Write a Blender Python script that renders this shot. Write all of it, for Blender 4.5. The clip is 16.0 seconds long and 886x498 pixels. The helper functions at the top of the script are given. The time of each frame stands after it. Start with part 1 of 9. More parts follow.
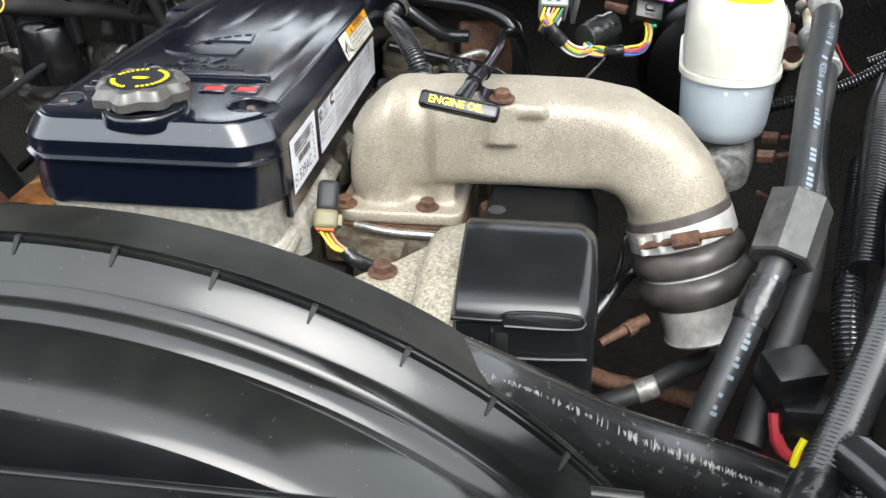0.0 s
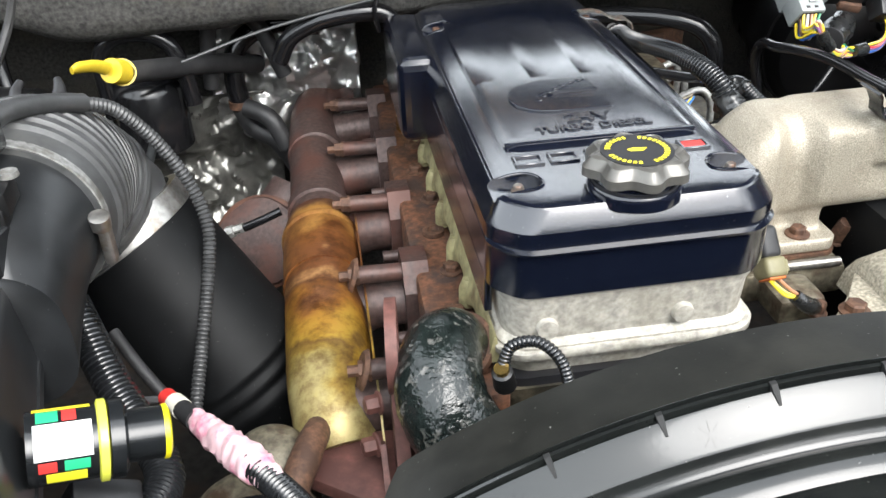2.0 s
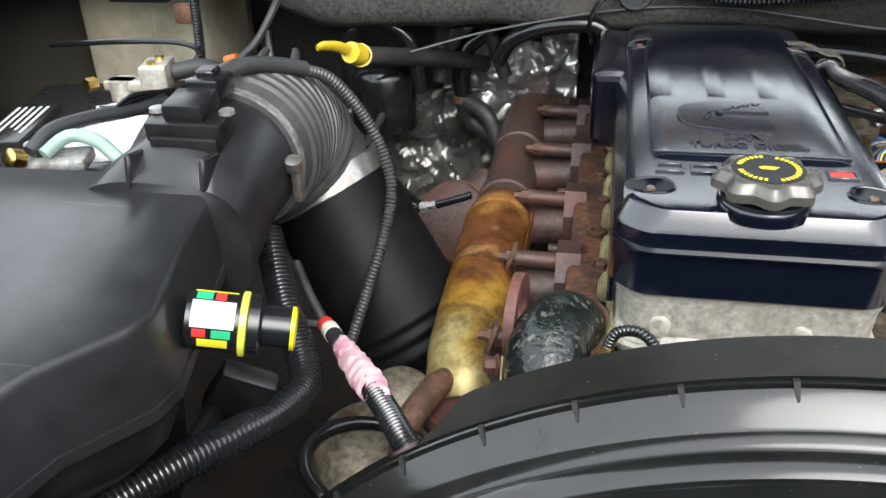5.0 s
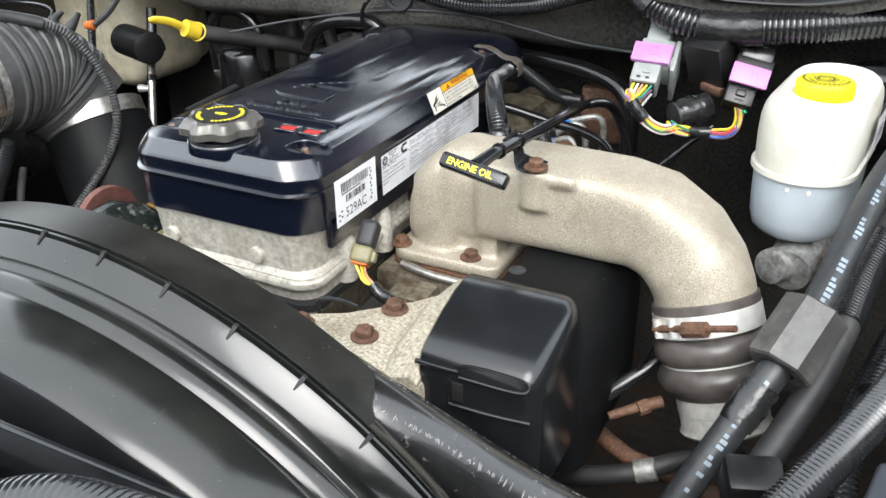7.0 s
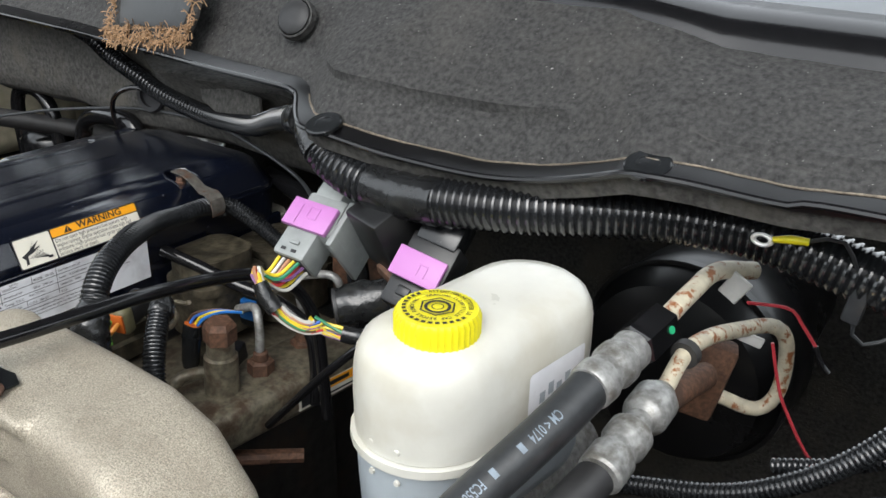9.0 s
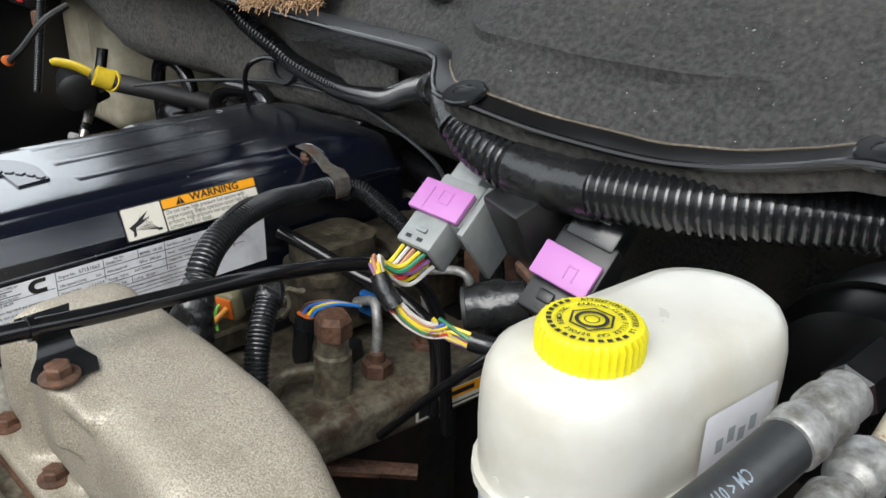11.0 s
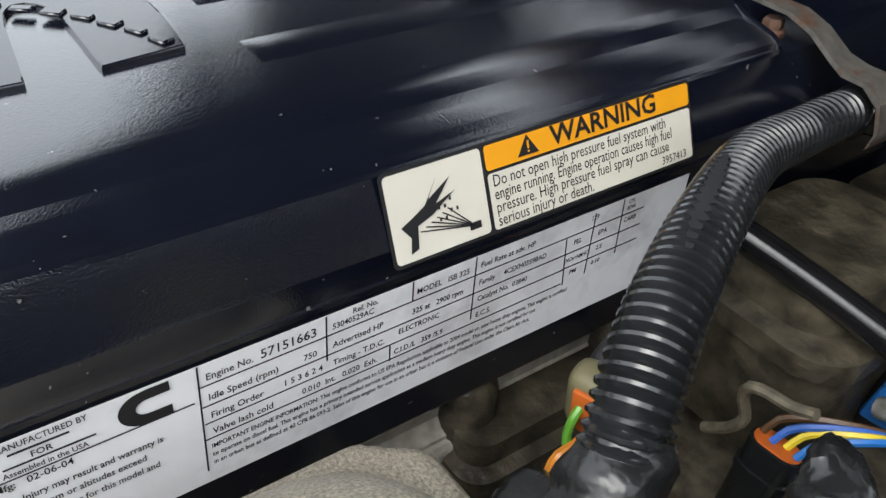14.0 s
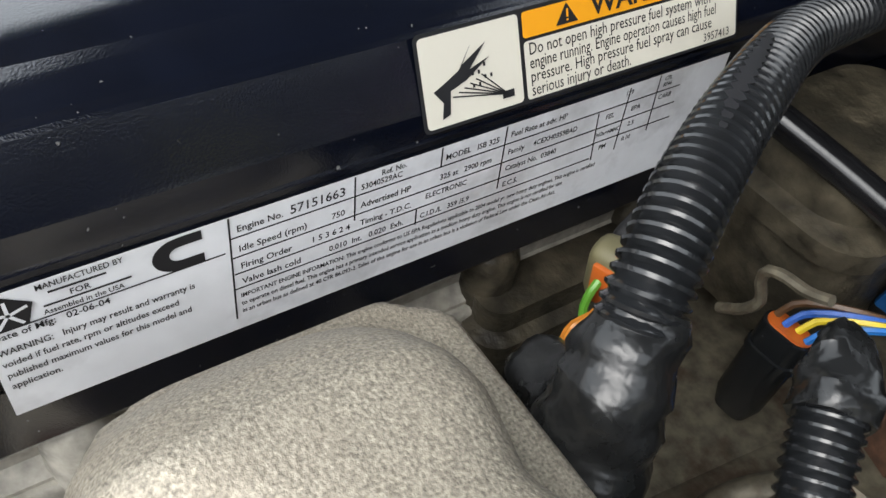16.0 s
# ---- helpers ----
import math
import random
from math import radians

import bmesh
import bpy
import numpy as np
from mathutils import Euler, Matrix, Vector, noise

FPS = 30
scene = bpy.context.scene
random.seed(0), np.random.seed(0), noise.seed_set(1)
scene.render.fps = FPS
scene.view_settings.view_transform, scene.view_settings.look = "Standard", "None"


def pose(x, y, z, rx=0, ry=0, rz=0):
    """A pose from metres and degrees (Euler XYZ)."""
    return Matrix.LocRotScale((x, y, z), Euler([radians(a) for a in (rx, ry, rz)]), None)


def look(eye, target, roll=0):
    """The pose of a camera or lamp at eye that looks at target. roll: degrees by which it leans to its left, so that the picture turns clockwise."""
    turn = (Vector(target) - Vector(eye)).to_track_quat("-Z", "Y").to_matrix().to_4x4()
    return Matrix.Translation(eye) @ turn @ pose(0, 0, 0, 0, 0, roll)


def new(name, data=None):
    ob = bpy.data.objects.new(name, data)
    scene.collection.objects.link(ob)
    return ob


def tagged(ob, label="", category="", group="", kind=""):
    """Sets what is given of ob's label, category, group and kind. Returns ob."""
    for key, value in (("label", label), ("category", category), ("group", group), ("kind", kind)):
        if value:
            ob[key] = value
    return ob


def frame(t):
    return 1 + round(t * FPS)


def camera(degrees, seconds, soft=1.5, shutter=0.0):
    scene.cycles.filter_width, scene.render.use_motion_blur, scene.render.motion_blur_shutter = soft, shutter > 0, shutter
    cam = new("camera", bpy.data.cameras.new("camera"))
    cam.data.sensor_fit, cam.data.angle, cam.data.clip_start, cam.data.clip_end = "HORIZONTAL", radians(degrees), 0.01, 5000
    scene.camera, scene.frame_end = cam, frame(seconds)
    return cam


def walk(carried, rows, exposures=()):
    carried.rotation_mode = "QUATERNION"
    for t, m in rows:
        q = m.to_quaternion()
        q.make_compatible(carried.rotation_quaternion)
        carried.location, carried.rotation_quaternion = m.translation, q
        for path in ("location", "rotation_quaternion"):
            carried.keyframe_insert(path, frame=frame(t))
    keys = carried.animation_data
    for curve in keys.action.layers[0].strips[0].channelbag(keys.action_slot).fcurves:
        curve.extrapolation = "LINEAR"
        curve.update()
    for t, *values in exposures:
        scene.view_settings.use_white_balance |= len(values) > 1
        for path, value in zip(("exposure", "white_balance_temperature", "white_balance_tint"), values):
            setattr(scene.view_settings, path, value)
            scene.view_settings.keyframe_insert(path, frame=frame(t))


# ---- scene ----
cam = camera(54.4, 16.0)
PATH = [
    (0, (0.375, -0.011, 1.38), (0.113, 1.7, 0.379), -1.1),
    (0.5, (0.247, -0.006, 1.381), (0.016, 1.698, 0.359), -0.5),
    (1, (0.119, 0.03, 1.387), (-0.065, 1.729, 0.349), -0.6),
    (1.5, (-0.036, 0.084, 1.402), (-0.1, 1.797, 0.372), -2.5),
    (2, (-0.235, 0.087, 1.429), (-0.017, 1.777, 0.382), -2.5),
    (2.5, (-0.415, 0.088, 1.459), (-0.092, 1.757, 0.405), -3.5),
    (3, (-0.531, 0.096, 1.456), (-0.168, 1.753, 0.397), -3.2),
    (3.2, (-0.55, 0.099, 1.44), (-0.165, 1.749, 0.378), -2.7),
    (5.3, (-0.018, -0.019, 1.427), (-0.45, 1.68, 0.464), -2.0),
    (5.5, (0.06, -0.024, 1.423), (-0.395, 1.675, 0.47), -2.0),
    (6, (0.244, -0.007, 1.42), (-0.277, 1.674, 0.471), -1.3),
    (6.5, (0.447, 0.034, 1.419), (-0.206, 1.676, 0.481), -0.8),
    (7, (0.608, 0.008, 1.425), (-0.202, 1.585, 0.499), -0.9),
    (7.5, (0.822, 0.021, 1.433), (-0.092, 1.552, 0.526), -0.3),
    (8, (0.961, 0.155, 1.455), (0.017, 1.679, 0.57), 0.1),
    (8.5, (0.955, 0.418, 1.481), (-0.057, 1.914, 0.623), 0.3),
    (9, (0.867, 0.574, 1.427), (-0.202, 2.054, 0.612), 1.4),
    (9.2, (0.859, 0.594, 1.435), (-0.237, 2.041, 0.596), 0.8),
    (11.5, (0.726, 0.652, 1.359), (-0.592, 1.916, 0.544), 1.7),
    (12, (0.606, 0.661, 1.344), (-0.701, 1.932, 0.52), 2.4),
    (12.5, (0.481, 0.699, 1.301), (-0.784, 1.847, 0.26), 3.1),
    (13, (0.346, 0.738, 1.282), (-0.916, 1.797, 0.149), 4.1),
    (13.5, (0.294, 0.785, 1.246), (-0.972, 1.798, 0.074), 4.3),
    (14, (0.293, 0.816, 1.233), (-0.963, 1.802, 0.029), 4.6),
    (14.5, (0.284, 0.81, 1.222), (-0.944, 1.711, -0.074), 4.4),
    (15, (0.288, 0.817, 1.226), (-0.93, 1.666, -0.115), 4.4),
    (15.5, (0.288, 0.816, 1.224), (-0.903, 1.652, -0.148), 5.0),
    (16, (0.295, 0.813, 1.233), (-0.82, 1.661, -0.195), 7.2),
]
walk(cam, [(t, look(eye, target, roll)) for t, eye, target, roll in PATH], [(0.0, 2.42), (1.5, 2.41), (2.5, 2.98), (3.2, 3.05), (5.3, 2.23), (6.5, 2.48), (8.0, 2.10), (8.6, 1.85), (9.2, 1.75), (11.3, 1.70), (12.1, 1.63), (12.5, 1.88), (13.0, 1.96), (14.0, 1.70), (16.0, 1.72)])
# ---- world, sun and exposure ----
SUN_EL, SUN_AZ = radians(48), radians(156)
world = bpy.data.worlds.new("overcast_sky")
scene.world = world
world.use_nodes = True
wn = world.node_tree.nodes
wl = world.node_tree.links
sky = wn.new("ShaderNodeTexSky")
sky.sky_type = "NISHITA"
sky.sun_disc = False
sky.sun_elevation = SUN_EL
sky.sun_rotation = SUN_AZ
sky.dust_density = 4.0
grey = wn.new("ShaderNodeHueSaturation")
grey.inputs["Saturation"].default_value = 0.35
wl.new(sky.outputs[0], grey.inputs["Color"])
veil = wn.new("ShaderNodeMix")
veil.data_type = "RGBA"
veil.inputs["Factor"].default_value = 0.72
veil.inputs[7].default_value = (4.5, 4.85, 5.1, 1)
wl.new(grey.outputs[0], veil.inputs[6])
wl.new(veil.outputs[2], wn["Background"].inputs["Color"])
wn["Background"].inputs["Strength"].default_value = 0.15
sun_data = bpy.data.lights.new("sun", "SUN")
sun_data.energy = 0.5
sun_data.angle = radians(40)
sun_data.color = (0.985, 0.985, 0.97)
sun = new("sun", sun_data)
sun.matrix_world = look((0, 0, 0), (math.sin(SUN_AZ) * -math.cos(SUN_EL), -math.cos(SUN_AZ) * math.cos(SUN_EL), -math.sin(SUN_EL)))
sun.location = (0, -3, 5)


# ---- materials ----
def mat(name, col, rough=0.5, metal=0.0, var=0.25, scale=60, bump=0.15, bscale=400, col2=None, patch=8.0,
        amount=0.5, specks=0.0, coat=0.0, rvar=0.1, sss=0.0, dist=0.0006, soft=0.16):
    """A surface with fine grain, larger patches of a second colour, relief and pale dust specks."""
    m = bpy.data.materials.new(name)
    m.use_nodes = True
    n, l = m.node_tree.nodes, m.node_tree.links
    b = n["Principled BSDF"]
    tc = n.new("ShaderNodeTexCoord")
    fine = n.new("ShaderNodeTexNoise")
    fine.inputs["Scale"].default_value = scale
    fine.inputs["Detail"].default_value = 6
    l.new(tc.outputs["Object"], fine.inputs["Vector"])
    wide = n.new("ShaderNodeTexNoise")
    wide.inputs["Scale"].default_value = patch
    wide.inputs["Detail"].default_value = 5
    wide.inputs["Roughness"].default_value = 0.65
    l.new(tc.outputs["Object"], wide.inputs["Vector"])
    r1 = n.new("ShaderNodeValToRGB")
    lo = [c * (1 - var) for c in col]
    hi = [min(1, c * (1 + var)) for c in col]
    r1.color_ramp.elements[0].position, r1.color_ramp.elements[1].position = 0.3, 0.7
    r1.color_ramp.elements[0].color, r1.color_ramp.elements[1].color = (*lo, 1), (*hi, 1)
    l.new(fine.outputs["Fac"], r1.inputs["Fac"])
    second = col2 or [c * (1 - 0.6 * var) for c in col]
    r2 = n.new("ShaderNodeValToRGB")
    edge = 0.62 - 0.3 * amount
    r2.color_ramp.elements[0].position, r2.color_ramp.elements[1].position = edge, min(edge + soft, 1)
    l.new(wide.outputs["Fac"], r2.inputs["Fac"])
    mix = n.new("ShaderNodeMix")
    mix.data_type = "RGBA"
    l.new(r2.outputs["Color"], mix.inputs["Factor"])
    l.new(r1.outputs["Color"], mix.inputs[6])
    mix.inputs[7].default_value = (*second, 1)
    out = mix.outputs[2]
    if specks:
        dots = n.new("ShaderNodeTexNoise")
        dots.inputs["Scale"].default_value = 330
        dots.inputs["Detail"].default_value = 2
        l.new(tc.outputs["Object"], dots.inputs["Vector"])
        r3 = n.new("ShaderNodeValToRGB")
        r3.color_ramp.elements[0].position, r3.color_ramp.elements[1].position = 0.735, 0.77
        r3.color_ramp.elements[1].color = (specks, specks, specks, 1)
        l.new(dots.outputs["Fac"], r3.inputs["Fac"])
        mx = n.new("ShaderNodeMix")
        mx.data_type = "RGBA"
        l.new(r3.outputs["Color"], mx.inputs["Factor"])
        l.new(out, mx.inputs[6])
        mx.inputs[7].default_value = (0.45, 0.44, 0.42, 1)
        out = mx.outputs[2]
    l.new(out, b.inputs["Base Color"])
    mr = n.new("ShaderNodeMapRange")
    mr.inputs["To Min"].default_value, mr.inputs["To Max"].default_value = max(0.02, rough - rvar), min(1, rough + rvar)
    l.new(wide.outputs["Fac"], mr.inputs["Value"])
    l.new(mr.outputs["Result"], b.inputs["Roughness"])
    b.inputs["Metallic"].default_value = metal
    b.inputs["Coat Weight"].default_value = coat
    b.inputs["Coat Roughness"].default_value = 0.12
    if sss:
        b.inputs["Subsurface Weight"].default_value = sss
        b.inputs["Subsurface Radius"].default_value = (0.02, 0.02, 0.02)
    if bump:
        grain = n.new("ShaderNodeTexNoise")
        grain.inputs["Scale"].default_value = bscale
        grain.inputs["Detail"].default_value = 3
        l.new(tc.outputs["Object"], grain.inputs["Vector"])
        bp = n.new("ShaderNodeBump")
        bp.inputs["Strength"].default_value = bump
        bp.inputs["Distance"].default_value = dist
        l.new(grain.outputs["Fac"], bp.inputs["Height"])
        l.new(bp.outputs["Normal"], b.inputs["Normal"])
        l.new(bp.outputs["Normal"], b.inputs["Coat Normal"])
    return m


NAVY = mat("navy_paint", (0.0036, 0.0050, 0.0108), 0.14, var=0.2, bump=0.15, bscale=1350, specks=0.25, rvar=0.04, dist=0.0004, coat=1.0)
NAVY_SMOOTH = mat("navy_paint_smooth", (0.0036, 0.0050, 0.0108), 0.14, var=0.2, bump=0.04, bscale=300, rvar=0.04, coat=0.5)
CAST = mat("cast_aluminium", (0.345, 0.308, 0.245), 0.46, 0.25, var=0.5, scale=900, bump=1.0, bscale=700, col2=(0.222, 0.189, 0.145), patch=13, amount=0.48, rvar=0.12, soft=0.3)
HEADCAST = mat("weathered_head_casting", (0.37, 0.35, 0.305), 0.6, 0.12, var=0.32, scale=160, bump=0.4, bscale=260, col2=(0.245, 0.222, 0.172), patch=22, amount=0.36, soft=0.35)
OLIVE = mat("oily_shaded_casting", (0.052, 0.044, 0.030), 0.45, 0.15, var=0.75, scale=85, bump=1.0, bscale=140, col2=(0.024, 0.021, 0.015), patch=30, amount=0.45, dist=0.0015)
SPECKLE = mat("speckled_bracket", (0.345, 0.312, 0.245), 0.7, 0.1, var=0.5, scale=300, bump=0.6, bscale=330, col2=(0.125, 0.095, 0.055), patch=17, amount=0.34, soft=0.35)
PLASTIC = mat("black_plastic", (0.0075, 0.0075, 0.008), 0.36, var=0.3, scale=90, bump=0.12, bscale=700, specks=0.15, rvar=0.08)
SATIN = mat("satin_black_plastic", (0.009, 0.010, 0.011), 0.2, var=0.25, scale=30, bump=0.05, bscale=500, specks=0.12, rvar=0.07)
SHROUD = mat("fan_shroud_plastic", (0.008, 0.009, 0.0086), 0.15, var=0.3, scale=14, bump=0.035, bscale=420, specks=0.12, rvar=0.07, col2=(0.014, 0.0145, 0.013), patch=9, amount=0.4, coat=0.18)
FLANGE = mat("dusty_shroud_flange", (0.0125, 0.0125, 0.0110), 0.34, var=0.35, scale=40, bump=0.06, bscale=500, specks=0.35, rvar=0.05, col2=(0.022, 0.0215, 0.0185), patch=12, amount=0.35)
FLANGE.node_tree.nodes["Principled BSDF"].inputs["Specular IOR Level"].default_value = 0.22
AIRBOX = mat("air_box_plastic", (0.014, 0.015, 0.0162), 0.36, var=0.4, scale=30, bump=0.05, bscale=500, specks=0.12, col2=(0.052, 0.054, 0.057), patch=6, amount=0.25, rvar=0.08, soft=0.5)
RUBBER = mat("black_rubber", (0.017, 0.017, 0.018), 0.55, var=0.35, scale=60, bump=0.25, bscale=300, col2=(0.035, 0.034, 0.033), patch=14, amount=0.3)
LOOM = mat("black_corrugated_loom", (0.013, 0.014, 0.0155), 0.2, var=0.3, scale=80, bump=0.08, bscale=300, rvar=0.05, coat=0.45)
TAPE = mat("black_tape", (0.011, 0.0115, 0.012), 0.27, var=0.3, scale=60, bump=0.5, bscale=75, dist=0.003, col2=(0.030, 0.030, 0.028), patch=34, amount=0.15, rvar=0.1, coat=0.15)
LINER = mat("black_bonnet_liner", (0.012, 0.012, 0.0125), 0.85, var=0.4, scale=40, bump=0.5, bscale=120, dist=0.002)
DUSTYLOOM = mat("dusty_grey_loom", (0.045, 0.046, 0.047), 0.4, var=0.35, scale=90, bump=0.15, bscale=300, rvar=0.08)
# near-black that stands in for the shadow inside slits and slots
SLOT_SHADE = mat("slot_shade_black", (0.004, 0.004, 0.004), 0.7, var=0.2, bump=0)
HOSE = mat("grey_rubber_hose", (0.024, 0.026, 0.028), 0.42, var=0.25, scale=120, bump=0.2, bscale=500)
FOAM = mat("worn_foam_sleeve", (0.04, 0.04, 0.038), 0.45, var=0.35, scale=60, bump=0.35, bscale=180, col2=(0.09, 0.085, 0.08), patch=25, amount=0.35)
BOOT = mat("silicone_boot", (0.060, 0.052, 0.048), 0.36, var=0.3, scale=60, bump=0.15, bscale=240, col2=(0.09, 0.077, 0.07), patch=16, amount=0.35)
FELT = mat("dirty_insulation_felt", (0.052, 0.050, 0.046), 0.9, var=0.6, scale=170, bump=0.9, bscale=330, dist=0.0015, col2=(0.080, 0.073, 0.060), patch=9, amount=0.4)
COWLMAT = mat("cowl_insulation", (0.029, 0.0285, 0.0275), 0.8, var=0.7, scale=230, bump=0.9, bscale=420, dist=0.0012, col2=(0.078, 0.074, 0.066), patch=6.5, amount=0.27, specks=0.5, soft=0.4)
FIBRE = mat("frayed_jute_fibre", (0.36, 0.22, 0.12), 0.95, var=0.5, scale=300, bump=0.8, bscale=500, dist=0.002)
RUST = mat("rusty_steel", (0.112, 0.056, 0.033), 0.7, 0.15, var=0.45, scale=220, bump=0.6, bscale=350, col2=(0.060, 0.031, 0.020), patch=40, amount=0.5)
RUSTRED = mat("red_oxide_bracket", (0.115, 0.046, 0.037), 0.62, 0.05, var=0.3, scale=120, bump=0.35, bscale=240, col2=(0.075, 0.031, 0.026), patch=18, amount=0.45)
RUSTDECK = mat("rusted_head_deck", (0.135, 0.058, 0.030), 0.72, 0.1, var=0.55, scale=130, bump=0.8, bscale=200, dist=0.001, col2=(0.055, 0.033, 0.026), patch=26, amount=0.55)
IRON = mat("brown_cast_iron", (0.072, 0.047, 0.042), 0.5, 0.3, var=0.4, scale=150, bump=0.5, bscale=260, col2=(0.105, 0.048, 0.037), patch=14, amount=0.45)
STEEL = mat("tarnished_steel", (0.40, 0.385, 0.36), 0.35, 0.9, var=0.25, scale=140, bump=0.2, bscale=260, col2=(0.24, 0.20, 0.16), patch=40, amount=0.4)
BRIGHT = mat("bright_stainless", (0.62, 0.61, 0.585), 0.36, 0.45, var=0.1, scale=90, bump=0.06, bscale=240, col2=(0.42, 0.39, 0.34), patch=24, amount=0.25)
ZINC = mat("dull_zinc_fitting", (0.33, 0.33, 0.32), 0.48, 0.55, var=0.35, scale=160, bump=0.5, bscale=240, col2=(0.17, 0.16, 0.14), patch=50, amount=0.42)
LEADALLOY = mat("battery_terminal_metal", (0.60, 0.57, 0.50), 0.38, 0.7, var=0.2, scale=160, bump=0.2, bscale=300, col2=(0.42, 0.36, 0.27), patch=30, amount=0.35)
BRASS = mat("brass_screw", (0.75, 0.50, 0.16), 0.25, 1.0, var=0.2, scale=200, bump=0.1)
PEWTER = mat("grey_cap_plastic", (0.115, 0.11, 0.10), 0.34, 0.45, var=0.15, scale=120, bump=0.08, bscale=500)
CREAMPIPE = mat("cream_coated_pipe", (0.55, 0.50, 0.38), 0.5, 0.05, var=0.2, scale=90, bump=0.25, bscale=260, col2=(0.27, 0.095, 0.03), patch=95, amount=0.3, soft=0.08)
TANK = mat("yellowed_washer_tank", (0.47, 0.435, 0.33), 0.5, var=0.2, scale=40, bump=0.08, sss=0.15, col2=(0.40, 0.36, 0.25), patch=9)
MILK = mat("milky_reservoir_plastic", (0.565, 0.558, 0.505), 0.3, var=0.06, scale=30, bump=0.05, bscale=300, sss=0.3, col2=(0.50, 0.48, 0.41), patch=9)
MILKLOW = mat("fluid_filled_plastic", (0.36, 0.40, 0.43), 0.3, var=0.06, scale=30, bump=0.04, bscale=300, sss=0.25, col2=(0.32, 0.36, 0.385), patch=6)
YELLOW = mat("yellow_plastic", (0.68, 0.60, 0.012), 0.35, var=0.1, scale=60, bump=0.08, bscale=300, sss=0.1)
YELLOWDIP = mat("yellow_dipstick_plastic", (0.62, 0.45, 0.03), 0.4, var=0.12, scale=80, bump=0.1)
PINK = mat("violet_lock_plastic", (0.43, 0.165, 0.42), 0.42, var=0.06, scale=60, bump=0.08)
GREYCONN = mat("grey_connector_plastic", (0.23, 0.245, 0.24), 0.42, var=0.12, scale=80, bump=0.1)
OLIVECONN = mat("olive_connector_plastic", (0.155, 0.14, 0.075), 0.5, var=0.2, scale=80, bump=0.15)
BLUECONN = mat("blue_connector_plastic", (0.02, 0.16, 0.50), 0.4, var=0.15, scale=80)
ORANGE = mat("orange_seal", (0.52, 0.115, 0.016), 0.5, var=0.15, scale=80)
REDCABLE = mat("red_cable", (0.37, 0.034, 0.045), 0.35, var=0.15, scale=60, bump=0.06)
BATTERY = mat("black_battery_case", (0.017, 0.017, 0.018), 0.27, var=0.3, scale=60, bump=0.1, bscale=500, specks=0.3, coat=0.3)
WHITEINK = mat("white_print", (0.55, 0.55, 0.53), 0.5, var=0.06, scale=120, bump=0)
PAPER = mat("white_label_film", (0.76, 0.77, 0.80), 0.33, var=0.05, scale=60, bump=0.04, col2=(0.58, 0.58, 0.60), patch=20, amount=0.35)
CREAMPAPER = mat("cream_label_film", (0.68, 0.65, 0.56), 0.33, var=0.05, scale=60, bump=0.05)
BLACKINK = mat("black_print", (0.012, 0.012, 0.014), 0.5, var=0.1, bump=0)
ORANGEINK = mat("orange_print", (0.85, 0.36, 0.01), 0.42, var=0.05, bump=0)
YELLOWINK = mat("yellow_print", (0.80, 0.70, 0.03), 0.45, var=0.05, bump=0)
REDINK = mat("red_print", (0.55, 0.035, 0.03), 0.4, var=0.1, bump=0)
GREENINK = mat("green_print", (0.02, 0.36, 0.16), 0.45, var=0.1, bump=0)
GREYINK = mat("grey_print", (0.36, 0.40, 0.44), 0.55, var=0.2, bump=0)
HOSEPRINT = mat("faded_hose_print", (0.17, 0.21, 0.25), 0.55, var=0.3, bump=0)
ALU = mat("dull_aluminium_pipe", (0.50, 0.485, 0.45), 0.42, 0.3, var=0.15, scale=120, bump=0.2, bscale=260, col2=(0.34, 0.31, 0.26), patch=24, amount=0.35)
BELLOWS = mat("grey_black_bellows_rubber", (0.055, 0.056, 0.057), 0.42, var=0.3, scale=60, bump=0.15, bscale=300, col2=(0.085, 0.085, 0.082), patch=14, amount=0.35)
FOILDARK = mat("dark_heat_foil", (0.19, 0.187, 0.172), 0.3, 0.6, var=0.3, scale=40, bump=0.25, bscale=45, dist=0.003, col2=(0.030, 0.029, 0.027), patch=9, amount=0.5, soft=0.3)
PINKTAPE = mat("pink_marked_tag", (0.66, 0.44, 0.47), 0.5, var=0.08, scale=80, bump=0.3, bscale=60, dist=0.002, col2=(0.58, 0.13, 0.24), patch=38, amount=0.42)
GREENHOSE = mat("dark_green_painted_pipe", (0.008, 0.0115, 0.0105), 0.17, var=0.45, scale=90, bump=0.9, bscale=170, dist=0.0016, col2=(0.13, 0.125, 0.115), patch=95, amount=0.19, rvar=0.1, soft=0.1)
BLACKPIPE = mat("gloss_black_pipe", (0.007, 0.007, 0.0078), 0.16, var=0.2, scale=60, bump=0.06)
FOIL = mat("crumpled_heat_foil", (0.66, 0.655, 0.64), 0.3, 0.85, var=0.15, scale=30, bump=0.2, bscale=50, dist=0.003, col2=(0.17, 0.165, 0.15), patch=10, amount=0.45, soft=0.3)
BLOCK = mat("dark_engine_block", (0.024, 0.022, 0.020), 0.7, var=0.5, scale=60, bump=0.6, bscale=120, col2=(0.045, 0.030, 0.021), patch=12)
BODY = mat("black_body_paint", (0.006, 0.006, 0.0066), 0.3, var=0.2, scale=20, bump=0.05)
WIRE_Y = mat("yellow_wire", (0.66, 0.50, 0.03), 0.35, var=0.15, bump=0.05)
WIRE_R = mat("red_wire", (0.50, 0.03, 0.035), 0.35, var=0.15, bump=0.05)
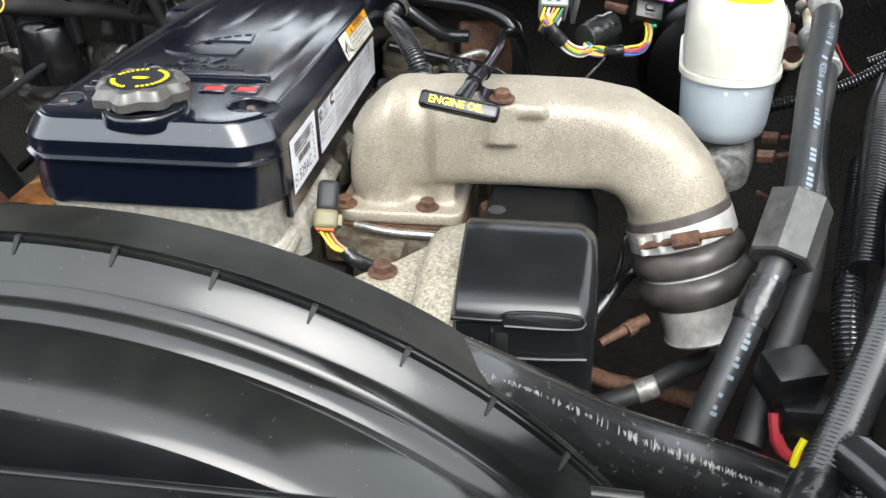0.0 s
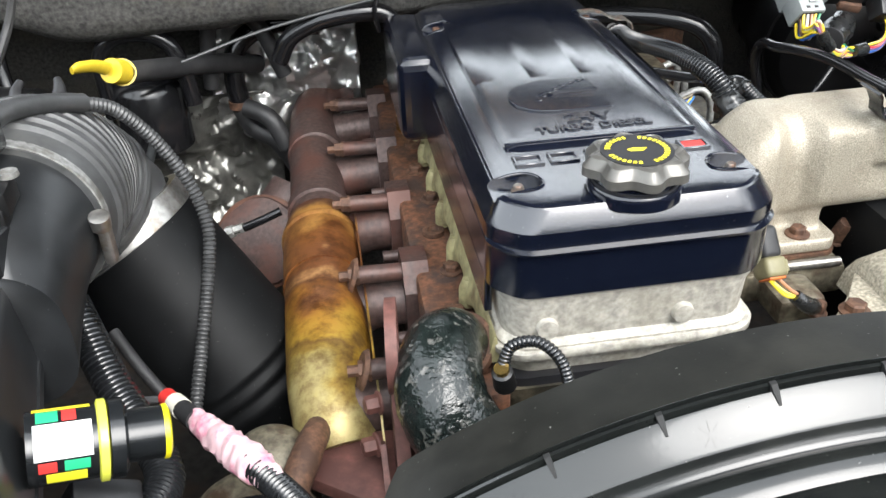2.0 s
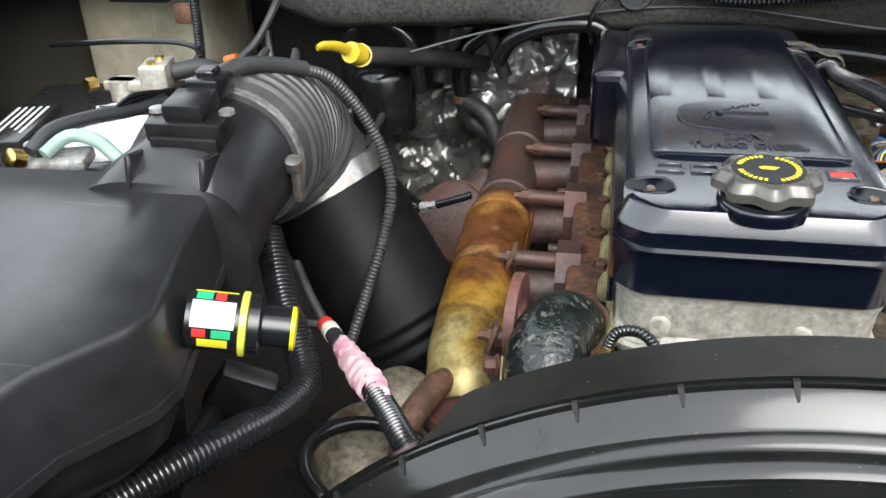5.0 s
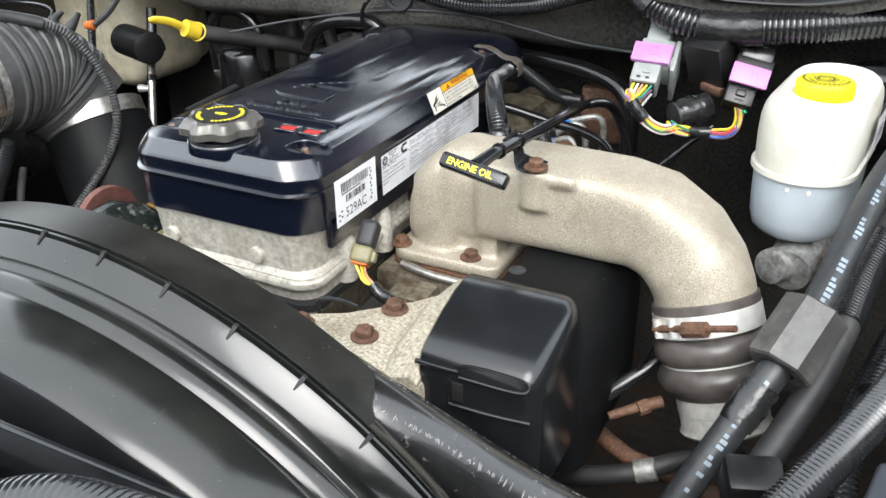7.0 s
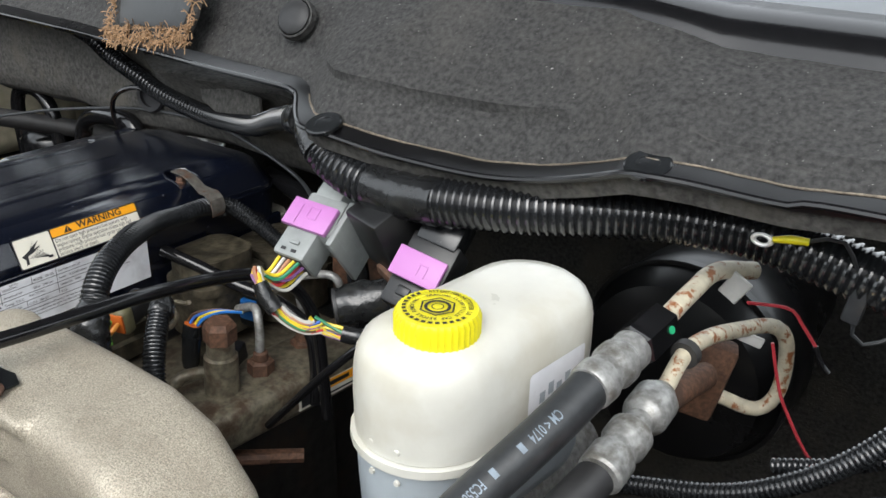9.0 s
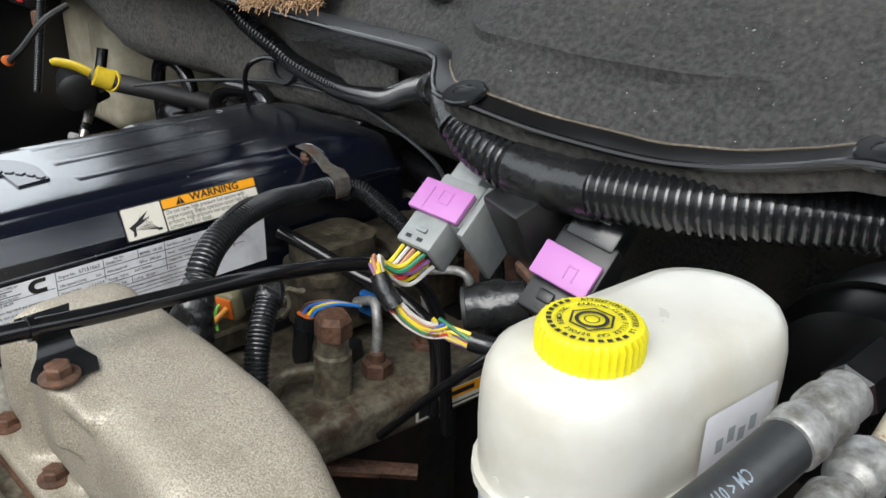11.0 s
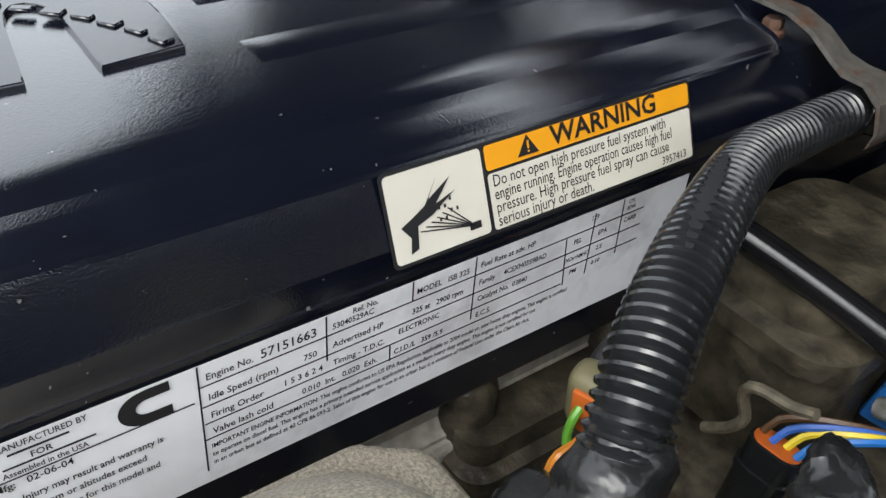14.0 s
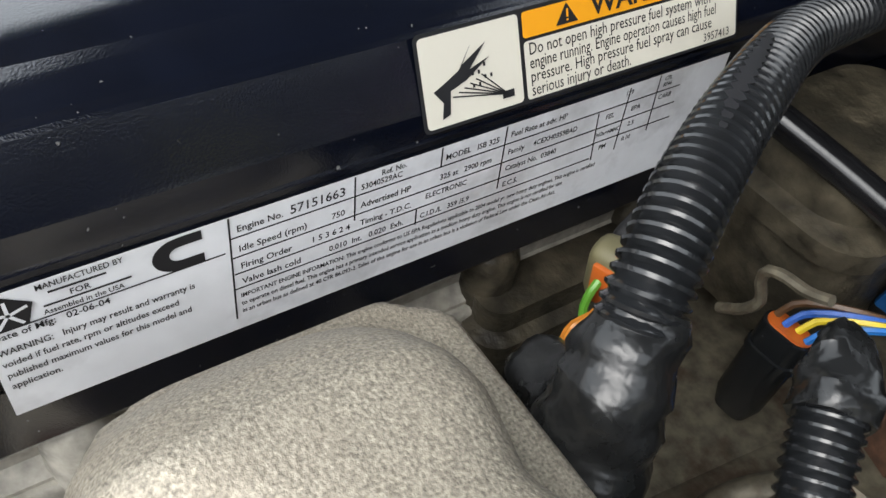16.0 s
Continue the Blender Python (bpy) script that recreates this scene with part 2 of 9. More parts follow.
WIRE_G = mat("green_wire", (0.03, 0.20, 0.10), 0.35, var=0.15, bump=0.05)
WIRE_T = mat("tan_wire", (0.42, 0.20, 0.11), 0.35, var=0.15, bump=0.05)
WIRE_B = mat("blue_wire", (0.03, 0.11, 0.42), 0.35, var=0.15, bump=0.05)
WIRE_V = mat("violet_wire", (0.22, 0.10, 0.25), 0.35, var=0.15, bump=0.05)
WIRE_W = mat("white_wire", (0.50, 0.49, 0.45), 0.35, var=0.15, bump=0.05)
WIRE_O = mat("orange_wire", (0.62, 0.23, 0.03), 0.35, var=0.15, bump=0.05)
WIRE_L = mat("bright_green_wire", (0.12, 0.36, 0.04), 0.35, var=0.15, bump=0.05)
WIRE_N = mat("brown_wire", (0.09, 0.045, 0.02), 0.35, var=0.15, bump=0.05)
CLIP = mat("rust_spotted_clip", (0.15, 0.14, 0.125), 0.45, 0.5, var=0.3, scale=160, bump=0.3, bscale=300, col2=(0.14, 0.06, 0.03), patch=60, amount=0.4)
RADHOSE = mat("scuffed_radiator_hose", (0.012, 0.0122, 0.0124), 0.24, var=0.3, scale=50, bump=0.12, bscale=200, col2=(0.10, 0.10, 0.098), patch=110, amount=0.03, soft=0.1, coat=0.45)
SCUFF = mat("pale_scuffed_rubber", (0.20, 0.20, 0.195), 0.6, var=0.3, scale=300, bump=0.2)
MATTE = mat("matte_black_tube", (0.0042, 0.0045, 0.0049), 0.55, var=0.25, scale=40, bump=0.06, bscale=400, specks=0.2, rvar=0.1)
SKIRT = mat("pale_olive_casting", (0.29, 0.265, 0.14), 0.5, 0.1, var=0.3, scale=90, bump=0.35, bscale=200, col2=(0.14, 0.11, 0.055), patch=26, amount=0.42)
RAIL = mat("oily_fuel_rail", (0.150, 0.132, 0.096), 0.48, 0.4, var=0.5, scale=130, bump=0.6, bscale=230, col2=(0.070, 0.044, 0.028), patch=34, amount=0.42)
CLEARYELLOW = mat("yellow_ring_plastic", (0.62, 0.62, 0.08), 0.2, var=0.1, bump=0.03)


def tinted_pipe():
    """Heat-tinted steel: gold at the cool front end, orange and brown towards the hot rear."""
    m = mat("heat_tinted_steel", (0.30, 0.17, 0.05), 0.45, 0.35, var=0.25, scale=60, bump=0.4, bscale=120)
    n, l = m.node_tree.nodes, m.node_tree.links
    tc = n.new("ShaderNodeTexCoord")
    sep = n.new("ShaderNodeSeparateXYZ")
    l.new(tc.outputs["Object"], sep.inputs[0])
    wob = n.new("ShaderNodeTexNoise")
    wob.inputs["Scale"].default_value = 14
    l.new(tc.outputs["Object"], wob.inputs["Vector"])
    add = n.new("ShaderNodeMath")
    add.operation = "MULTIPLY_ADD"
    l.new(wob.outputs["Fac"], add.inputs[0])
    add.inputs[1].default_value = 0.26
    wob.inputs["Detail"].default_value = 5
    l.new(sep.outputs["Y"], add.inputs[2])
    mr = n.new("ShaderNodeMapRange")
    mr.inputs["From Min"].default_value, mr.inputs["From Max"].default_value = 0.82, 1.18
    l.new(add.outputs[0], mr.inputs["Value"])
    ramp = n.new("ShaderNodeValToRGB")
    e = ramp.color_ramp.elements
    e[0].color = (0.40, 0.33, 0.145, 1)
    e[1].color, e[1].position = (0.10, 0.042, 0.024, 1), 1.0
    for pos, c in ((0.05, (0.40, 0.32, 0.11, 1)), (0.10, (0.33, 0.22, 0.045, 1)), (0.19, (0.20, 0.11, 0.03, 1)), (0.23, (0.42, 0.26, 0.04, 1)), (0.33, (0.38, 0.20, 0.03, 1)), (0.43, (0.28, 0.12, 0.024, 1)), (0.50, (0.15, 0.06, 0.024, 1)), (0.555, (0.44, 0.24, 0.10, 1)), (0.62, (0.16, 0.06, 0.022, 1)), (0.76, (0.21, 0.08, 0.02, 1)), (0.89, (0.38, 0.19, 0.05, 1))):
        k = e.new(pos)
        k.color = c
    l.new(mr.outputs["Result"], ramp.inputs["Fac"])
    blotch = n.new("ShaderNodeTexNoise")
    blotch.inputs["Scale"].default_value = 42
    blotch.inputs["Detail"].default_value = 7
    blotch.inputs["Roughness"].default_value = 0.7
    l.new(tc.outputs["Object"], blotch.inputs["Vector"])
    worn = n.new("ShaderNodeValToRGB")
    worn.color_ramp.elements[0].position, worn.color_ramp.elements[1].position = 0.36, 0.58
    worn.color_ramp.elements[0].color = (0.42, 0.34, 0.28, 1)
    l.new(blotch.outputs["Fac"], worn.inputs["Fac"])
    mul = n.new("ShaderNodeMix")
    mul.data_type, mul.blend_type = "RGBA", "MULTIPLY"
    mul.inputs["Factor"].default_value = 1.0
    l.new(ramp.outputs["Color"], mul.inputs[6])
    l.new(worn.outputs["Color"], mul.inputs[7])
    l.new(mul.outputs[2], n["Principled BSDF"].inputs["Base Color"])
    return m


TINTED = tinted_pipe()


def scuffed(m, angle, pale, limit, rate=1.0):
    """Adds thin pale scratches along one direction and a few cloudy rubs."""
    n, l = m.node_tree.nodes, m.node_tree.links
    b = n["Principled BSDF"]
    src = b.inputs["Base Color"].links[0].from_socket
    tc = n.new("ShaderNodeTexCoord")
    total = None
    for turn, scale, lim in ((angle, (14, 420, 60), limit), (angle + 70, (22, 300, 60), limit + 0.03)):
        mp = n.new("ShaderNodeMapping")
        mp.inputs["Rotation"].default_value = (0, 0, radians(turn))
        mp.inputs["Scale"].default_value = [c * rate for c in scale]
        l.new(tc.outputs["Object"], mp.inputs["Vector"])
        t = n.new("ShaderNodeTexNoise")
        t.inputs["Scale"].default_value = 1.0
        t.inputs["Detail"].default_value = 3
        l.new(mp.outputs["Vector"], t.inputs["Vector"])
        r = n.new("ShaderNodeValToRGB")
        r.color_ramp.elements[0].position, r.color_ramp.elements[1].position = lim, lim + 0.09
        l.new(t.outputs["Fac"], r.inputs["Fac"])
        if total is None:
            total = r.outputs["Color"]
        else:
            mxx = n.new("ShaderNodeMath")
            mxx.operation = "MAXIMUM"
            l.new(total, mxx.inputs[0])
            l.new(r.outputs["Color"], mxx.inputs[1])
            total = mxx.outputs[0]
    fade = n.new("ShaderNodeMath")
    fade.operation = "MULTIPLY"
    l.new(total, fade.inputs[0])
    fade.inputs[1].default_value = 0.6
    spread = n.new("ShaderNodeTexNoise")
    spread.inputs["Scale"].default_value = 9
    spread.inputs["Detail"].default_value = 4
    l.new(tc.outputs["Object"], spread.inputs["Vector"])
    ramp = n.new("ShaderNodeValToRGB")
    ramp.color_ramp.elements[0].position, ramp.color_ramp.elements[1].position = 0.52, 0.72
    l.new(spread.outputs["Fac"], ramp.inputs["Fac"])
    few = n.new("ShaderNodeMath")
    few.operation = "MULTIPLY"
    l.new(fade.outputs[0], few.inputs[0])
    l.new(ramp.outputs["Color"], few.inputs[1])
    mx = n.new("ShaderNodeMix")
    mx.data_type = "RGBA"
    l.new(few.outputs[0], mx.inputs["Factor"])
    l.new(src, mx.inputs[6])
    mx.inputs[7].default_value = (*pale, 1)
    l.new(mx.outputs[2], b.inputs["Base Color"])
    return m


MATTE.node_tree.nodes["Principled BSDF"].inputs["Specular IOR Level"].default_value = 0.14
scuffed(AIRBOX, 35, (0.13, 0.13, 0.135), 0.68, 0.45)
scuffed(SHROUD, 8, (0.05, 0.05, 0.05), 0.74)
scuffed(BATTERY, 20, (0.08, 0.08, 0.08), 0.70)
scuffed(COWLMAT, 12, (0.11, 0.105, 0.095), 0.62, 0.8)


# ---- mesh tools ----
class Geo:
    """Collects vertices and faces of one mesh."""

    def __init__(self):
        self.v, self.f = [], []

    def add(self, verts, faces):
        o = len(self.v)
        self.v += [tuple(p) for p in verts]
        self.f += [tuple(o + i for i in q) for q in faces]
        return self

    def take(self, bm, m=None):
        bm.verts.ensure_lookup_table()
        bm.verts.index_update()
        self.add([(m @ p.co if m else p.co.copy()) for p in bm.verts], [[p.index for p in q.verts] for q in bm.faces])
        bm.free()
        return self

    def box(self, centre, size, bevel=0.002, segs=2, m=None, taper=1.0):
        bm = bmesh.new()
        bmesh.ops.create_cube(bm, size=1)
        for p in bm.verts:
            k = taper if p.co.z > 0 else 1
            p.co = Vector((p.co.x * size[0] * k, p.co.y * size[1] * k, p.co.z * size[2]))
        if bevel:
            bmesh.ops.bevel(bm, geom=bm.edges[:], offset=min(bevel, min(size) * 0.45), segments=segs, affect="EDGES", profile=0.5)
        return self.take(bm, Matrix.Translation(centre) @ (m or Matrix()))

    def prism(self, pts, depth, m=None, bevel=0.0, segs=2):
        """A polygon in the local xy plane, pulled up to depth in local z."""
        bm = bmesh.new()
        vs = [bm.verts.new((x, y, 0)) for x, y in pts]
        face = bm.faces.new(vs)
        bm.normal_update()
        if face.normal.z < 0:
            face.normal_flip()
        r = bmesh.ops.extrude_face_region(bm, geom=[face])
        for p in r["geom"]:
            if isinstance(p, bmesh.types.BMVert):
                p.co.z += depth
        face.normal_flip() if face.is_valid and face.normal.z > 0 else None
        if bevel:
            top = [q for q in bm.edges if all(p.co.z > depth * 0.5 for p in q.verts)]
            bmesh.ops.bevel(bm, geom=top, offset=bevel, segments=segs, affect="EDGES", profile=0.5)
        return self.take(bm, m)

    def rings(self, rings, closed=True, caps=True):
        """Skins a list of rings with equal point counts."""
        n = len(rings[0])
        verts = [p for r in rings for p in r]
        faces = []
        for i in range(len(rings) - 1):
            for j in range(n if closed else n - 1):
                a, b = i * n + j, i * n + (j + 1) % n
                faces.append((a, b, b + n, a + n))
        if caps and closed:
            faces.append(tuple(reversed(range(n))))
            faces.append(tuple((len(rings) - 1) * n + j for j in range(n)))
        return self.add(verts, faces)

    def tube(self, pts, r, segs=14, step=0.012, rib=0.0, depth=0.0022, wob=0.0, caps=True, flat=1.0, seed=0.0):
        """A tube along a smooth curve; rib: pitch of corrugations; wob: lumps of wound tape. r: a radius or one for each point."""
        path, rad = spline(pts, r, rib / 4 if rib else step)
        frames = carry(path)
        rings = []
        for i, (p, (a, b)) in enumerate(zip(path, frames)):
            rr = rad[i]
            if rib:
                rr -= depth * (0.5, 0.0, 0.12, 1.0)[i % 4]
            ring = []
            for j in range(segs):
                t = 2 * math.pi * j / segs
                q = rr
                if wob:
                    v = Vector((math.cos(t) * 1.3 + seed, math.sin(t) * 1.3, i * step * 110))
                    q *= 1 + wob * (0.7 * noise.noise(v) + 0.9 * (0.25 - abs(noise.noise(v * 1.9 + Vector((3, 1, 7))))))
                ring.append(p + a * (q * math.cos(t)) + b * (q * flat * math.sin(t)))
            rings.append(ring)
        return self.rings(rings, True, caps)

    def lathe(self, profile, origin, axis, segs=32, caps=True, lobes=0, lobe=0.0):
        """profile: (distance along the axis, radius)."""
        z = Vector(axis).normalized()
        a = z.orthogonal().normalized()
        b = z.cross(a)
        o = Vector(origin)
        rings = []
        for s, r in profile:
            rings.append([o + z * s + (a * math.cos(2 * math.pi * j / segs) + b * math.sin(2 * math.pi * j / segs)) * (r + (lobe * math.cos(lobes * 2 * math.pi * j / segs) if lobes and r > lobe * 3 else 0)) for j in range(segs)])
        return self.rings(rings, True, caps)

    def bolt(self, origin, axis, r=0.008, h=0.008, flange=1.45):
        z = Vector(axis).normalized()
        o = Vector(origin)
        self.lathe([(0, r * flange), (0.0018, r * flange), (0.003, r * 1.05)], o, z, 18)
        return self.lathe([(0.0025, r), (h * 0.85, r), (h, r * 0.82)], o, z, 6)


def spline(pts, r, step):
    p = [Vector(q) for q in pts]
    rs = list(r) if isinstance(r, (list, tuple)) else [r] * len(p)
    if len(p) == 2:
        n = max(2, int((p[1] - p[0]).length / step))
        return [p[0].lerp(p[1], i / n) for i in range(n + 1)], [rs[0] + (rs[1] - rs[0]) * i / n for i in range(n + 1)]
    ext = [p[0] * 2 - p[1]] + p + [p[-1] * 2 - p[-2]]
    dense, rad = [], []
    for i in range(1, len(ext) - 2):
        a, b, c, d = ext[i - 1:i + 3]
        m = 24
        for k in range(m):
            t = k / m
            dense.append(0.5 * (2 * b + (c - a) * t + (2 * a - 5 * b + 4 * c - d) * t * t + (3 * b - a - 3 * c + d) * t ** 3))
            rad.append(rs[i - 1] + (rs[i] - rs[i - 1]) * t)
    dense.append(p[-1])
    rad.append(rs[-1])
    out, ro, acc, gap = [dense[0]], [rad[0]], 0.0, step
    for i in range(1, len(dense)):
        seg = (dense[i] - dense[i - 1]).length
        while acc + seg >= gap and seg > 0:
            t = (gap - acc) / seg
            out.append(dense[i - 1].lerp(dense[i], t))
            ro.append(rad[i - 1] + (rad[i] - rad[i - 1]) * t)
            gap += step
        acc += seg
    if (out[-1] - dense[-1]).length > step * 0.3:
        out.append(dense[-1])
        ro.append(rad[-1])
    return out, ro


def carry(path):
    """Two cross directions at each point of a path, carried along without twist."""
    res = []
    a = None
    for i, p in enumerate(path):
        t = (path[min(i + 1, len(path) - 1)] - path[max(i - 1, 0)]).normalized()
        a = t.orthogonal().normalized() if a is None else (a - t * a.dot(t)).normalized()
        res.append((a, t.cross(a)))
    return res


def mesh_of(name, geo, material, sharp=38):
    me = bpy.data.meshes.new(name)
    me.from_pydata(geo.v, [], geo.f)
    me.materials.append(material)
    me.shade_smooth()
    me.set_sharp_from_angle(angle=radians(sharp))
    me.update()
    return me


def thing(name, label, category, base, group="", kind=""):
    ob = new(name)
    ob.location = base
    ob.empty_display_size = 0.02
    return tagged(ob, label, category, group, kind)


def part(name, geo, material, parent=None, label="", sharp=38):
    ob = new(name, mesh_of(name, geo, material, sharp))
    if parent:
        ob.parent = parent
        ob.matrix_parent_inverse = Matrix() if parent.parent else Matrix.Translation(parent.location).inverted()
    if label:
        ob["label"] = label
    return ob


def solo(name, geo, material, label, category, group="", kind="", sharp=38):
    return tagged(part(name, geo, material, None, "", sharp), label, category, group, kind)


def words(body, size, material, m, parent, name="lettering", depth=0.0, sx=1.0, align="LEFT", bold=0.0):
    """Raised or printed letters in the built-in font, on the local xy plane of m."""
    cu = bpy.data.curves.new("letters", "FONT")
    cu.body, cu.size, cu.extrude, cu.align_x, cu.offset, cu.resolution_u = body, size, depth, align, bold, 2
    tmp = bpy.data.objects.new("letters", cu)
    me = bpy.data.meshes.new_from_object(tmp)
    bpy.data.objects.remove(tmp)
    bpy.data.curves.remove(cu)
    me.transform(m @ Matrix.Diagonal((sx, 1, 1, 1)))
    me.materials.clear()
    me.materials.append(material)
    me.name = name
    ob = new(name, me)
    ob.parent = parent
    ob.matrix_parent_inverse = Matrix() if parent.parent else Matrix.Translation(parent.location).inverted()
    return ob


def ring_words(body, size, material, centre, r, a0, a1, parent, name="print", sx=1.0):
    """Flat letters set round a circle in the horizontal plane, from angle a0 to a1, their feet towards the centre."""
    v, f = [], []
    for i, ch in enumerate(body):
        if ch == " ":
            continue
        cu = bpy.data.curves.new("letters", "FONT")
        cu.body, cu.size, cu.align_x, cu.resolution_u, cu.offset = ch, size, "CENTER", 2, 0.00012
        tmp = bpy.data.objects.new("letters", cu)
        me = bpy.data.meshes.new_from_object(tmp)
        bpy.data.objects.remove(tmp)
        bpy.data.curves.remove(cu)
        a = radians(a0 + (a1 - a0) * i / max(1, len(body) - 1))
        m = Matrix.Translation(centre) @ Matrix.Rotation(a - math.pi / 2, 4, "Z") @ Matrix.Translation((0, r, 0)) @ Matrix.Diagonal((sx, 1, 1, 1))
        o = len(v)
        v += [tuple(m @ p.co) for p in me.vertices]
        f += [tuple(o + k for k in q.vertices) for q in me.polygons]
        bpy.data.meshes.remove(me)
    return part(name, Geo().add(v, f), material, parent)


def plane_at(origin, right, up):
    x, y = Vector(right).normalized(), Vector(up).normalized()
    z = x.cross(y).normalized()
    y = z.cross(x)
    return Matrix(((x.x, y.x, z.x, origin[0]), (x.y, y.y, z.y, origin[1]), (x.z, y.z, z.z, origin[2]), (0, 0, 0, 1)))


def sheet(geo, m, x0, y0, x1, y1, z=0.0, r=0.0):
    """A printed rectangle on a plane, with rounded corners of radius r."""
    if r:
        pts = []
        for cx, cy, a0 in ((x1 - r, y1 - r, 0), (x0 + r, y1 - r, 90), (x0 + r, y0 + r, 180), (x1 - r, y0 + r, 270)):
            for k in range(5):
                a = radians(a0 + 22.5 * k)
                pts.append((cx + r * math.cos(a), cy + r * math.sin(a)))
    else:
        pts = [(x0, y0), (x1, y0), (x1, y1), (x0, y1)]
    return geo.add([m @ Vector((x, y, z)) for x, y in pts], [tuple(range(len(pts)))])


def outline(hw0, hw1, y0, y1, z, r, n=6):
    """A horizontal rounded rectangle from x = -hw0 to hw1."""
    pts = []
    for cx, cy, a0 in ((hw1 - r, y0 + r, -90), (hw1 - r, y1 - r, 0), (-hw0 + r, y1 - r, 90), (-hw0 + r, y0 + r, 180)):
        for k in range(n + 1):
            a = radians(a0 + 90 * k / n)
            pts.append(Vector((cx + r * math.cos(a), cy + r * math.sin(a), z)))
    return pts


# ---- large structure of the engine bay ----
# flat ground slab in the dark block colour
g = Geo().box((0, 0.7, -0.03), (60, 60, 0.06), 0)
solo("ground", g, BLOCK, "plain dark ground under the truck", "ground", kind="structure")

g = Geo().box((-1.06, 0.75, 0.72), (0.06, 2.3, 1.0), 0.02).box((-1.01, 0.75, 1.21), (0.14, 2.3, 0.03), 0.01)
solo("wall_left", g, BODY, "black painted inner fender panel", "fender", kind="structure")
g = Geo().box((1.16, 0.75, 0.72), (0.06, 2.3, 1.0), 0.02).box((1.12, 0.75, 1.21), (0.14, 2.3, 0.03), 0.01)
solo("wall_right", g, BODY, "black painted inner fender panel", "fender", kind="structure")

# firewall: a lower bulkhead set back, and the insulated panel that overhangs it
g = Geo().box((0.05, 1.66, 0.72), (2.2, 0.05, 0.85), 0.01)
solo("wall_firewall", g, FELT, "dark dirty insulated firewall behind the engine", "firewall", kind="structure")


def sag(x, z):
    return 0.006 * noise.noise(Vector((x * 7, z * 9, 0.3))) + 0.003 * noise.noise(Vector((x * 23, z * 23, 4)))


rings = []
for x in np.linspace(-1.05, 0.36, 90):
    low = 1.085 + 0.012 * noise.noise(Vector((x * 6, 1.7, 0))) + 0.055 * max(0.0, min(1.0, (-0.58 - x) / 0.14))
    k = max(0.0, min(1.0, (x + 0.16) / 0.12))
    rag = 0.005 * noise.noise(Vector((x * 31, 0.4, 3)))
    te, ye = 1.228 - 0.036 * k + rag, 1.262 - 0.046 * k
    prof = [(1.60, low - 0.012), (1.36, low - 0.012), (1.285, low - 0.004), (1.262, low + 0.012), (1.256, low + 0.035), (1.254, low + 0.06),
            (0.5 * (1.254 + ye), te - 0.020), (ye, te - 0.003), (ye + 0.004, te), (ye + 0.03, te + 0.001), (1.62, te + 0.02)]
    rings.append([Vector((x, y - sag(x, z), z + sag(x + 9, y))) for y, z in prof])
g = Geo().rings(rings, True, True)
solo("wall_bulkhead", g, FELT, "grey felt insulation panel along the firewall, frayed and stained", "firewall insulation", kind="structure", sharp=60)

# dark oval holes and a torn flap in the insulation
hole = thing("insulation_hole", "ragged dark hole torn through the felt insulation", "hole", (-0.104, 1.248, 1.139))
g = Geo().lathe([(0, 0.026), (0.004, 0.024), (0.004, 0.018), (-0.01, 0.016)], (-0.104, 1.253, 1.142), (0.1, -1, 0.2), 20)
part("rim", g, BLACKINK, hole)
g = Geo().prism([(0, 0), (0.15, 0.012), (0.16, -0.012), (0.11, -0.04), (0.02, -0.03)], 0.004, plane_at((0.01, 1.245, 1.19), (1, -0.25, -0.1), (0, 0.15, 1)), 0.001)
solo("insulation_flap", g, FELT, "torn grey flap of insulation with a rust spot", "insulation flap")

# cowl: black flange with a thin bead along its front edge, and the felt-faced panel standing over it
BEAD = [(-1.05, 1.185, 1.232), (-0.30, 1.185, 1.228), (0.0, 1.172, 1.226), (0.142, 1.152, 1.229), (0.268, 1.139, 1.231), (0.290, 1.132, 1.228), (0.318, 1.104, 1.221), (0.342, 1.086, 1.218), (0.372, 1.086, 1.216), (0.430, 1.098, 1.207), (0.512, 1.102, 1.207), (0.566, 1.102, 1.215), (0.608, 1.100, 1.227),
        (0.640, 1.094, 1.239), (0.662, 1.094, 1.241), (0.685, 1.100, 1.240), (0.746, 1.100, 1.240), (0.80, 1.100, 1.246), (1.16, 1.10, 1.25)]


def along(rows, x):
    """Straight interpolation in rows of (x, a, b)."""
    return [float(np.interp(x, [r[0] for r in rows], [r[k] for r in rows])) for k in (1, 2)]


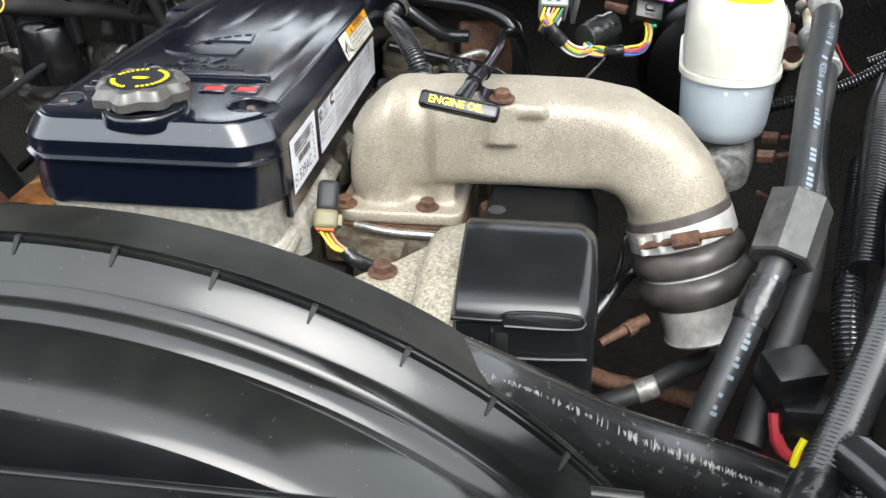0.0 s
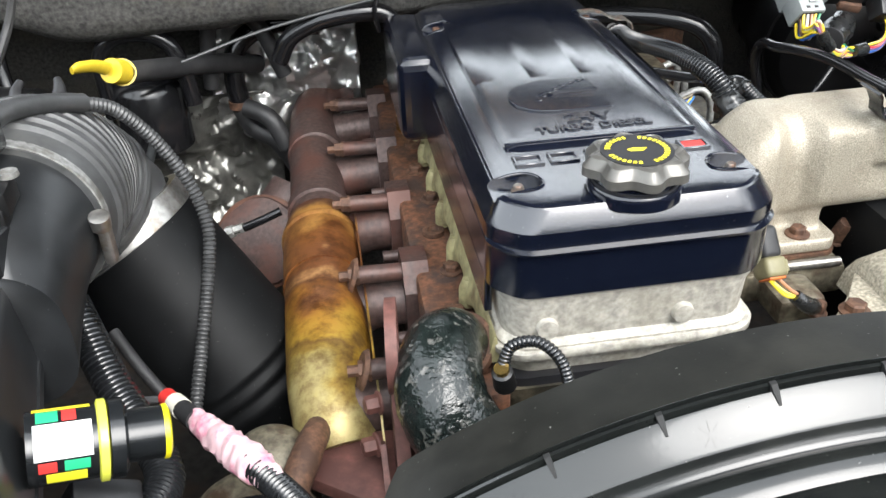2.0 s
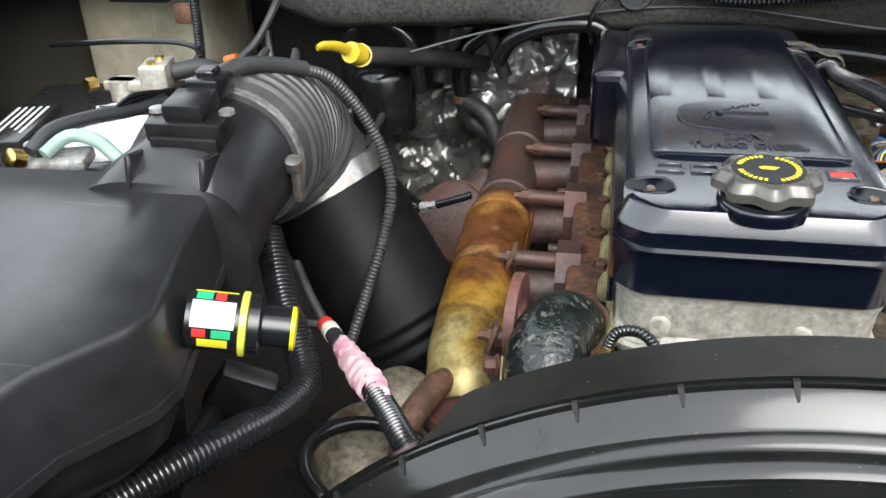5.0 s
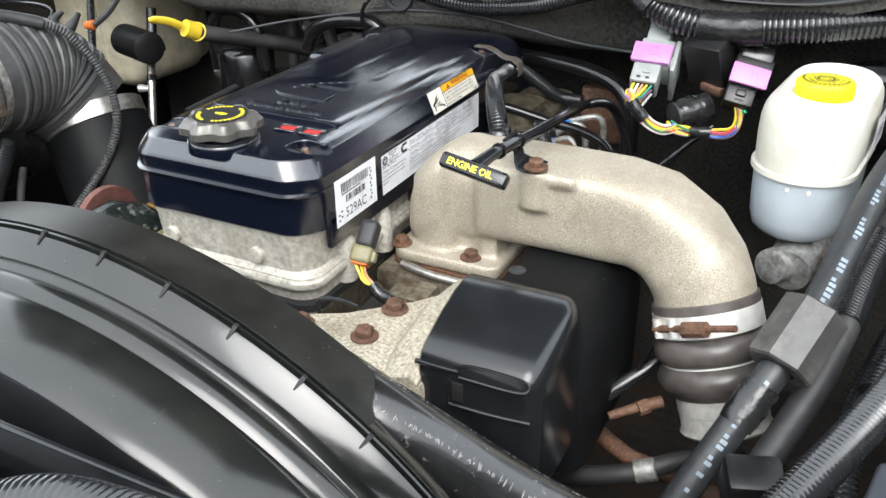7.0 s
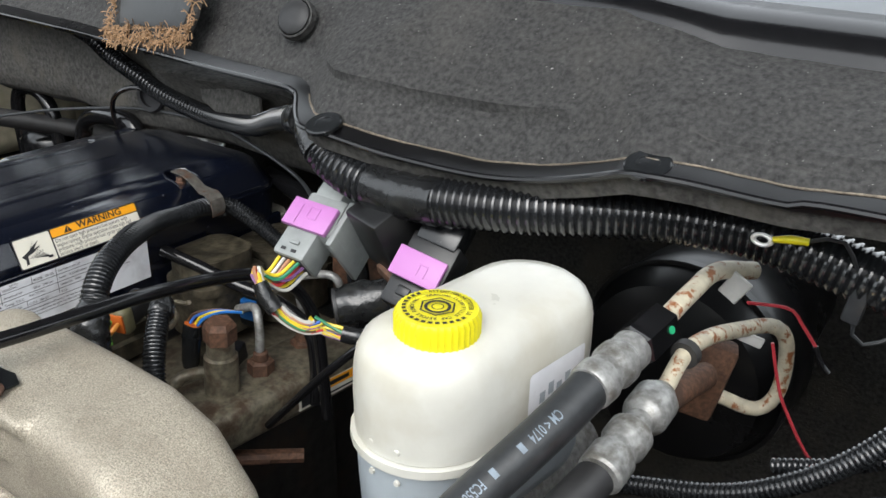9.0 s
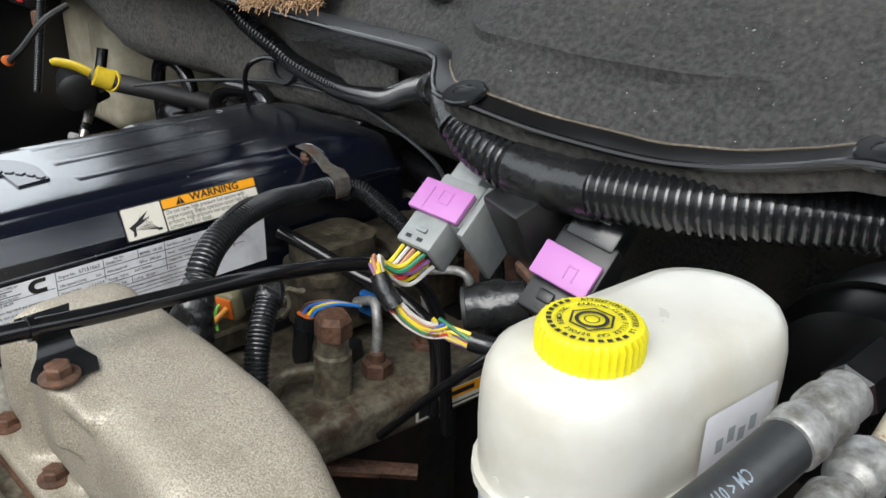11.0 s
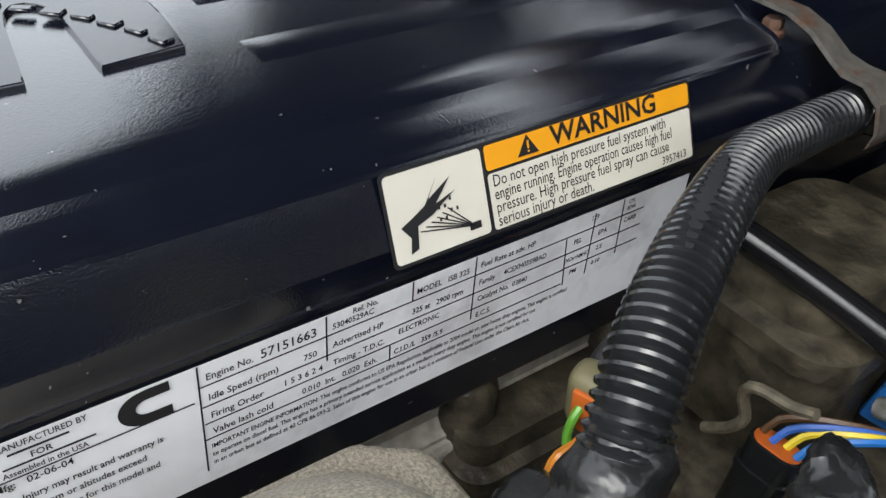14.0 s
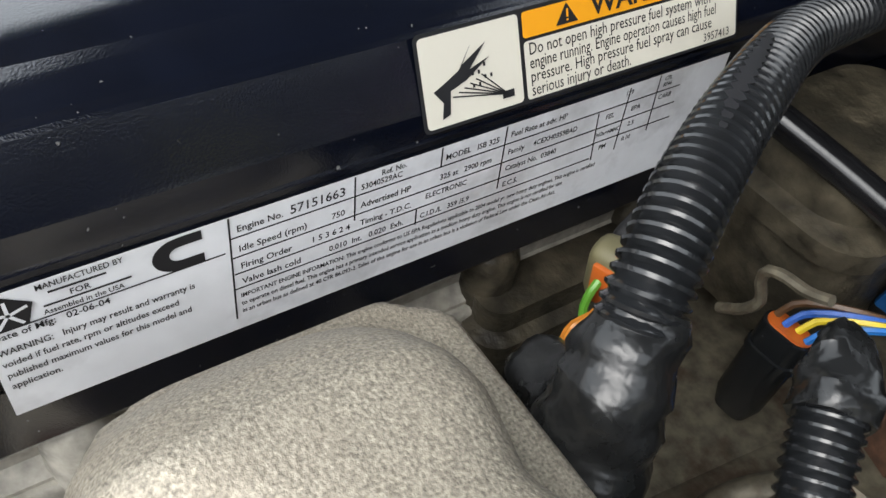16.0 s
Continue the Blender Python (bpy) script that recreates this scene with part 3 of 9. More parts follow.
TOPS = [(-1.05, 1.24, 1.31), (0.0, 1.24, 1.312), (0.33, 1.205, 1.318), (0.42, 1.2, 1.324), (0.512, 1.2, 1.328), (0.575, 1.197, 1.327), (0.62, 1.197, 1.318), (0.656, 1.198, 1.308), (0.70, 1.2, 1.306), (1.16, 1.2, 1.305)]
cols = []
for x in np.linspace(-1.05, 1.16, 190):
    (yb, zb), (yt, zt) = along(BEAD, x), along(TOPS, x)
    rag = 0.0012 * noise.noise(Vector((x * 60, 0, 2))) + 0.002 * noise.noise(Vector((x * 14, 0, 5)))
    ye, ze = yb + 0.019 + rag, zb + 0.009
    col = [Vector((x, ye + 0.008, ze - 0.006)), Vector((x, ye, ze - 0.003)), Vector((x, ye + 0.002, ze + 0.002))]
    for k in range(1, 13):
        f = k / 12
        dent = 0.004 * noise.noise(Vector((x * 5, f * 3, 7))) + 0.0012 * noise.noise(Vector((x * 26, f * 14, 1)))
        fold = 0.007 * math.exp(-((f - 0.30 - 0.05 * math.sin(x * 5)) / 0.05) ** 2) if x > 0.30 else 0.0
        fold += 0.005 * math.exp(-((x - 0.345 - 0.06 * f) / 0.012) ** 2) * f
        col.append(Vector((x, ye + 0.004 + (yt - ye) * f ** 1.7 + dent + 0.010 * min(1, f / 0.25) - fold, ze + 0.002 + (zt - ze) * f)))
    col += [Vector((x, yt + 0.014, zt + 0.001)), Vector((x, yt + 0.030, zt - 0.012)), Vector((x, yt + 0.03, ze))]
    cols.append(col)
g = Geo().rings(cols, True, True)
solo("cowl_panel", g, COWLMAT, "matte dark felt cowl panel with ragged cut edges, dusty", "cowl panel", kind="structure", sharp=50)

cut_fibre = mat("dull_cut_fibre", (0.15, 0.125, 0.095), 0.9, var=0.5, scale=300, bump=0.6, bscale=400)
cut_line = [c[1] + Vector((0, -0.0012, 0.0005)) for c in cols if 0.30 < c[1].x < 1.1]
part("cut_edge", Geo().tube(cut_line, 0.0011, 5, 0.006, wob=0.5), cut_fibre, bpy.data.objects["cowl_panel"], "pale frayed cut edge")
cowl_seal = thing("cowl_seal", "black plastic flange with thin bead along the cowl edge", "seal", (0.5, 1.13, 1.2))
part("bead", Geo().tube(BEAD, 0.0026, 8, 0.01), BLACKPIPE, cowl_seal)
part("flange", Geo().rings([[Vector((x, y, z + 0.0005)), Vector((x, y + 0.016, z + 0.006)), Vector((x, y + 0.032, z + 0.010)), Vector((x, y + 0.032, z + 0.004)), Vector((x, y + 0.002, z - 0.004))] for x in np.linspace(-1.04, 1.15, 160) for y, z in (along(BEAD, x),)]), BODY, cowl_seal)
part("under_lip", Geo().rings([[Vector((x, y + 0.006, z - 0.004)), Vector((x, y + 0.010, z - 0.018)), Vector((x, y + 0.030, z - 0.020)), Vector((x, y + 0.03, z - 0.004))] for x in np.linspace(0.34, 1.15, 90) for y, z in (along(BEAD, x),)]), FELT, cowl_seal)
for c in ((0.364, 1.092, 1.2225), (0.652, 1.106, 1.2445)):
    s = thing("push_pin", "round black plastic push pin holding the cowl edge", "push pin", c, "cowl push pins")
    part("pin_top", Geo().lathe([(-0.002, 0.0165), (0.0008, 0.0165), (0.0016, 0.0150), (0.0016, 0.0085), (0.0008, 0.0080), (0.0010, 0.002)], c, (0, -0.35, 0.93), 28), SATIN, s, sharp=20)
s = thing("cowl_plug", "round black rubber plug pressed into the cowl panel", "plug", (0.246, 1.168, 1.293))
part("plug_top", Geo().lathe([(-0.006, 0.0175), (0.002, 0.0175), (0.004, 0.015), (0.0055, 0.006), (0.0056, 0.001)], (0.246, 1.1785, 1.288), (0.1, -0.85, 0.5), 26), RUBBER, s)
part("rim", Geo().lathe([(-0.006, 0.0215), (0.0005, 0.0205), (0.001, 0.0185), (-0.004, 0.018)], (0.246, 1.1785, 1.288), (0.1, -0.85, 0.5), 26), COWLMAT, s)

# frayed fibre patch at the panel's edge
patch = thing("frayed_patch", "grey panel corner with frayed brown fibre hanging out", "insulation patch", (0.03, 1.16, 1.24))
PM = plane_at((0.020, 1.168, 1.236), (1, -0.10, 0.12), (0, 0.35, 0.93))
g = Geo().prism([(-0.070, 0.004), (0.085, 0.0), (0.098, 0.03), (0.104, 0.085), (-0.085, 0.085), (-0.082, 0.03)], 0.004, PM, 0.0015)
part("panel_corner", g, COWLMAT, patch)
part("worn_face", Geo().prism([(-0.058, 0.020), (0.076, 0.014), (0.088, 0.04), (0.094, 0.083), (-0.070, 0.083)], 0.0016, PM @ Matrix.Translation((0, 0, 0.0042)), 0.001), HOSE, patch, "smooth grey worn face")
g = Geo()
rnd = random.Random(3)
for i in range(560):
    f = rnd.random()
    if f < 0.72:
        x, y = rnd.uniform(-0.078, 0.094), rnd.uniform(-0.004, 0.018)
    elif f < 0.86:
        x, y = rnd.uniform(-0.084, -0.068), rnd.uniform(0.0, 0.07)
    else:
        x, y = rnd.uniform(0.086, 0.102), rnd.uniform(0.0, 0.08)
    q = PM @ Vector((x, y, 0.006))
    d = PM.to_3x3() @ Vector((rnd.gauss(0, 0.6), rnd.gauss(-0.5, 0.6), rnd.gauss(0.3, 0.4)))
    d = d.normalized() * rnd.uniform(0.005, 0.014)
    g.tube([q, q + d * 0.5 + Vector((0, 0, 0.002)), q + d], 0.0006, 3, 0.005)
part("fibre", g, FIBRE, patch, "frayed brown jute fibre")

# windscreen base above the cowl
ws = thing("window_1", "grey windscreen glass above a glossy black trim strip", "windscreen", (0.5, 1.26, 1.33), kind="structure")
EDGE = [(-1.0, 1.27, 1.345), (0.3, 1.262, 1.345), (0.55, 1.258, 1.342), (0.64, 1.256, 1.331), (0.75, 1.256, 1.330), (1.2, 1.26, 1.325)]
rings = [[Vector((x, y + 0.002, z + 0.002)), Vector((x, y + 0.75, z + 0.40)), Vector((x, y + 0.75, z + 0.394)), Vector((x, y + 0.002, z - 0.004))] for x in np.linspace(-0.9, 1.15, 60) for y, z in (along(EDGE, x),)]
glass = mat("windscreen_glass", (0.10, 0.11, 0.12), 0.04, var=0.05, bump=0, rvar=0.02, coat=1.0)
part("pane", Geo().rings(rings), glass, ws, "grey reflective windscreen glass")
rings = []
for x in np.linspace(-1.0, 1.15, 70):
    (y, z), (yt, zt) = along(EDGE, x), along(TOPS, x)
    prof = [(yt + 0.008, zt - 0.006), (yt + 0.014, zt + 0.006), (0.6 * yt + 0.4 * y, 0.5 * zt + 0.5 * z + 0.007), (0.35 * yt + 0.65 * y, 0.3 * zt + 0.7 * z + 0.007), (y - 0.004, z + 0.008), (y + 0.004, z + 0.004), (y + 0.006, z - 0.02), (yt + 0.02, zt - 0.02)]
    rings.append([Vector((x, b, c)) for b, c in prof])
part("trim_strip", Geo().rings(rings), BLACKPIPE, ws, "glossy black trim", sharp=60)

# raised bonnet that shades the back of the bay
g = Geo().box((0.05, 0.930, 1.995), (1.64, 1.25, 0.04), 0.015, m=pose(0, 0, 0, -58, 0, 0))
for x in (-0.755, 0.855):
    g.box((x, 0.890, 1.972), (0.03, 1.23, 0.08), 0.012, 2, pose(0, 0, 0, -58, 0, 0))
# unseen rear-left corner, added to block sky reflections on the valve cover
g.box((-0.510, 1.285, 1.425), (0.52, 0.17, 0.036), 0.015, m=pose(0, 0, 0, -58, 0, 0))
solo("ceiling", g, LINER, "dark lined underside of the raised bonnet, with an added light-blocking corner", "bonnet", kind="structure")

# radiator support in front, below the fan shroud
g = Geo().box((0.04, 0.20, 0.72), (1.3, 0.10, 0.66), 0.012).box((0.04, 0.16, 1.042), (1.3, 0.05, 0.012), 0.004)
solo("radiator_support", g, SATIN, "black plastic radiator top panel below the fan shroud", "radiator panel", kind="structure")
g = Geo().box((0.04, -0.55, 0.6), (2.1, 0.05, 1.0), 0.02)
solo("wall_front", g, BODY, "black painted front panel of the truck", "front panel", kind="structure")

# unseen dark walls, added behind the camera and to the right to darken reflections
backdrop = mat("unseen_dark_backdrop", (0.055, 0.052, 0.047), 0.85, var=0.3, scale=6, bump=0.3, bscale=30, col2=(0.035, 0.033, 0.03), patch=2)
solo("wall_south", Geo().box((0, -3.2, 1.15), (11.0, 0.15, 2.3), 0.01), backdrop, "unseen dark wall added to dim reflections from behind the camera", "wall", kind="structure")
solo("wall_east", Geo().box((4.2, 1.0, 1.35), (0.15, 9.0, 2.7), 0.01), backdrop, "unseen dark wall added to dim reflections from the right", "wall", kind="structure")

# ---- fan shroud ----
shroud = thing("fan_shroud", "large arched black plastic fan shroud with ribbed rim, dusty", "fan shroud", (0.04, 0.40, 0.62))
CX, CZ = 0.04, 0.62


def arch(profile, a0, a1, n=110):
    out = []
    for i in range(n + 1):
        a = radians(a0 + (a1 - a0) * i / n)
        out.append([Vector((CX + r * math.cos(a), y, CZ + r * math.sin(a))) for y, r in profile])
    return out


body = [(0.432, 0.490), (0.430, 0.500), (0.4245, 0.5028), (0.4180, 0.5034), (0.4166, 0.5050), (0.4160, 0.5050), (0.4156, 0.4988), (0.4142, 0.4988), (0.4138, 0.5040), (0.4120, 0.5036), (0.4114, 0.4980), (0.4098, 0.4980), (0.4092, 0.5014), (0.4076, 0.5004),
        (0.4020, 0.4957), (0.3930, 0.4872), (0.3912, 0.4850), (0.3896, 0.4786), (0.3868, 0.4768), (0.3836, 0.4796), (0.3770, 0.4838), (0.3700, 0.4836), (0.3644, 0.4800), (0.3622, 0.4782), (0.3590, 0.4800),
        (0.3500, 0.4812), (0.3350, 0.4790), (0.3150, 0.4742), (0.3060, 0.4706), (0.3020, 0.4670), (0.3050, 0.4620), (0.340, 0.470), (0.390, 0.472)]
part("ring_body", Geo().rings(arch(body, 2, 178), True, True), SHROUD, shroud, sharp=50)
rings = []
for i in range(81):
    a = 54 + (124 - 54) * i / 80
    k = max(0.0, min(1.0, min(a - 54, 124 - a) / 3.0))
    k = k * k * (3 - 2 * k)
    y1 = 0.428 + 0.036 * k
    r1 = 0.5018 - 0.0026 * k
    prof = [(0.4168, 0.5046), (y1, r1), (y1 + 0.001, r1 - 0.003), (0.4168, 0.499)]
    rings.append([Vector((CX + r * math.cos(radians(a)), y, CZ + r * math.sin(radians(a)))) for y, r in prof])
part("rear_flange", Geo().rings(rings, True, True), FLANGE, shroud, "dusty matte rear flange", sharp=50)
# slits across the rim: their shadow is drawn as thin near-black bars
for i in range(20):
    a = radians(24.5 + i * 7.22)
    t = Vector((-math.sin(a), 0, math.cos(a)))
    n = Vector((math.cos(a), 0, math.sin(a)))
    prof = [(0.4136, 0.5050, 1.0), (0.4108, 0.5048, 1.0), (0.4075, 0.5016, 0.9), (0.4026, 0.4972, 0.4), (0.4036, 0.4935, 0.4), (0.4120, 0.4960, 1.0)]
    part("rim_slit_shade", Geo().rings([[Vector((CX, y, CZ)) + n * r + t * s * w_ for y, r, w_ in prof] for s in (-0.0018, -0.0012, 0.0012, 0.0018)]), SLOT_SHADE, shroud)
# moulded date marks: small star-like spokes pressed into the rim
for a, y in ((114.0, 0.3985), (109.4, 0.3985), (104.9, 0.3985), (101.3, 0.3985)):
    ar = radians(a)
    o = Vector((CX + 0.4928 * math.cos(ar), y, CZ + 0.4928 * math.sin(ar)))
    m = plane_at(o, (-math.sin(ar), 0, math.cos(ar)), Vector((math.cos(ar) * -0.69, -0.72, math.sin(ar) * -0.69)))
    star = []
    for k in range(16):
        b, rr = k * math.pi / 8, (0.0016 if k % 2 else 0.0076)
        if k % 2:
            star.append((rr * math.cos(b), rr * math.sin(b)))
        else:
            star += [(rr * math.cos(b) + q * math.sin(b), rr * math.sin(b) - q * math.cos(b)) for q in (0.0003, -0.0003)]
    g = Geo().prism(star, 0.00012, m)
    part("date_mark", g, SHROUD, shroud)
# lower face of the shroud towards the radiator
g = Geo().rings(arch([(0.3022, 0.4668), (0.2985, 0.4610), (0.290, 0.30), (0.305, 0.30), (0.318, 0.450)], 4, 176, 60), True, True)
part("front_face", g, SATIN, shroud)

# clip tabs standing on the radiator panel's rear edge
part("rear_edge", Geo().box((0.04, 0.262, 1.066), (1.0, 0.006, 0.036), 0.002), SATIN, bpy.data.objects["radiator_support"])
for x0 in (0.071, 0.406):
    tab = thing("clip_tab", "grey plastic clip tab standing on the radiator panel", "clip", (x0, 0.26, 1.075), "radiator clip tabs")
    part("plate", Geo().box((x0 + 0.003, 0.262, 1.092), (0.013, 0.003, 0.024), 0.001), PLASTIC, tab)
    part("top_roll", Geo().lathe([(-0.0115, 0.002), (-0.011, 0.0036), (0.011, 0.0036), (0.0115, 0.002)], (x0, 0.260, 1.1045), (1, 0, -0.03), 16), PLASTIC, tab)
    part("base_roll", Geo().lathe([(-0.012, 0.004), (-0.0115, 0.0066), (0.009, 0.0066), (0.010, 0.0046), (0.006, 0.004)], (x0 - 0.012, 0.256, 1.0835), (1, 0, -0.03), 18), PLASTIC, tab)
    part("hook", Geo().box((x0 + 0.009, 0.258, 1.082), (0.016, 0.010, 0.008), 0.003), PLASTIC, tab)
s = thing("wiring_loom", "grey corrugated loom with red stripe and white clip", "wiring loom", (0.4, 0.19, 1.15))
pts = [(0.02, 0.09, 1.0), (0.14, 0.14, 1.04), (0.22, 0.178, 1.090), (0.30, 0.20, 1.126), (0.437, 0.195, 1.145), (0.50, 0.21, 1.13), (0.56, 0.28, 1.07), (0.585, 0.38, 1.0), (0.59, 0.47, 0.95)]
part("conduit", Geo().tube(pts, 0.0155, 16, rib=0.0052, depth=0.002), LOOM, s)
part("red_stripe", Geo().tube([(0.14, 0.128, 1.050), (0.22, 0.166, 1.100), (0.30, 0.187, 1.137), (0.41, 0.183, 1.156)], 0.0022, 6), REDCABLE, s)
part("white_clip", Geo().lathe([(0, 0.0165), (0.0005, 0.0185), (0.0195, 0.0185), (0.02, 0.0165)], (0.428, 0.195, 1.1448), (1, -0.03, 0.02), 24), WHITEINK, s)

# dark engine block, and an added sheet that keeps the gaps between the things dark
block = thing("engine_block", "dark oily cast iron engine block below the head", "engine block", (0, 0.95, 0.4))
part("block_casting", Geo().box((0.0, 1.02, 0.66), (0.30, 0.74, 0.46), 0.02), BLOCK, block)
part("side_cover", Geo().box((0.17, 1.0, 0.70), (0.06, 0.55, 0.30), 0.02), BLOCK, block)
g = Geo().box((0.06, 0.86, 0.30), (2.1, 1.6, 0.03), 0)
solo("floor", g, BLOCK, "added dark sheet closing the view beneath the engine", "undertray", kind="structure")


# ---- cylinder head and rocker housing ----
head = thing("cylinder_head", "weathered grey cast rocker housing and olive stained cylinder head", "cylinder head", (0, 0.96, 0.88))
rings = [outline(0.110, 0.110, 0.664, 1.30, 0.935, 0.028), outline(0.112, 0.112, 0.660, 1.30, 0.950, 0.030), outline(0.116, 0.116, 0.656, 1.30, 0.953, 0.030),
         outline(0.116, 0.116, 0.656, 1.30, 0.966, 0.030), outline(0.110, 0.110, 0.661, 1.30, 0.972, 0.030), outline(0.112, 0.112, 0.659, 1.29, 1.005, 0.030), outline(0.117, 0.117, 0.655, 1.29, 1.021, 0.030)]
part("rocker_housing", Geo().rings(rings), HEADCAST, head)
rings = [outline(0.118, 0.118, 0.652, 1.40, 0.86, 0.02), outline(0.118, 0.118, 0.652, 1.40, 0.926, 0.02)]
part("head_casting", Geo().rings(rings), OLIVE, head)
part("gasket", Geo().rings([outline(0.117, 0.117, 0.655, 1.36, 0.926, 0.025), outline(0.117, 0.117, 0.655, 1.36, 0.935, 0.025)]), BLACKINK, head)
# rear bosses take the oily dark casting colour to paint in the shade there
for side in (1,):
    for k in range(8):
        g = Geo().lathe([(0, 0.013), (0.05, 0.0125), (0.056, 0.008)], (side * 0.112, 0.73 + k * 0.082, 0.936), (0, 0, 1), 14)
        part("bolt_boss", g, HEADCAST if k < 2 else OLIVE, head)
for x in (-0.075, 0.045):
    part("front_boss", Geo().lathe([(0, 0.010), (0.006, 0.009), (0.0065, 0.004)], (x, 0.660, 0.985), (0, -1, 0), 16), HEADCAST, head)
part("flange_lip", Geo().rings([outline(0.1185, 0.1185, 0.6535, 1.30, 0.9540, 0.030), outline(0.1195, 0.1195, 0.6525, 1.30, 0.9560, 0.030), outline(0.1195, 0.1195, 0.6525, 1.30, 0.9620, 0.030), outline(0.1180, 0.1180, 0.6540, 1.30, 0.9640, 0.030)]), HEADCAST, head)
# wavy skirt of the housing above the exhaust side, with rounded bolt pads
top, wave = [], []
for k in range(121):
    y = 0.672 + 0.62 * k / 120
    w = 0.5 + 0.5 * math.cos((y - 0.703) * 2 * math.pi / 0.0815)
    wave.append((y, 0.944 - 0.011 * w * w, 0.003 + 0.005 * w * w))
part("skirt", Geo().rings([[Vector((-0.116, y, 0.972)), Vector((-0.1185, y, 0.970)), Vector((-0.119 - o, y, z + 0.010)), Vector((-0.118 - o, y, z)), Vector((-0.112, y, z))] for y, z, o in wave]), SKIRT, head, "pale olive wavy skirt", sharp=60)
for k in range(8):
    part("bolt_pad", Geo().lathe([(0, 0.0095), (0.020, 0.0090), (0.030, 0.005)], (-0.122, 0.703 + k * 0.0815, 0.930), (0, 0, 1), 14), SKIRT, head)

# ---- valve cover ----
cover = thing("valve_cover", "dark navy painted valve cover with raised emblem and white labels", "valve cover", (0, 0.96, 0.995))


def octa(h, y0, y1, z, c, r=0.013):
    """A rectangle with cut corners of size c, each new corner softened by r."""
    base = [(h - c, y0), (h, y0 + c), (h, y1 - c), (h - c, y1), (-h + c, y1), (-h, y1 - c), (-h, y0 + c), (-h + c, y0)]
    pts = []
    for k, p in enumerate(base):
        p = Vector(p)
        a, b = (Vector(base[k - 1]) - p).normalized() * r, (Vector(base[(k + 1) % 8]) - p).normalized() * r
        for f in (0.0, 0.2, 0.4, 0.6, 0.8, 1.0):
            q = p + a * (1 - f) ** 2 + b * f ** 2
            pts.append(Vector((q.x, q.y, z)))
    return pts


levels = [(1.0240, 0.1215, 0.6540, 1.268, 1.0185), (1.0270, 0.1230, 0.6520, 1.270, 1.0210), (1.0630, 0.1230, 0.6515, 1.270, 1.0630), (1.0638, 0.1237, 0.6465, 1.272, 1.0640), (1.0656, 0.1237, 0.6460, 1.272, 1.0664), (1.0668, 0.1232, 0.6512, 1.270, 1.0680),
          (1.0705, 0.1230, 0.6505, 1.269, 1.0740), (1.0722, 0.1224, 0.6500, 1.268, 1.0830), (1.0740, 0.1216, 0.6508, 1.267, 1.0850), (1.0945, 0.1124, 0.6575, 1.254, 1.1000), (1.0958, 0.1112, 0.6584, 1.252, 1.1012), (1.0962, 0.1102, 0.6592, 1.251, 1.1015), (1.0980, 0.1086, 0.6605, 1.250, 1.1022),
          (1.1000, 0.1048, 0.6640, 1.246, 1.1026), (1.1020, 0.0960, 0.6730, 1.236, 1.1029), (1.1030, 0.0880, 0.6810, 1.228, 1.1030)]
rings = []
for z, h, a, b, zf in levels:
    ring = octa(h, a, b, z, 0.025)
    for q in ring:
        k = max(0.0, min(1.0, (a + 0.10 - q.y) / 0.10))
        q.z += (zf - z) * k * k * (3 - 2 * k)
    rings.append(ring)
BODY_TOP = [(0.088, 1.103), (0.096, 1.102), (0.1048, 1.1), (0.1086, 1.098), (0.1124, 1.0945), (0.1224, 1.0722)]
FRONT_TOP = [(0.6508, 1.0850), (0.6575, 1.1000), (0.6605, 1.1022), (0.664, 1.1026), (0.681, 1.103)]


def top_of_cover(x, y):
    return float(min(np.interp(abs(x), *zip(*BODY_TOP)), np.interp(y, *zip(*FRONT_TOP))))


# bolts sit in wells cut into the cover's shoulders, open towards the slope
WELLS = []
for x, y in ((-0.0915, 0.701), (0.0915, 0.701), (-0.096, 1.137), (0.096, 1.137)):
    sgn = 1 if x > 0 else -1
    shape = [(-0.0205, -0.002), (-0.0185, 0.008), (-0.0110, 0.0160), (0.0, 0.0178), (0.014, 0.0178), (0.030, 0.0175), (0.030, -0.0125), (0.014, -0.0130), (0.0, -0.0135), (-0.0110, -0.0125), (-0.0185, -0.008)]
    WELLS.append([Vector((x + sgn * a, y + b, 0)) for a, b in shape][::sgn])


def carve(geo):
    """Takes the four bolt wells out of a closed mesh."""
    obs = []
    cut = Geo()
    for k, loop in enumerate(WELLS):
        cut.prism([(q.x, q.y) for q in loop], 0.05, Matrix.Translation((0, 0, 1.0948)))
    for src in (geo, cut):
        bm = bmesh.new()
        vs = [bm.verts.new(p) for p in src.v]
        for q in src.f:
            bm.faces.new([vs[i] for i in q])
        bmesh.ops.recalc_face_normals(bm, faces=bm.faces[:])
        me = bpy.data.meshes.new("blank")
        bm.to_mesh(me)
        bm.free()
        obs.append(bpy.data.objects.new("blank", me))
        scene.collection.objects.link(obs[-1])
    mod = obs[0].modifiers.new("wells", "BOOLEAN")
    mod.operation, mod.solver, mod.object = "DIFFERENCE", "EXACT", obs[1]
    dg = bpy.context.evaluated_depsgraph_get()
    me = bpy.data.meshes.new_from_object(obs[0].evaluated_get(dg))
    out = Geo().add([tuple(p.co) for p in me.vertices], [tuple(q.vertices) for q in me.polygons])
    for o in obs:
        data = o.data
        bpy.data.objects.remove(o)
        bpy.data.meshes.remove(data)
    bpy.data.meshes.remove(me)
    return out


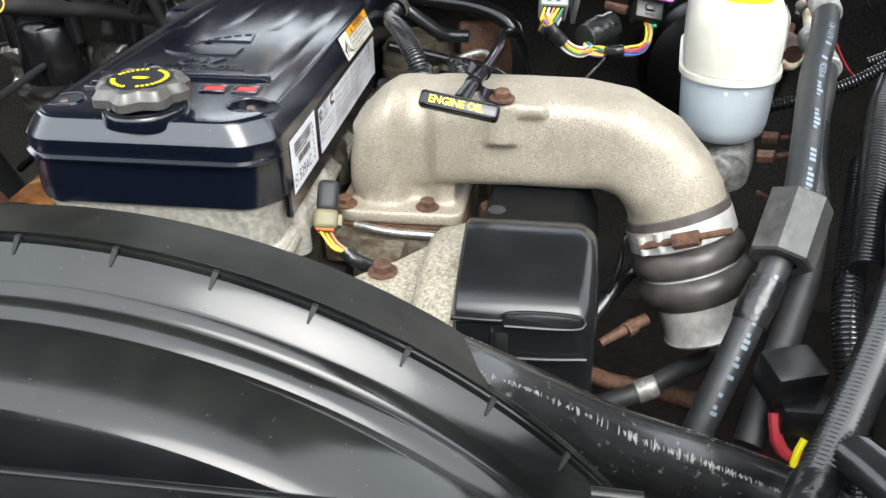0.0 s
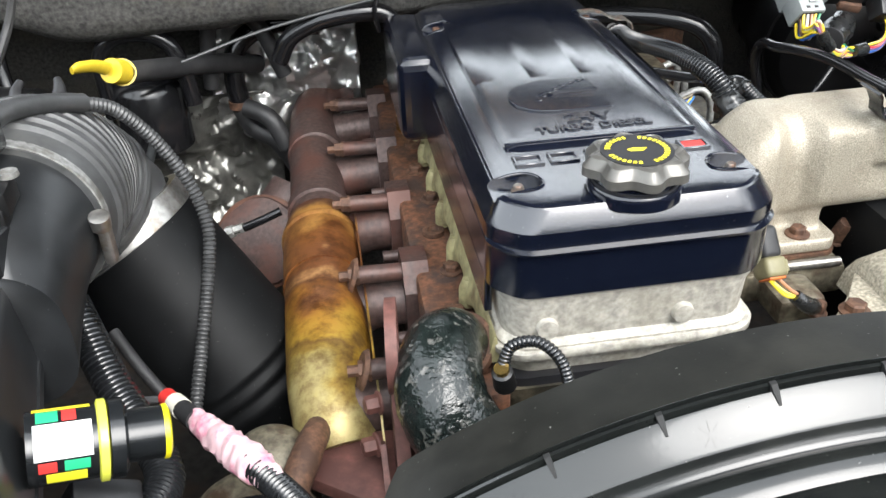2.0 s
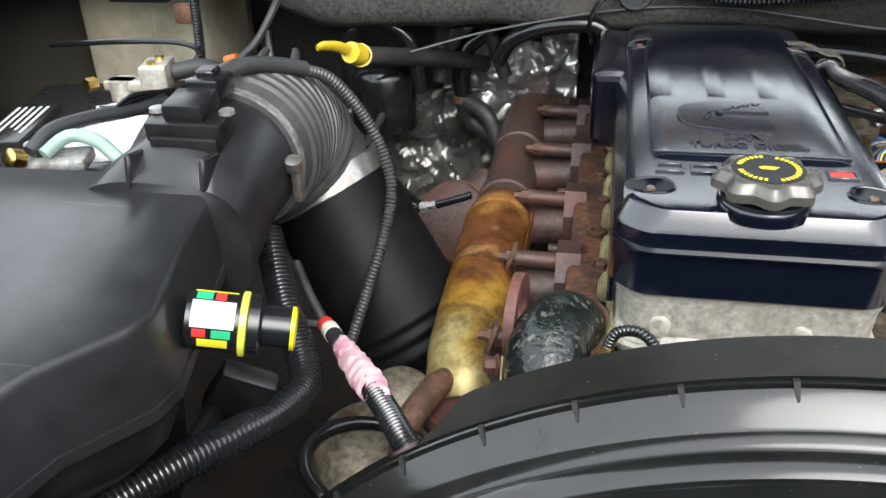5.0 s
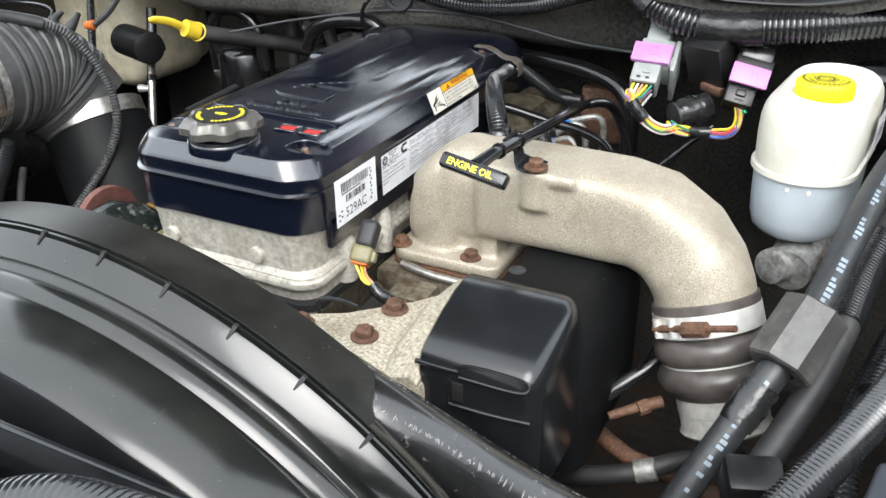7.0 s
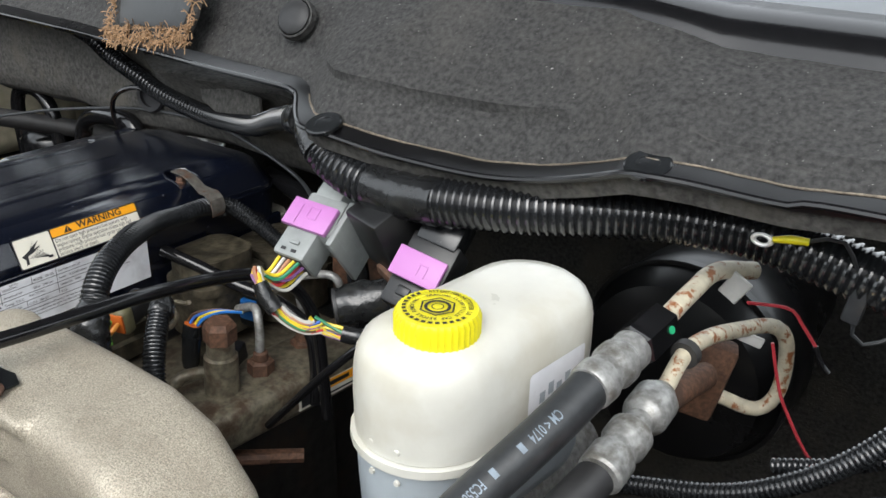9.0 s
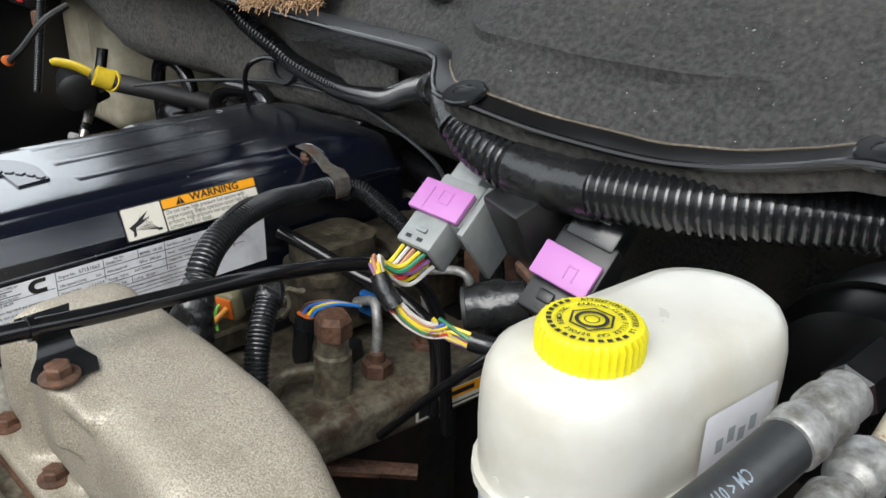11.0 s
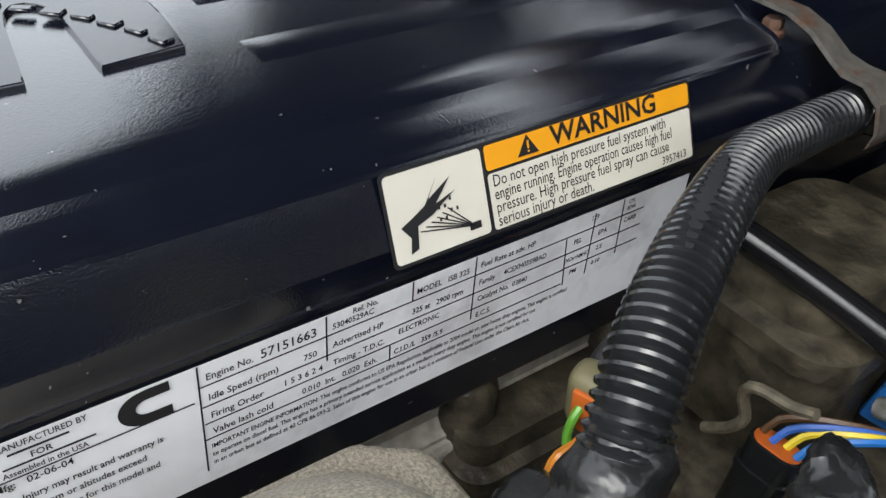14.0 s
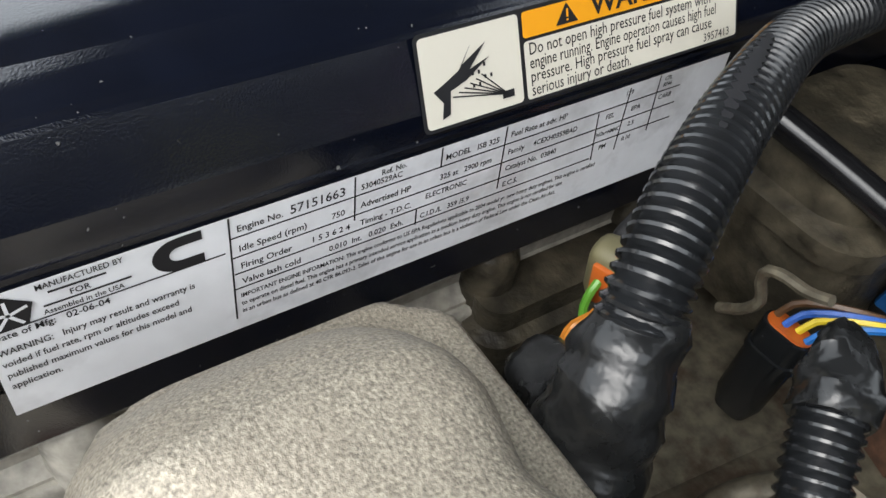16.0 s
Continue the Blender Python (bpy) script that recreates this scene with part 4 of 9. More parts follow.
g = carve(Geo().rings(rings))
g.box((0.1195, 0.975, 1.012), (0.007, 0.57, 0.036), 0.002).box((-0.1195, 0.975, 1.008), (0.007, 0.57, 0.044), 0.002)
g.box((-0.130, 1.150, 1.040), (0.05, 0.20, 0.105), 0.014, 3)
part("body", g, NAVY, cover, sharp=13)
rings = [outline(0.0920, 0.0920, 0.757, 1.225, 1.1020, 0.016), outline(0.0880, 0.0880, 0.760, 1.218, 1.1042, 0.016), outline(0.084, 0.084, 0.764, 1.205, 1.1056, 0.016), outline(0.076, 0.076, 0.772, 1.19, 1.1062, 0.016)]
part("raised_panel", carve(Geo().rings(rings)), NAVY, cover, sharp=60)
for x0, x1 in ((-0.088, -0.062), (-0.030, -0.005), (0.024, 0.050)):
    g = Geo().rings([[Vector((x, y, 1.1055)) for x, y in ((x0, 0.922), (x1, 0.922), (x1, 1.14), (x0, 1.14))], [Vector((x, y, z)) for x, y, z in ((x0 + 0.007, 0.934, 1.1070), (x1 - 0.007, 0.934, 1.1070), (x1 - 0.005, 1.13, 1.1062), (x0 + 0.005, 1.13, 1.1062))]])
    part("rib", g, NAVY, cover)

# emblem: a plain raised arch, open towards the intake side
inner, _ = spline([(0.030, 0.857, 0), (0.0, 0.8605, 0), (-0.020, 0.8632, 0), (-0.0305, 0.8675, 0), (-0.0320, 0.8725, 0), (-0.0255, 0.8780, 0), (-0.010, 0.8806, 0), (0.031, 0.880, 0)], 0.001, 0.004)
outer, _ = spline([(0.026, 0.909, 0), (-0.015, 0.912, 0), (-0.042, 0.905, 0), (-0.056, 0.893, 0), (-0.062, 0.875, 0), (-0.060, 0.855, 0), (-0.048, 0.840, 0), (-0.027, 0.832, 0), (0.030, 0.831, 0)], 0.001, 0.005)
emblem = part("emblem", Geo().prism([(q.x, q.y) for q in inner + outer], 0.0024, Matrix.Translation((0, 0, 1.1058)), 0.0007), NAVY_SMOOTH, cover, "raised arch emblem", sharp=12)
m = plane_at((-0.036, 0.8585, 1.1082), (0.776, 0.631, 0), (-0.631, 0.776, 0))
for k in range(7):
    part("script_bar", Geo().box(m @ Vector((0.004 + k * 0.0112, 0.006 * math.sin(k * 0.52), 0.0004)), (0.0080, 0.0058 - 0.0016 * (k % 2), 0.0016), 0.0006, 1, m.to_3x3().to_4x4() @ pose(0, 0, 0, 0, 0, 24 - 7 * k)), NAVY_SMOOTH, emblem)
words("TURBO DIESEL", 0.0165, NAVY, Matrix.Translation((0.0, 0.786, 1.1064)), cover, "raised_lettering", 0.0016, 1.0, "CENTER", 0.0003)
words("24V", 0.024, NAVY, Matrix.Translation((0.001, 0.805, 1.1064)), cover, "raised_lettering", 0.0016, 1.15, "CENTER", 0.0006)
part("letter_bar", Geo().box((0, 0.7705, 1.1060), (0.176, 0.0055, 0.0030), 0.0010), NAVY, cover)
# row of block letters of the maker's name, kept as plain raised frames
for i, (x, ink) in enumerate(((-0.074, None), (-0.043, None), (-0.010, None), (0.042, REDINK), (0.074, REDINK))):
    g = Geo()
    for dx, dy, sx, sy in ((0, 0.0080, 0.026, 0.0030), (0, -0.0080, 0.026, 0.0030), (-0.0115, 0, 0.0030, 0.0130), (0.0115, 0, 0.0030, 0.0130)):
        g.box((x + dx, 0.740 + dy, 1.1038), (sx, sy, 0.0030), 0.0007, 1)
    blk = part("name_block", g, NAVY, cover)
    if ink:
        part("red_inlay", Geo().box((x, 0.740, 1.1032), (0.0195, 0.0125, 0.0018), 0.0003, 1), ink, blk, "red painted inlay")
# thin bright lip round each well, and the bolt on its floor
for k, (x, y) in enumerate(((-0.0915, 0.701), (0.0915, 0.701), (-0.096, 1.137), (0.096, 1.137))):
    loop = WELLS[k] if x > 0 else WELLS[k][::-1]
    lip = [loop[i] for i in (6, 7, 8, 9, 10, 0, 1, 2, 3, 4, 5)]
    lip = [Vector((math.copysign(min(abs(q.x), 0.110), x), q.y, 0)) for q in lip]
    lip, _ = spline(lip[1:-1], 0.001, 0.003)
    part("well_lip", Geo().tube([Vector((q.x, q.y, max(top_of_cover(q.x, q.y), 1.1045 if y > 1 and abs(q.x) < 0.087 else 0) + 0.0002)) for q in lip], 0.0013, 8, 0.003), NAVY_SMOOTH, cover)
    part("cover_bolt", Geo().bolt((x, y, 1.0949), (0, 0, 1), 0.0046, 0.0070, 1.3), CLIP if y < 1 else RUST, cover, "worn steel cover bolt")

# data label on the cover's intake side
LX = 0.1238
lab = plane_at((LX, 0.799, 1.0135), (0, 1, 0), (0, 0, 1))
g = sheet(Geo(), lab, 0, 0, 0.2675, 0.0487)
data_label = part("data_label", g, PAPER, cover, "white printed engine data label")


def rule(geo, m, x0, y0, x1, y1, w=0.00028, z=0.00035):
    d = Vector((x1 - x0, y1 - y0)).normalized() * w
    n = Vector((-d.y, d.x))
    geo.add([m @ Vector((x0 - n.x, y0 - n.y, z)), m @ Vector((x1 - n.x, y1 - n.y, z)), m @ Vector((x1 + n.x, y1 + n.y, z)), m @ Vector((x0 + n.x, y0 + n.y, z))], [(0, 1, 2, 3)])


for a in ((0.068, 0.0487, 0.067, 0.0055), (0.108, 0.0485, 0.108, 0.0305), (0.139, 0.0487, 0.139, 0.0405), (0.164, 0.0487, 0.164, 0.0215), (0.131, 0.0255, 0.131, 0.0185), (0.205, 0.0405, 0.207, 0.0185), (0.218, 0.0475, 0.218, 0.0195), (0.232, 0.0487, 0.233, 0.0235),
          (0.068, 0.0405, 0.244, 0.0412), (0.068, 0.0325, 0.244, 0.0335), (0.068, 0.0255, 0.206, 0.0262), (0.067, 0.0190, 0.206, 0.0195), (0.205, 0.0265, 0.244, 0.0265), (0.001, 0.0352, 0.066, 0.0356)):
    g = Geo()
    rule(g, lab, *a)
    part("ruled_line", g, BLACKINK, data_label)


def line(t, x, y, size, sx=1.0):
    words(t, size, BLACKINK, lab @ Matrix.Translation((x, y, 0.0004)), data_label, "print", 0, sx, "LEFT", 0.00004)


for t, x, y, s, k in (
        ("MANUFACTURED BY", 0.0158, 0.0457, 0.0030, 0.80), ("FOR", 0.0235, 0.0406, 0.0030, 0.95), ("Assembled in the USA", 0.0160, 0.0363, 0.0027, 0.86),
        ("Date of Mfg:   02-06-04", 0.002, 0.0322, 0.0035, 0.92), ("WARNING:   Injury may result and warranty is", 0.002, 0.0262, 0.0035, 0.80), ("voided if fuel rate, rpm or altitudes exceed", 0.002, 0.0215, 0.0035, 0.80),
        ("published maximum values for this model and", 0.002, 0.0168, 0.0035, 0.80), ("application.", 0.002, 0.0121, 0.0035, 0.85),
        ("Engine No.", 0.070, 0.0425, 0.0036, 0.9), ("57151663", 0.0865, 0.0425, 0.0050, 0.92), ("Idle Speed (rpm)", 0.070, 0.0345, 0.0036, 0.9), ("750", 0.100, 0.0345, 0.0034, 0.9),
        ("Firing Order", 0.070, 0.0272, 0.0036, 0.9), ("1 5 3 6 2 4", 0.093, 0.0275, 0.0034, 0.9), ("Valve lash cold", 0.070, 0.0205, 0.0036, 0.9), ("0.010  Int.   0.020  Exh.", 0.099, 0.0208, 0.0034, 0.85),
        ("Ref. No.", 0.117, 0.0458, 0.0030, 0.9), ("53040529AC", 0.110, 0.0425, 0.0032, 0.85), ("Advertised HP", 0.110, 0.0350, 0.0034, 0.9), ("325 at   2900 rpm", 0.139, 0.0352, 0.0033, 0.85), ("Timing - T.D.C.", 0.110, 0.0275, 0.0033, 0.9), ("ELECTRONIC", 0.134, 0.0290, 0.0032, 0.85), ("C.I.D./L   359 /5.9", 0.1325, 0.0208, 0.0032, 0.85),
        ("MODEL   ISB 325", 0.1405, 0.0430, 0.0033, 0.88), ("Fuel Rate at adv. HP", 0.166, 0.0435, 0.0033, 0.88), ("Family     4CEXH0359BAD", 0.166, 0.0360, 0.0032, 0.85), ("Catalyst No.  03840", 0.166, 0.0288, 0.0032, 0.85), ("E.C.S.", 0.166, 0.0215, 0.0032, 0.9),
        ("129", 0.216, 0.0445, 0.003, 0.85), ("FEL", 0.209, 0.0365, 0.003, 0.9), ("EPA", 0.221, 0.0365, 0.003, 0.9), ("CARB", 0.234, 0.0375, 0.003, 0.85), ("NOx+NMHC", 0.2065, 0.0292, 0.0026, 0.75), ("2.5", 0.2215, 0.0295, 0.0028, 0.9), ("PM", 0.2095, 0.0225, 0.003, 0.9), ("0.10", 0.2205, 0.0228, 0.0028, 0.9),
        ("CPL", 0.2345, 0.0458, 0.0026, 0.85), ("8346", 0.2345, 0.0430, 0.0026, 0.85),
        ("IMPORTANT ENGINE INFORMATION: This engine conforms to US EPA Regulations applicable to 2004 model yr. new heavy duty engines. This engine is certified", 0.069, 0.0147, 0.0027, 0.785),
        ("to operate on diesel fuel. This engine has a primary intended service application as a medium heavy duty engine. This engine is not certified for use", 0.069, 0.0112, 0.0027, 0.785),
        ("in an urban bus as defined at 40 CFR 86.093-2. Sales of this engine for use in an urban bus is a violation of Federal Law under the Clean Air Act.", 0.069, 0.0077, 0.0027, 0.785)):
    line(t, x, y, s, k)
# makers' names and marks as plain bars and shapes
part("name_bar", sheet(Geo(), lab, 0.0185, 0.0436, 0.0335, 0.0444, 0.0004), BLACKINK, data_label)
part("name_bar", sheet(Geo(), lab, 0.0165, 0.0391, 0.0395, 0.0398, 0.0004), BLACKINK, data_label)
mark = [(0.0600, 0.0355), (0.0600, 0.0392), (0.0535, 0.0392)] + [(0.0535 + 0.0032 * math.cos(a), 0.0418 + 0.0026 * math.sin(a)) for a in np.linspace(4.6, 1.6, 9)] + [(0.0600, 0.0445), (0.0600, 0.0480), (0.0540, 0.0480)] + [(0.0530 + 0.0075 * math.cos(a), 0.0417 + 0.0062 * math.sin(a)) for a in np.linspace(1.7, 4.6, 14)]
g = Geo().add([lab @ Vector((x, y, 0.0004)) for x, y in mark], [tuple(range(len(mark)))])
part("maker_mark", g, BLACKINK, data_label)
pent = [(0.0078 + 0.0070 * math.cos(radians(90 + 72 * k)), 0.0405 + 0.0068 * math.sin(radians(90 + 72 * k))) for k in range(5)]
g = Geo().add([lab @ Vector((x, y, 0.0004)) for x, y in pent], [tuple(range(5))])
part("maker_mark", g, BLACKINK, data_label)
g = Geo()
for k in range(5):
    a = radians(90 + 72 * k)
    rule(g, lab, 0.0078, 0.0405, 0.0078 + 0.0054 * math.cos(a), 0.0405 + 0.0052 * math.sin(a), 0.0005, 0.0006)
part("maker_mark", g, PAPER, data_label)

# bar code label further forward
lab1 = plane_at((LX, 0.7015, 1.0135), (0, 1, 0), (0, 0, 1))
code = part("barcode_label", sheet(Geo(), lab1, 0, 0, 0.0845, 0.0545), PAPER, cover, "white bar code label")
g = Geo()
rnd = random.Random(11)
for x0, x1, y0, y1 in ((0.012, 0.066, 0.037, 0.048), (0.020, 0.060, 0.024, 0.032)):
    x = x0
    while x < x1:
        w = rnd.choice((0.0006, 0.0006, 0.0011, 0.0016))
        sheet(g, lab1, x, y0, x + w, y1, 0.0004)
        x += w + rnd.choice((0.0006, 0.0009, 0.0014))
for k in range(9):
    sheet(g, lab1, 0.070 + 0.002 * (k % 2), 0.008 + k * 0.0045, 0.0725 + 0.002 * (k % 2), 0.0105 + k * 0.0045, 0.0004)
for k in range(4):
    sheet(g, lab1, 0.004 + (k % 2) * 0.005, 0.006 + k * 0.0032, 0.0075 + (k % 2) * 0.005, 0.008 + k * 0.0032, 0.0004)
sheet(g, lab1, 0.012, 0.0345, 0.05, 0.0358, 0.0004)
part("bar_code", g, BLACKINK, code)
words("529AC", 0.0165, BLACKINK, lab1 @ Matrix.Translation((0.018, 0.0065, 0.0004)), code, "print", 0, 0.92)

# warning label on the slope above
wa, wb = Vector((0.1246, 0.930, 1.0700)), Vector((0.1128, 0.9305, 1.0978))
wl_m = plane_at(wa + Vector((0.0008, 0, 0.0003)), (0, 1, 0), wb - wa)
WH = (wb - wa).length
warn = part("warning_label", sheet(Geo(), wl_m, 0, 0, 0.1345, WH, 0, 0.002), BLACKINK, cover, "orange and cream warning label with black border")
part("picture_panel", sheet(Geo(), wl_m, 0.0012, 0.0012, 0.0372, WH - 0.0012, 0.0003, 0.0015), CREAMPAPER, warn)
part("text_panel", sheet(Geo(), wl_m, 0.0387, 0.0012, 0.1333, WH * 0.655, 0.0003, 0.0012), CREAMPAPER, warn)
part("orange_band", sheet(Geo(), wl_m, 0.0387, WH * 0.69, 0.1333, WH - 0.0012, 0.0003, 0.0012), ORANGEINK, warn, "orange band")
words("WARNING", 0.0092, BLACKINK, wl_m @ Matrix.Translation((0.066, WH * 0.745, 0.0006)), warn, "print", 0, 1.12, "LEFT", 0.0002)
tri_pts = [(0.0515, WH * 0.73), (0.0605, WH * 0.73), (0.056, WH * 0.95)]
part("alert_triangle", Geo().add([wl_m @ Vector((x, y, 0.0006)) for x, y in tri_pts], [(0, 1, 2)]), BLACKINK, warn)
part("alert_mark", sheet(sheet(Geo(), wl_m, 0.0556, WH * 0.80, 0.0564, WH * 0.885, 0.0009), wl_m, 0.0556, WH * 0.76, 0.0564, WH * 0.78, 0.0009), ORANGEINK, warn)
for k, t in enumerate(("Do not open high pressure fuel system with", "engine running. Engine operation causes high fuel", "pressure. High pressure fuel spray can cause", "serious injury or death.")):
    words(t, 0.0056, BLACKINK, wl_m @ Matrix.Translation((0.0402, WH * 0.51 - k * 0.0044, 0.0006)), warn, "print", 0, (0.80, 0.745, 0.80, 0.80)[k])
words("3957413", 0.0042, BLACKINK, wl_m @ Matrix.Translation((0.1165, 0.0022, 0.0006)), warn, "print", 0, 0.9)
# pictogram: plain wedge shapes and a spray of thin lines
g = Geo()
for pts in ([(0.009, 0.0145), (0.014, 0.017), (0.0195, 0.0245), (0.0155, 0.0185), (0.0245, 0.0235), (0.018, 0.0165), (0.0255, 0.0188), (0.0165, 0.0135), (0.0105, 0.0115)], [(0.0045, 0.0125), (0.009, 0.0145), (0.0105, 0.0115), (0.0095, 0.0045), (0.0065, 0.0035), (0.0075, 0.0085)]):
    g.add([wl_m @ Vector((x, y, 0.0006)) for x, y in pts], [tuple(range(len(pts)))])
for k in range(6):
    rule(g, wl_m, 0.031, 0.0055, 0.011 + k * 0.0022, 0.0095 + k * 0.0009, 0.00022, 0.0006)
sheet(g, wl_m, 0.029, 0.0042, 0.0335, 0.0066, 0.0006)
for k in range(7):
    sheet(g, wl_m, 0.0185 + 0.0022 * (k % 4), 0.0105 + 0.0019 * (k // 2), 0.0193 + 0.0022 * (k % 4), 0.0117 + 0.0019 * (k // 2), 0.0006)
part("pictogram", g, BLACKINK, warn)

# ---- oil filler cap ----
cap = thing("oil_filler_cap", "grey lobed oil filler cap with yellow printed ring", "filler cap", (0, 0.681, 1.104))
part("neck", Geo().lathe([(-0.006, 0.0385), (0.0010, 0.0384), (0.0042, 0.0380), (0.0060, 0.0368), (0.0062, 0.0345), (0.012, 0.0340)], (0, 0.681, 1.1020), (0, 0, 1), 40), NAVY_SMOOTH, cap)
part("skirt", Geo().lathe([(0.0, 0.0355), (0.003, 0.0355)], (0, 0.681, 1.1075), (0, 0, 1), 40), BLACKINK, cap)
part("grip", Geo().lathe([(0.0050, 0.0375), (0.0055, 0.0408), (0.0130, 0.0408), (0.0138, 0.0396), (0.0205, 0.0345), (0.0218, 0.0318), (0.0222, 0.0305), (0.0215, 0.0298), (0.0214, 0.0)], (0, 0.681, 1.1105), (0, 0, 1), 96, True, 8, 0.0036), PEWTER, cap, "grey lobed grip", sharp=24)
part("disc", Geo().lathe([(0, 0.0292), (0.0006, 0.0292)], (0, 0.681, 1.1322), (0, 0, 1), 40), BLACKINK, cap, "black printed disc")
g = Geo()
for k in range(34):
    if k % 9 in (7, 8):
        continue
    a0, a1 = radians(k * 360 / 34), radians((k + 0.62) * 360 / 34)
    for r0, r1 in ((0.0212, 0.0256),):
        g.add([Vector((r * math.cos(a), 0.681 + r * math.sin(a), 1.1332)) for r, a in ((r0, a0), (r1, a0), (r1, a1), (r0, a1))], [(0, 1, 2, 3)])
part("ring_print", g, YELLOWINK, cap, "yellow unreadable print")
g = Geo().add([Vector((x, 0.681 + y, 1.1332)) for x, y in ((-0.006, -0.002), (0.004, -0.003), (0.009, 0.002), (0.005, 0.003), (-0.002, 0.004), (-0.008, 0.002))], [tuple(range(6))])
part("symbol", g, YELLOWINK, cap)


# ---- intake side: elbow, boot, dipstick, covers ----
def section(c, ang, hy, hz, k=3.2, lean=0.0, n=40):
    """A rounded-square cross-section, turned by ang degrees about y from facing +x and leaned forward."""
    a = radians(ang)
    nrm_ = Vector((math.cos(a), lean, -math.sin(a))).normalized()
    w = (Vector((0, 1, 0)) - nrm_ * nrm_.y).normalized()
    u = w.cross(nrm_) * -1 if w.cross(nrm_).dot(Vector((math.sin(a), 0, math.cos(a)))) < 0 else w.cross(nrm_)
    out = []
    for j in range(n):
        t = 2 * math.pi * j / n
        ct, st = math.cos(t), math.sin(t)
        y = hy * math.copysign(abs(ct) ** (2 / k), ct)
        z = hz * math.copysign(abs(st) ** (2 / k), st)
        q = Vector(c) + w * y + u * z
        q.z -= 0.022 * math.exp(-((q.x - 0.224) / 0.015) ** 2 - ((q.y - 0.814) / 0.022) ** 2)
        if q.y > c[1]:
            q.y -= 0.010 * math.exp(-((q.x - 0.226) / 0.008) ** 2)
        out.append(q)
    return out


elbow = thing("intake_elbow", "grey-beige cast aluminium intake elbow with speckled weathered finish", "intake elbow", (0.21, 0.86, 0.935))
g = Geo()
arm = [((0.148, 0.854, 0.982), 0, 0.036, 0.030, 2.4), ((0.152, 0.854, 0.987), 0, 0.044, 0.040, 2.6), ((0.162, 0.853, 0.999), 0, 0.049, 0.052, 3.0), ((0.178, 0.851, 1.013), 0, 0.051, 0.054, 3.4), ((0.195, 0.851, 1.0250), 0, 0.0505, 0.0520, 4.0), ((0.207, 0.8560, 1.0285), 0, 0.0455, 0.0500, 4.0), ((0.216, 0.8585, 1.0290), 0, 0.0430, 0.0500, 4.0), ((0.232, 0.8580, 1.0290), 0, 0.0435, 0.0500, 4.0), ((0.246, 0.850, 1.0295), 0, 0.0510, 0.0500, 4.6), ((0.33, 0.849, 1.0295), 0, 0.0515, 0.0500, 5.0), ((0.395, 0.848, 1.0290), 1, 0.0515, 0.0495, 5.0),
       ((0.431, 0.844, 1.0260), 18, 0.0520, 0.0480, 4.2, -0.05), ((0.464, 0.837, 1.0105), 40, 0.0525, 0.0475, 3.4, -0.12), ((0.484, 0.830, 0.989), 56, 0.0530, 0.0495, 2.8, -0.20), ((0.494, 0.8255, 0.970), 65, 0.0530, 0.0515, 2.2, -0.26), ((0.4985, 0.8225, 0.953), 70, 0.0530, 0.0530, 2.0, -0.28)]
g.rings([section(*a) for a in arm])
trunk = [(0.150, 0.835), (0.155, 0.817), (0.166, 0.808), (0.182, 0.804), (0.200, 0.804), (0.207, 0.812), (0.213, 0.822), (0.228, 0.824), (0.238, 0.818), (0.246, 0.812), (0.262, 0.815), (0.266, 0.84), (0.264, 0.905), (0.250, 0.918), (0.165, 0.918), (0.150, 0.90)]
g.prism(trunk, 0.094, Matrix.Translation((0, 0, 0.945)))
g.rings([outline(-0.136, 0.274, 0.790, 0.935, 0.938, 0.016), outline(-0.136, 0.274, 0.790, 0.935, 0.953, 0.016)])
g.lathe([(0, 0.021), (0.044, 0.0200)], (0.313, 0.808, 1.034), (0, 0, 1), 24)
g.box((0.340, 0.808, 1.070), (0.034, 0.030, 0.014), 0.004)
cast = part("casting", g, CAST, elbow, sharp=180)
rm = cast.modifiers.new("fuse", "REMESH")
rm.mode, rm.voxel_size, rm.use_smooth_shade = "VOXEL", 0.0034, True
sm = cast.modifiers.new("soften", "SMOOTH")
sm.iterations, sm.factor = 3, 0.5
part("gasket", Geo().rings([outline(-0.135, 0.275, 0.789, 0.936, 0.9335, 0.016), outline(-0.135, 0.275, 0.789, 0.936, 0.9375, 0.016)]), RUST, elbow, "rust-stained gasket")
for p, ax in (((0.234, 0.806, 0.953), (0, 0, 1)), ((0.144, 0.804, 0.953), (0, 0, 1)), ((0.313, 0.798, 1.0815), (0, -0.05, 1))):
    part("bolt", Geo().bolt(p, ax, 0.0085, 0.010, 1.5), RUST, elbow, "rusty flanged bolt")

plate = thing("manifold_plate", "dark intake manifold plate under the elbow flange", "intake manifold", (0.2, 0.95, 0.90))
part("plate", Geo().box((0.20, 1.0, 0.915), (0.15, 0.46, 0.035), 0.006), RAIL, plate)
part("steel_tube", Geo().tube([(0.16, 0.775, 0.944), (0.20, 0.770, 0.940), (0.265, 0.772, 0.937)], 0.0052, 10), STEEL, plate, "bright steel vent tube")
part("stud", Geo().bolt((0.295, 0.83, 0.925), (0.1, -0.4, 1), 0.009, 0.03, 1.2), RUST, plate)

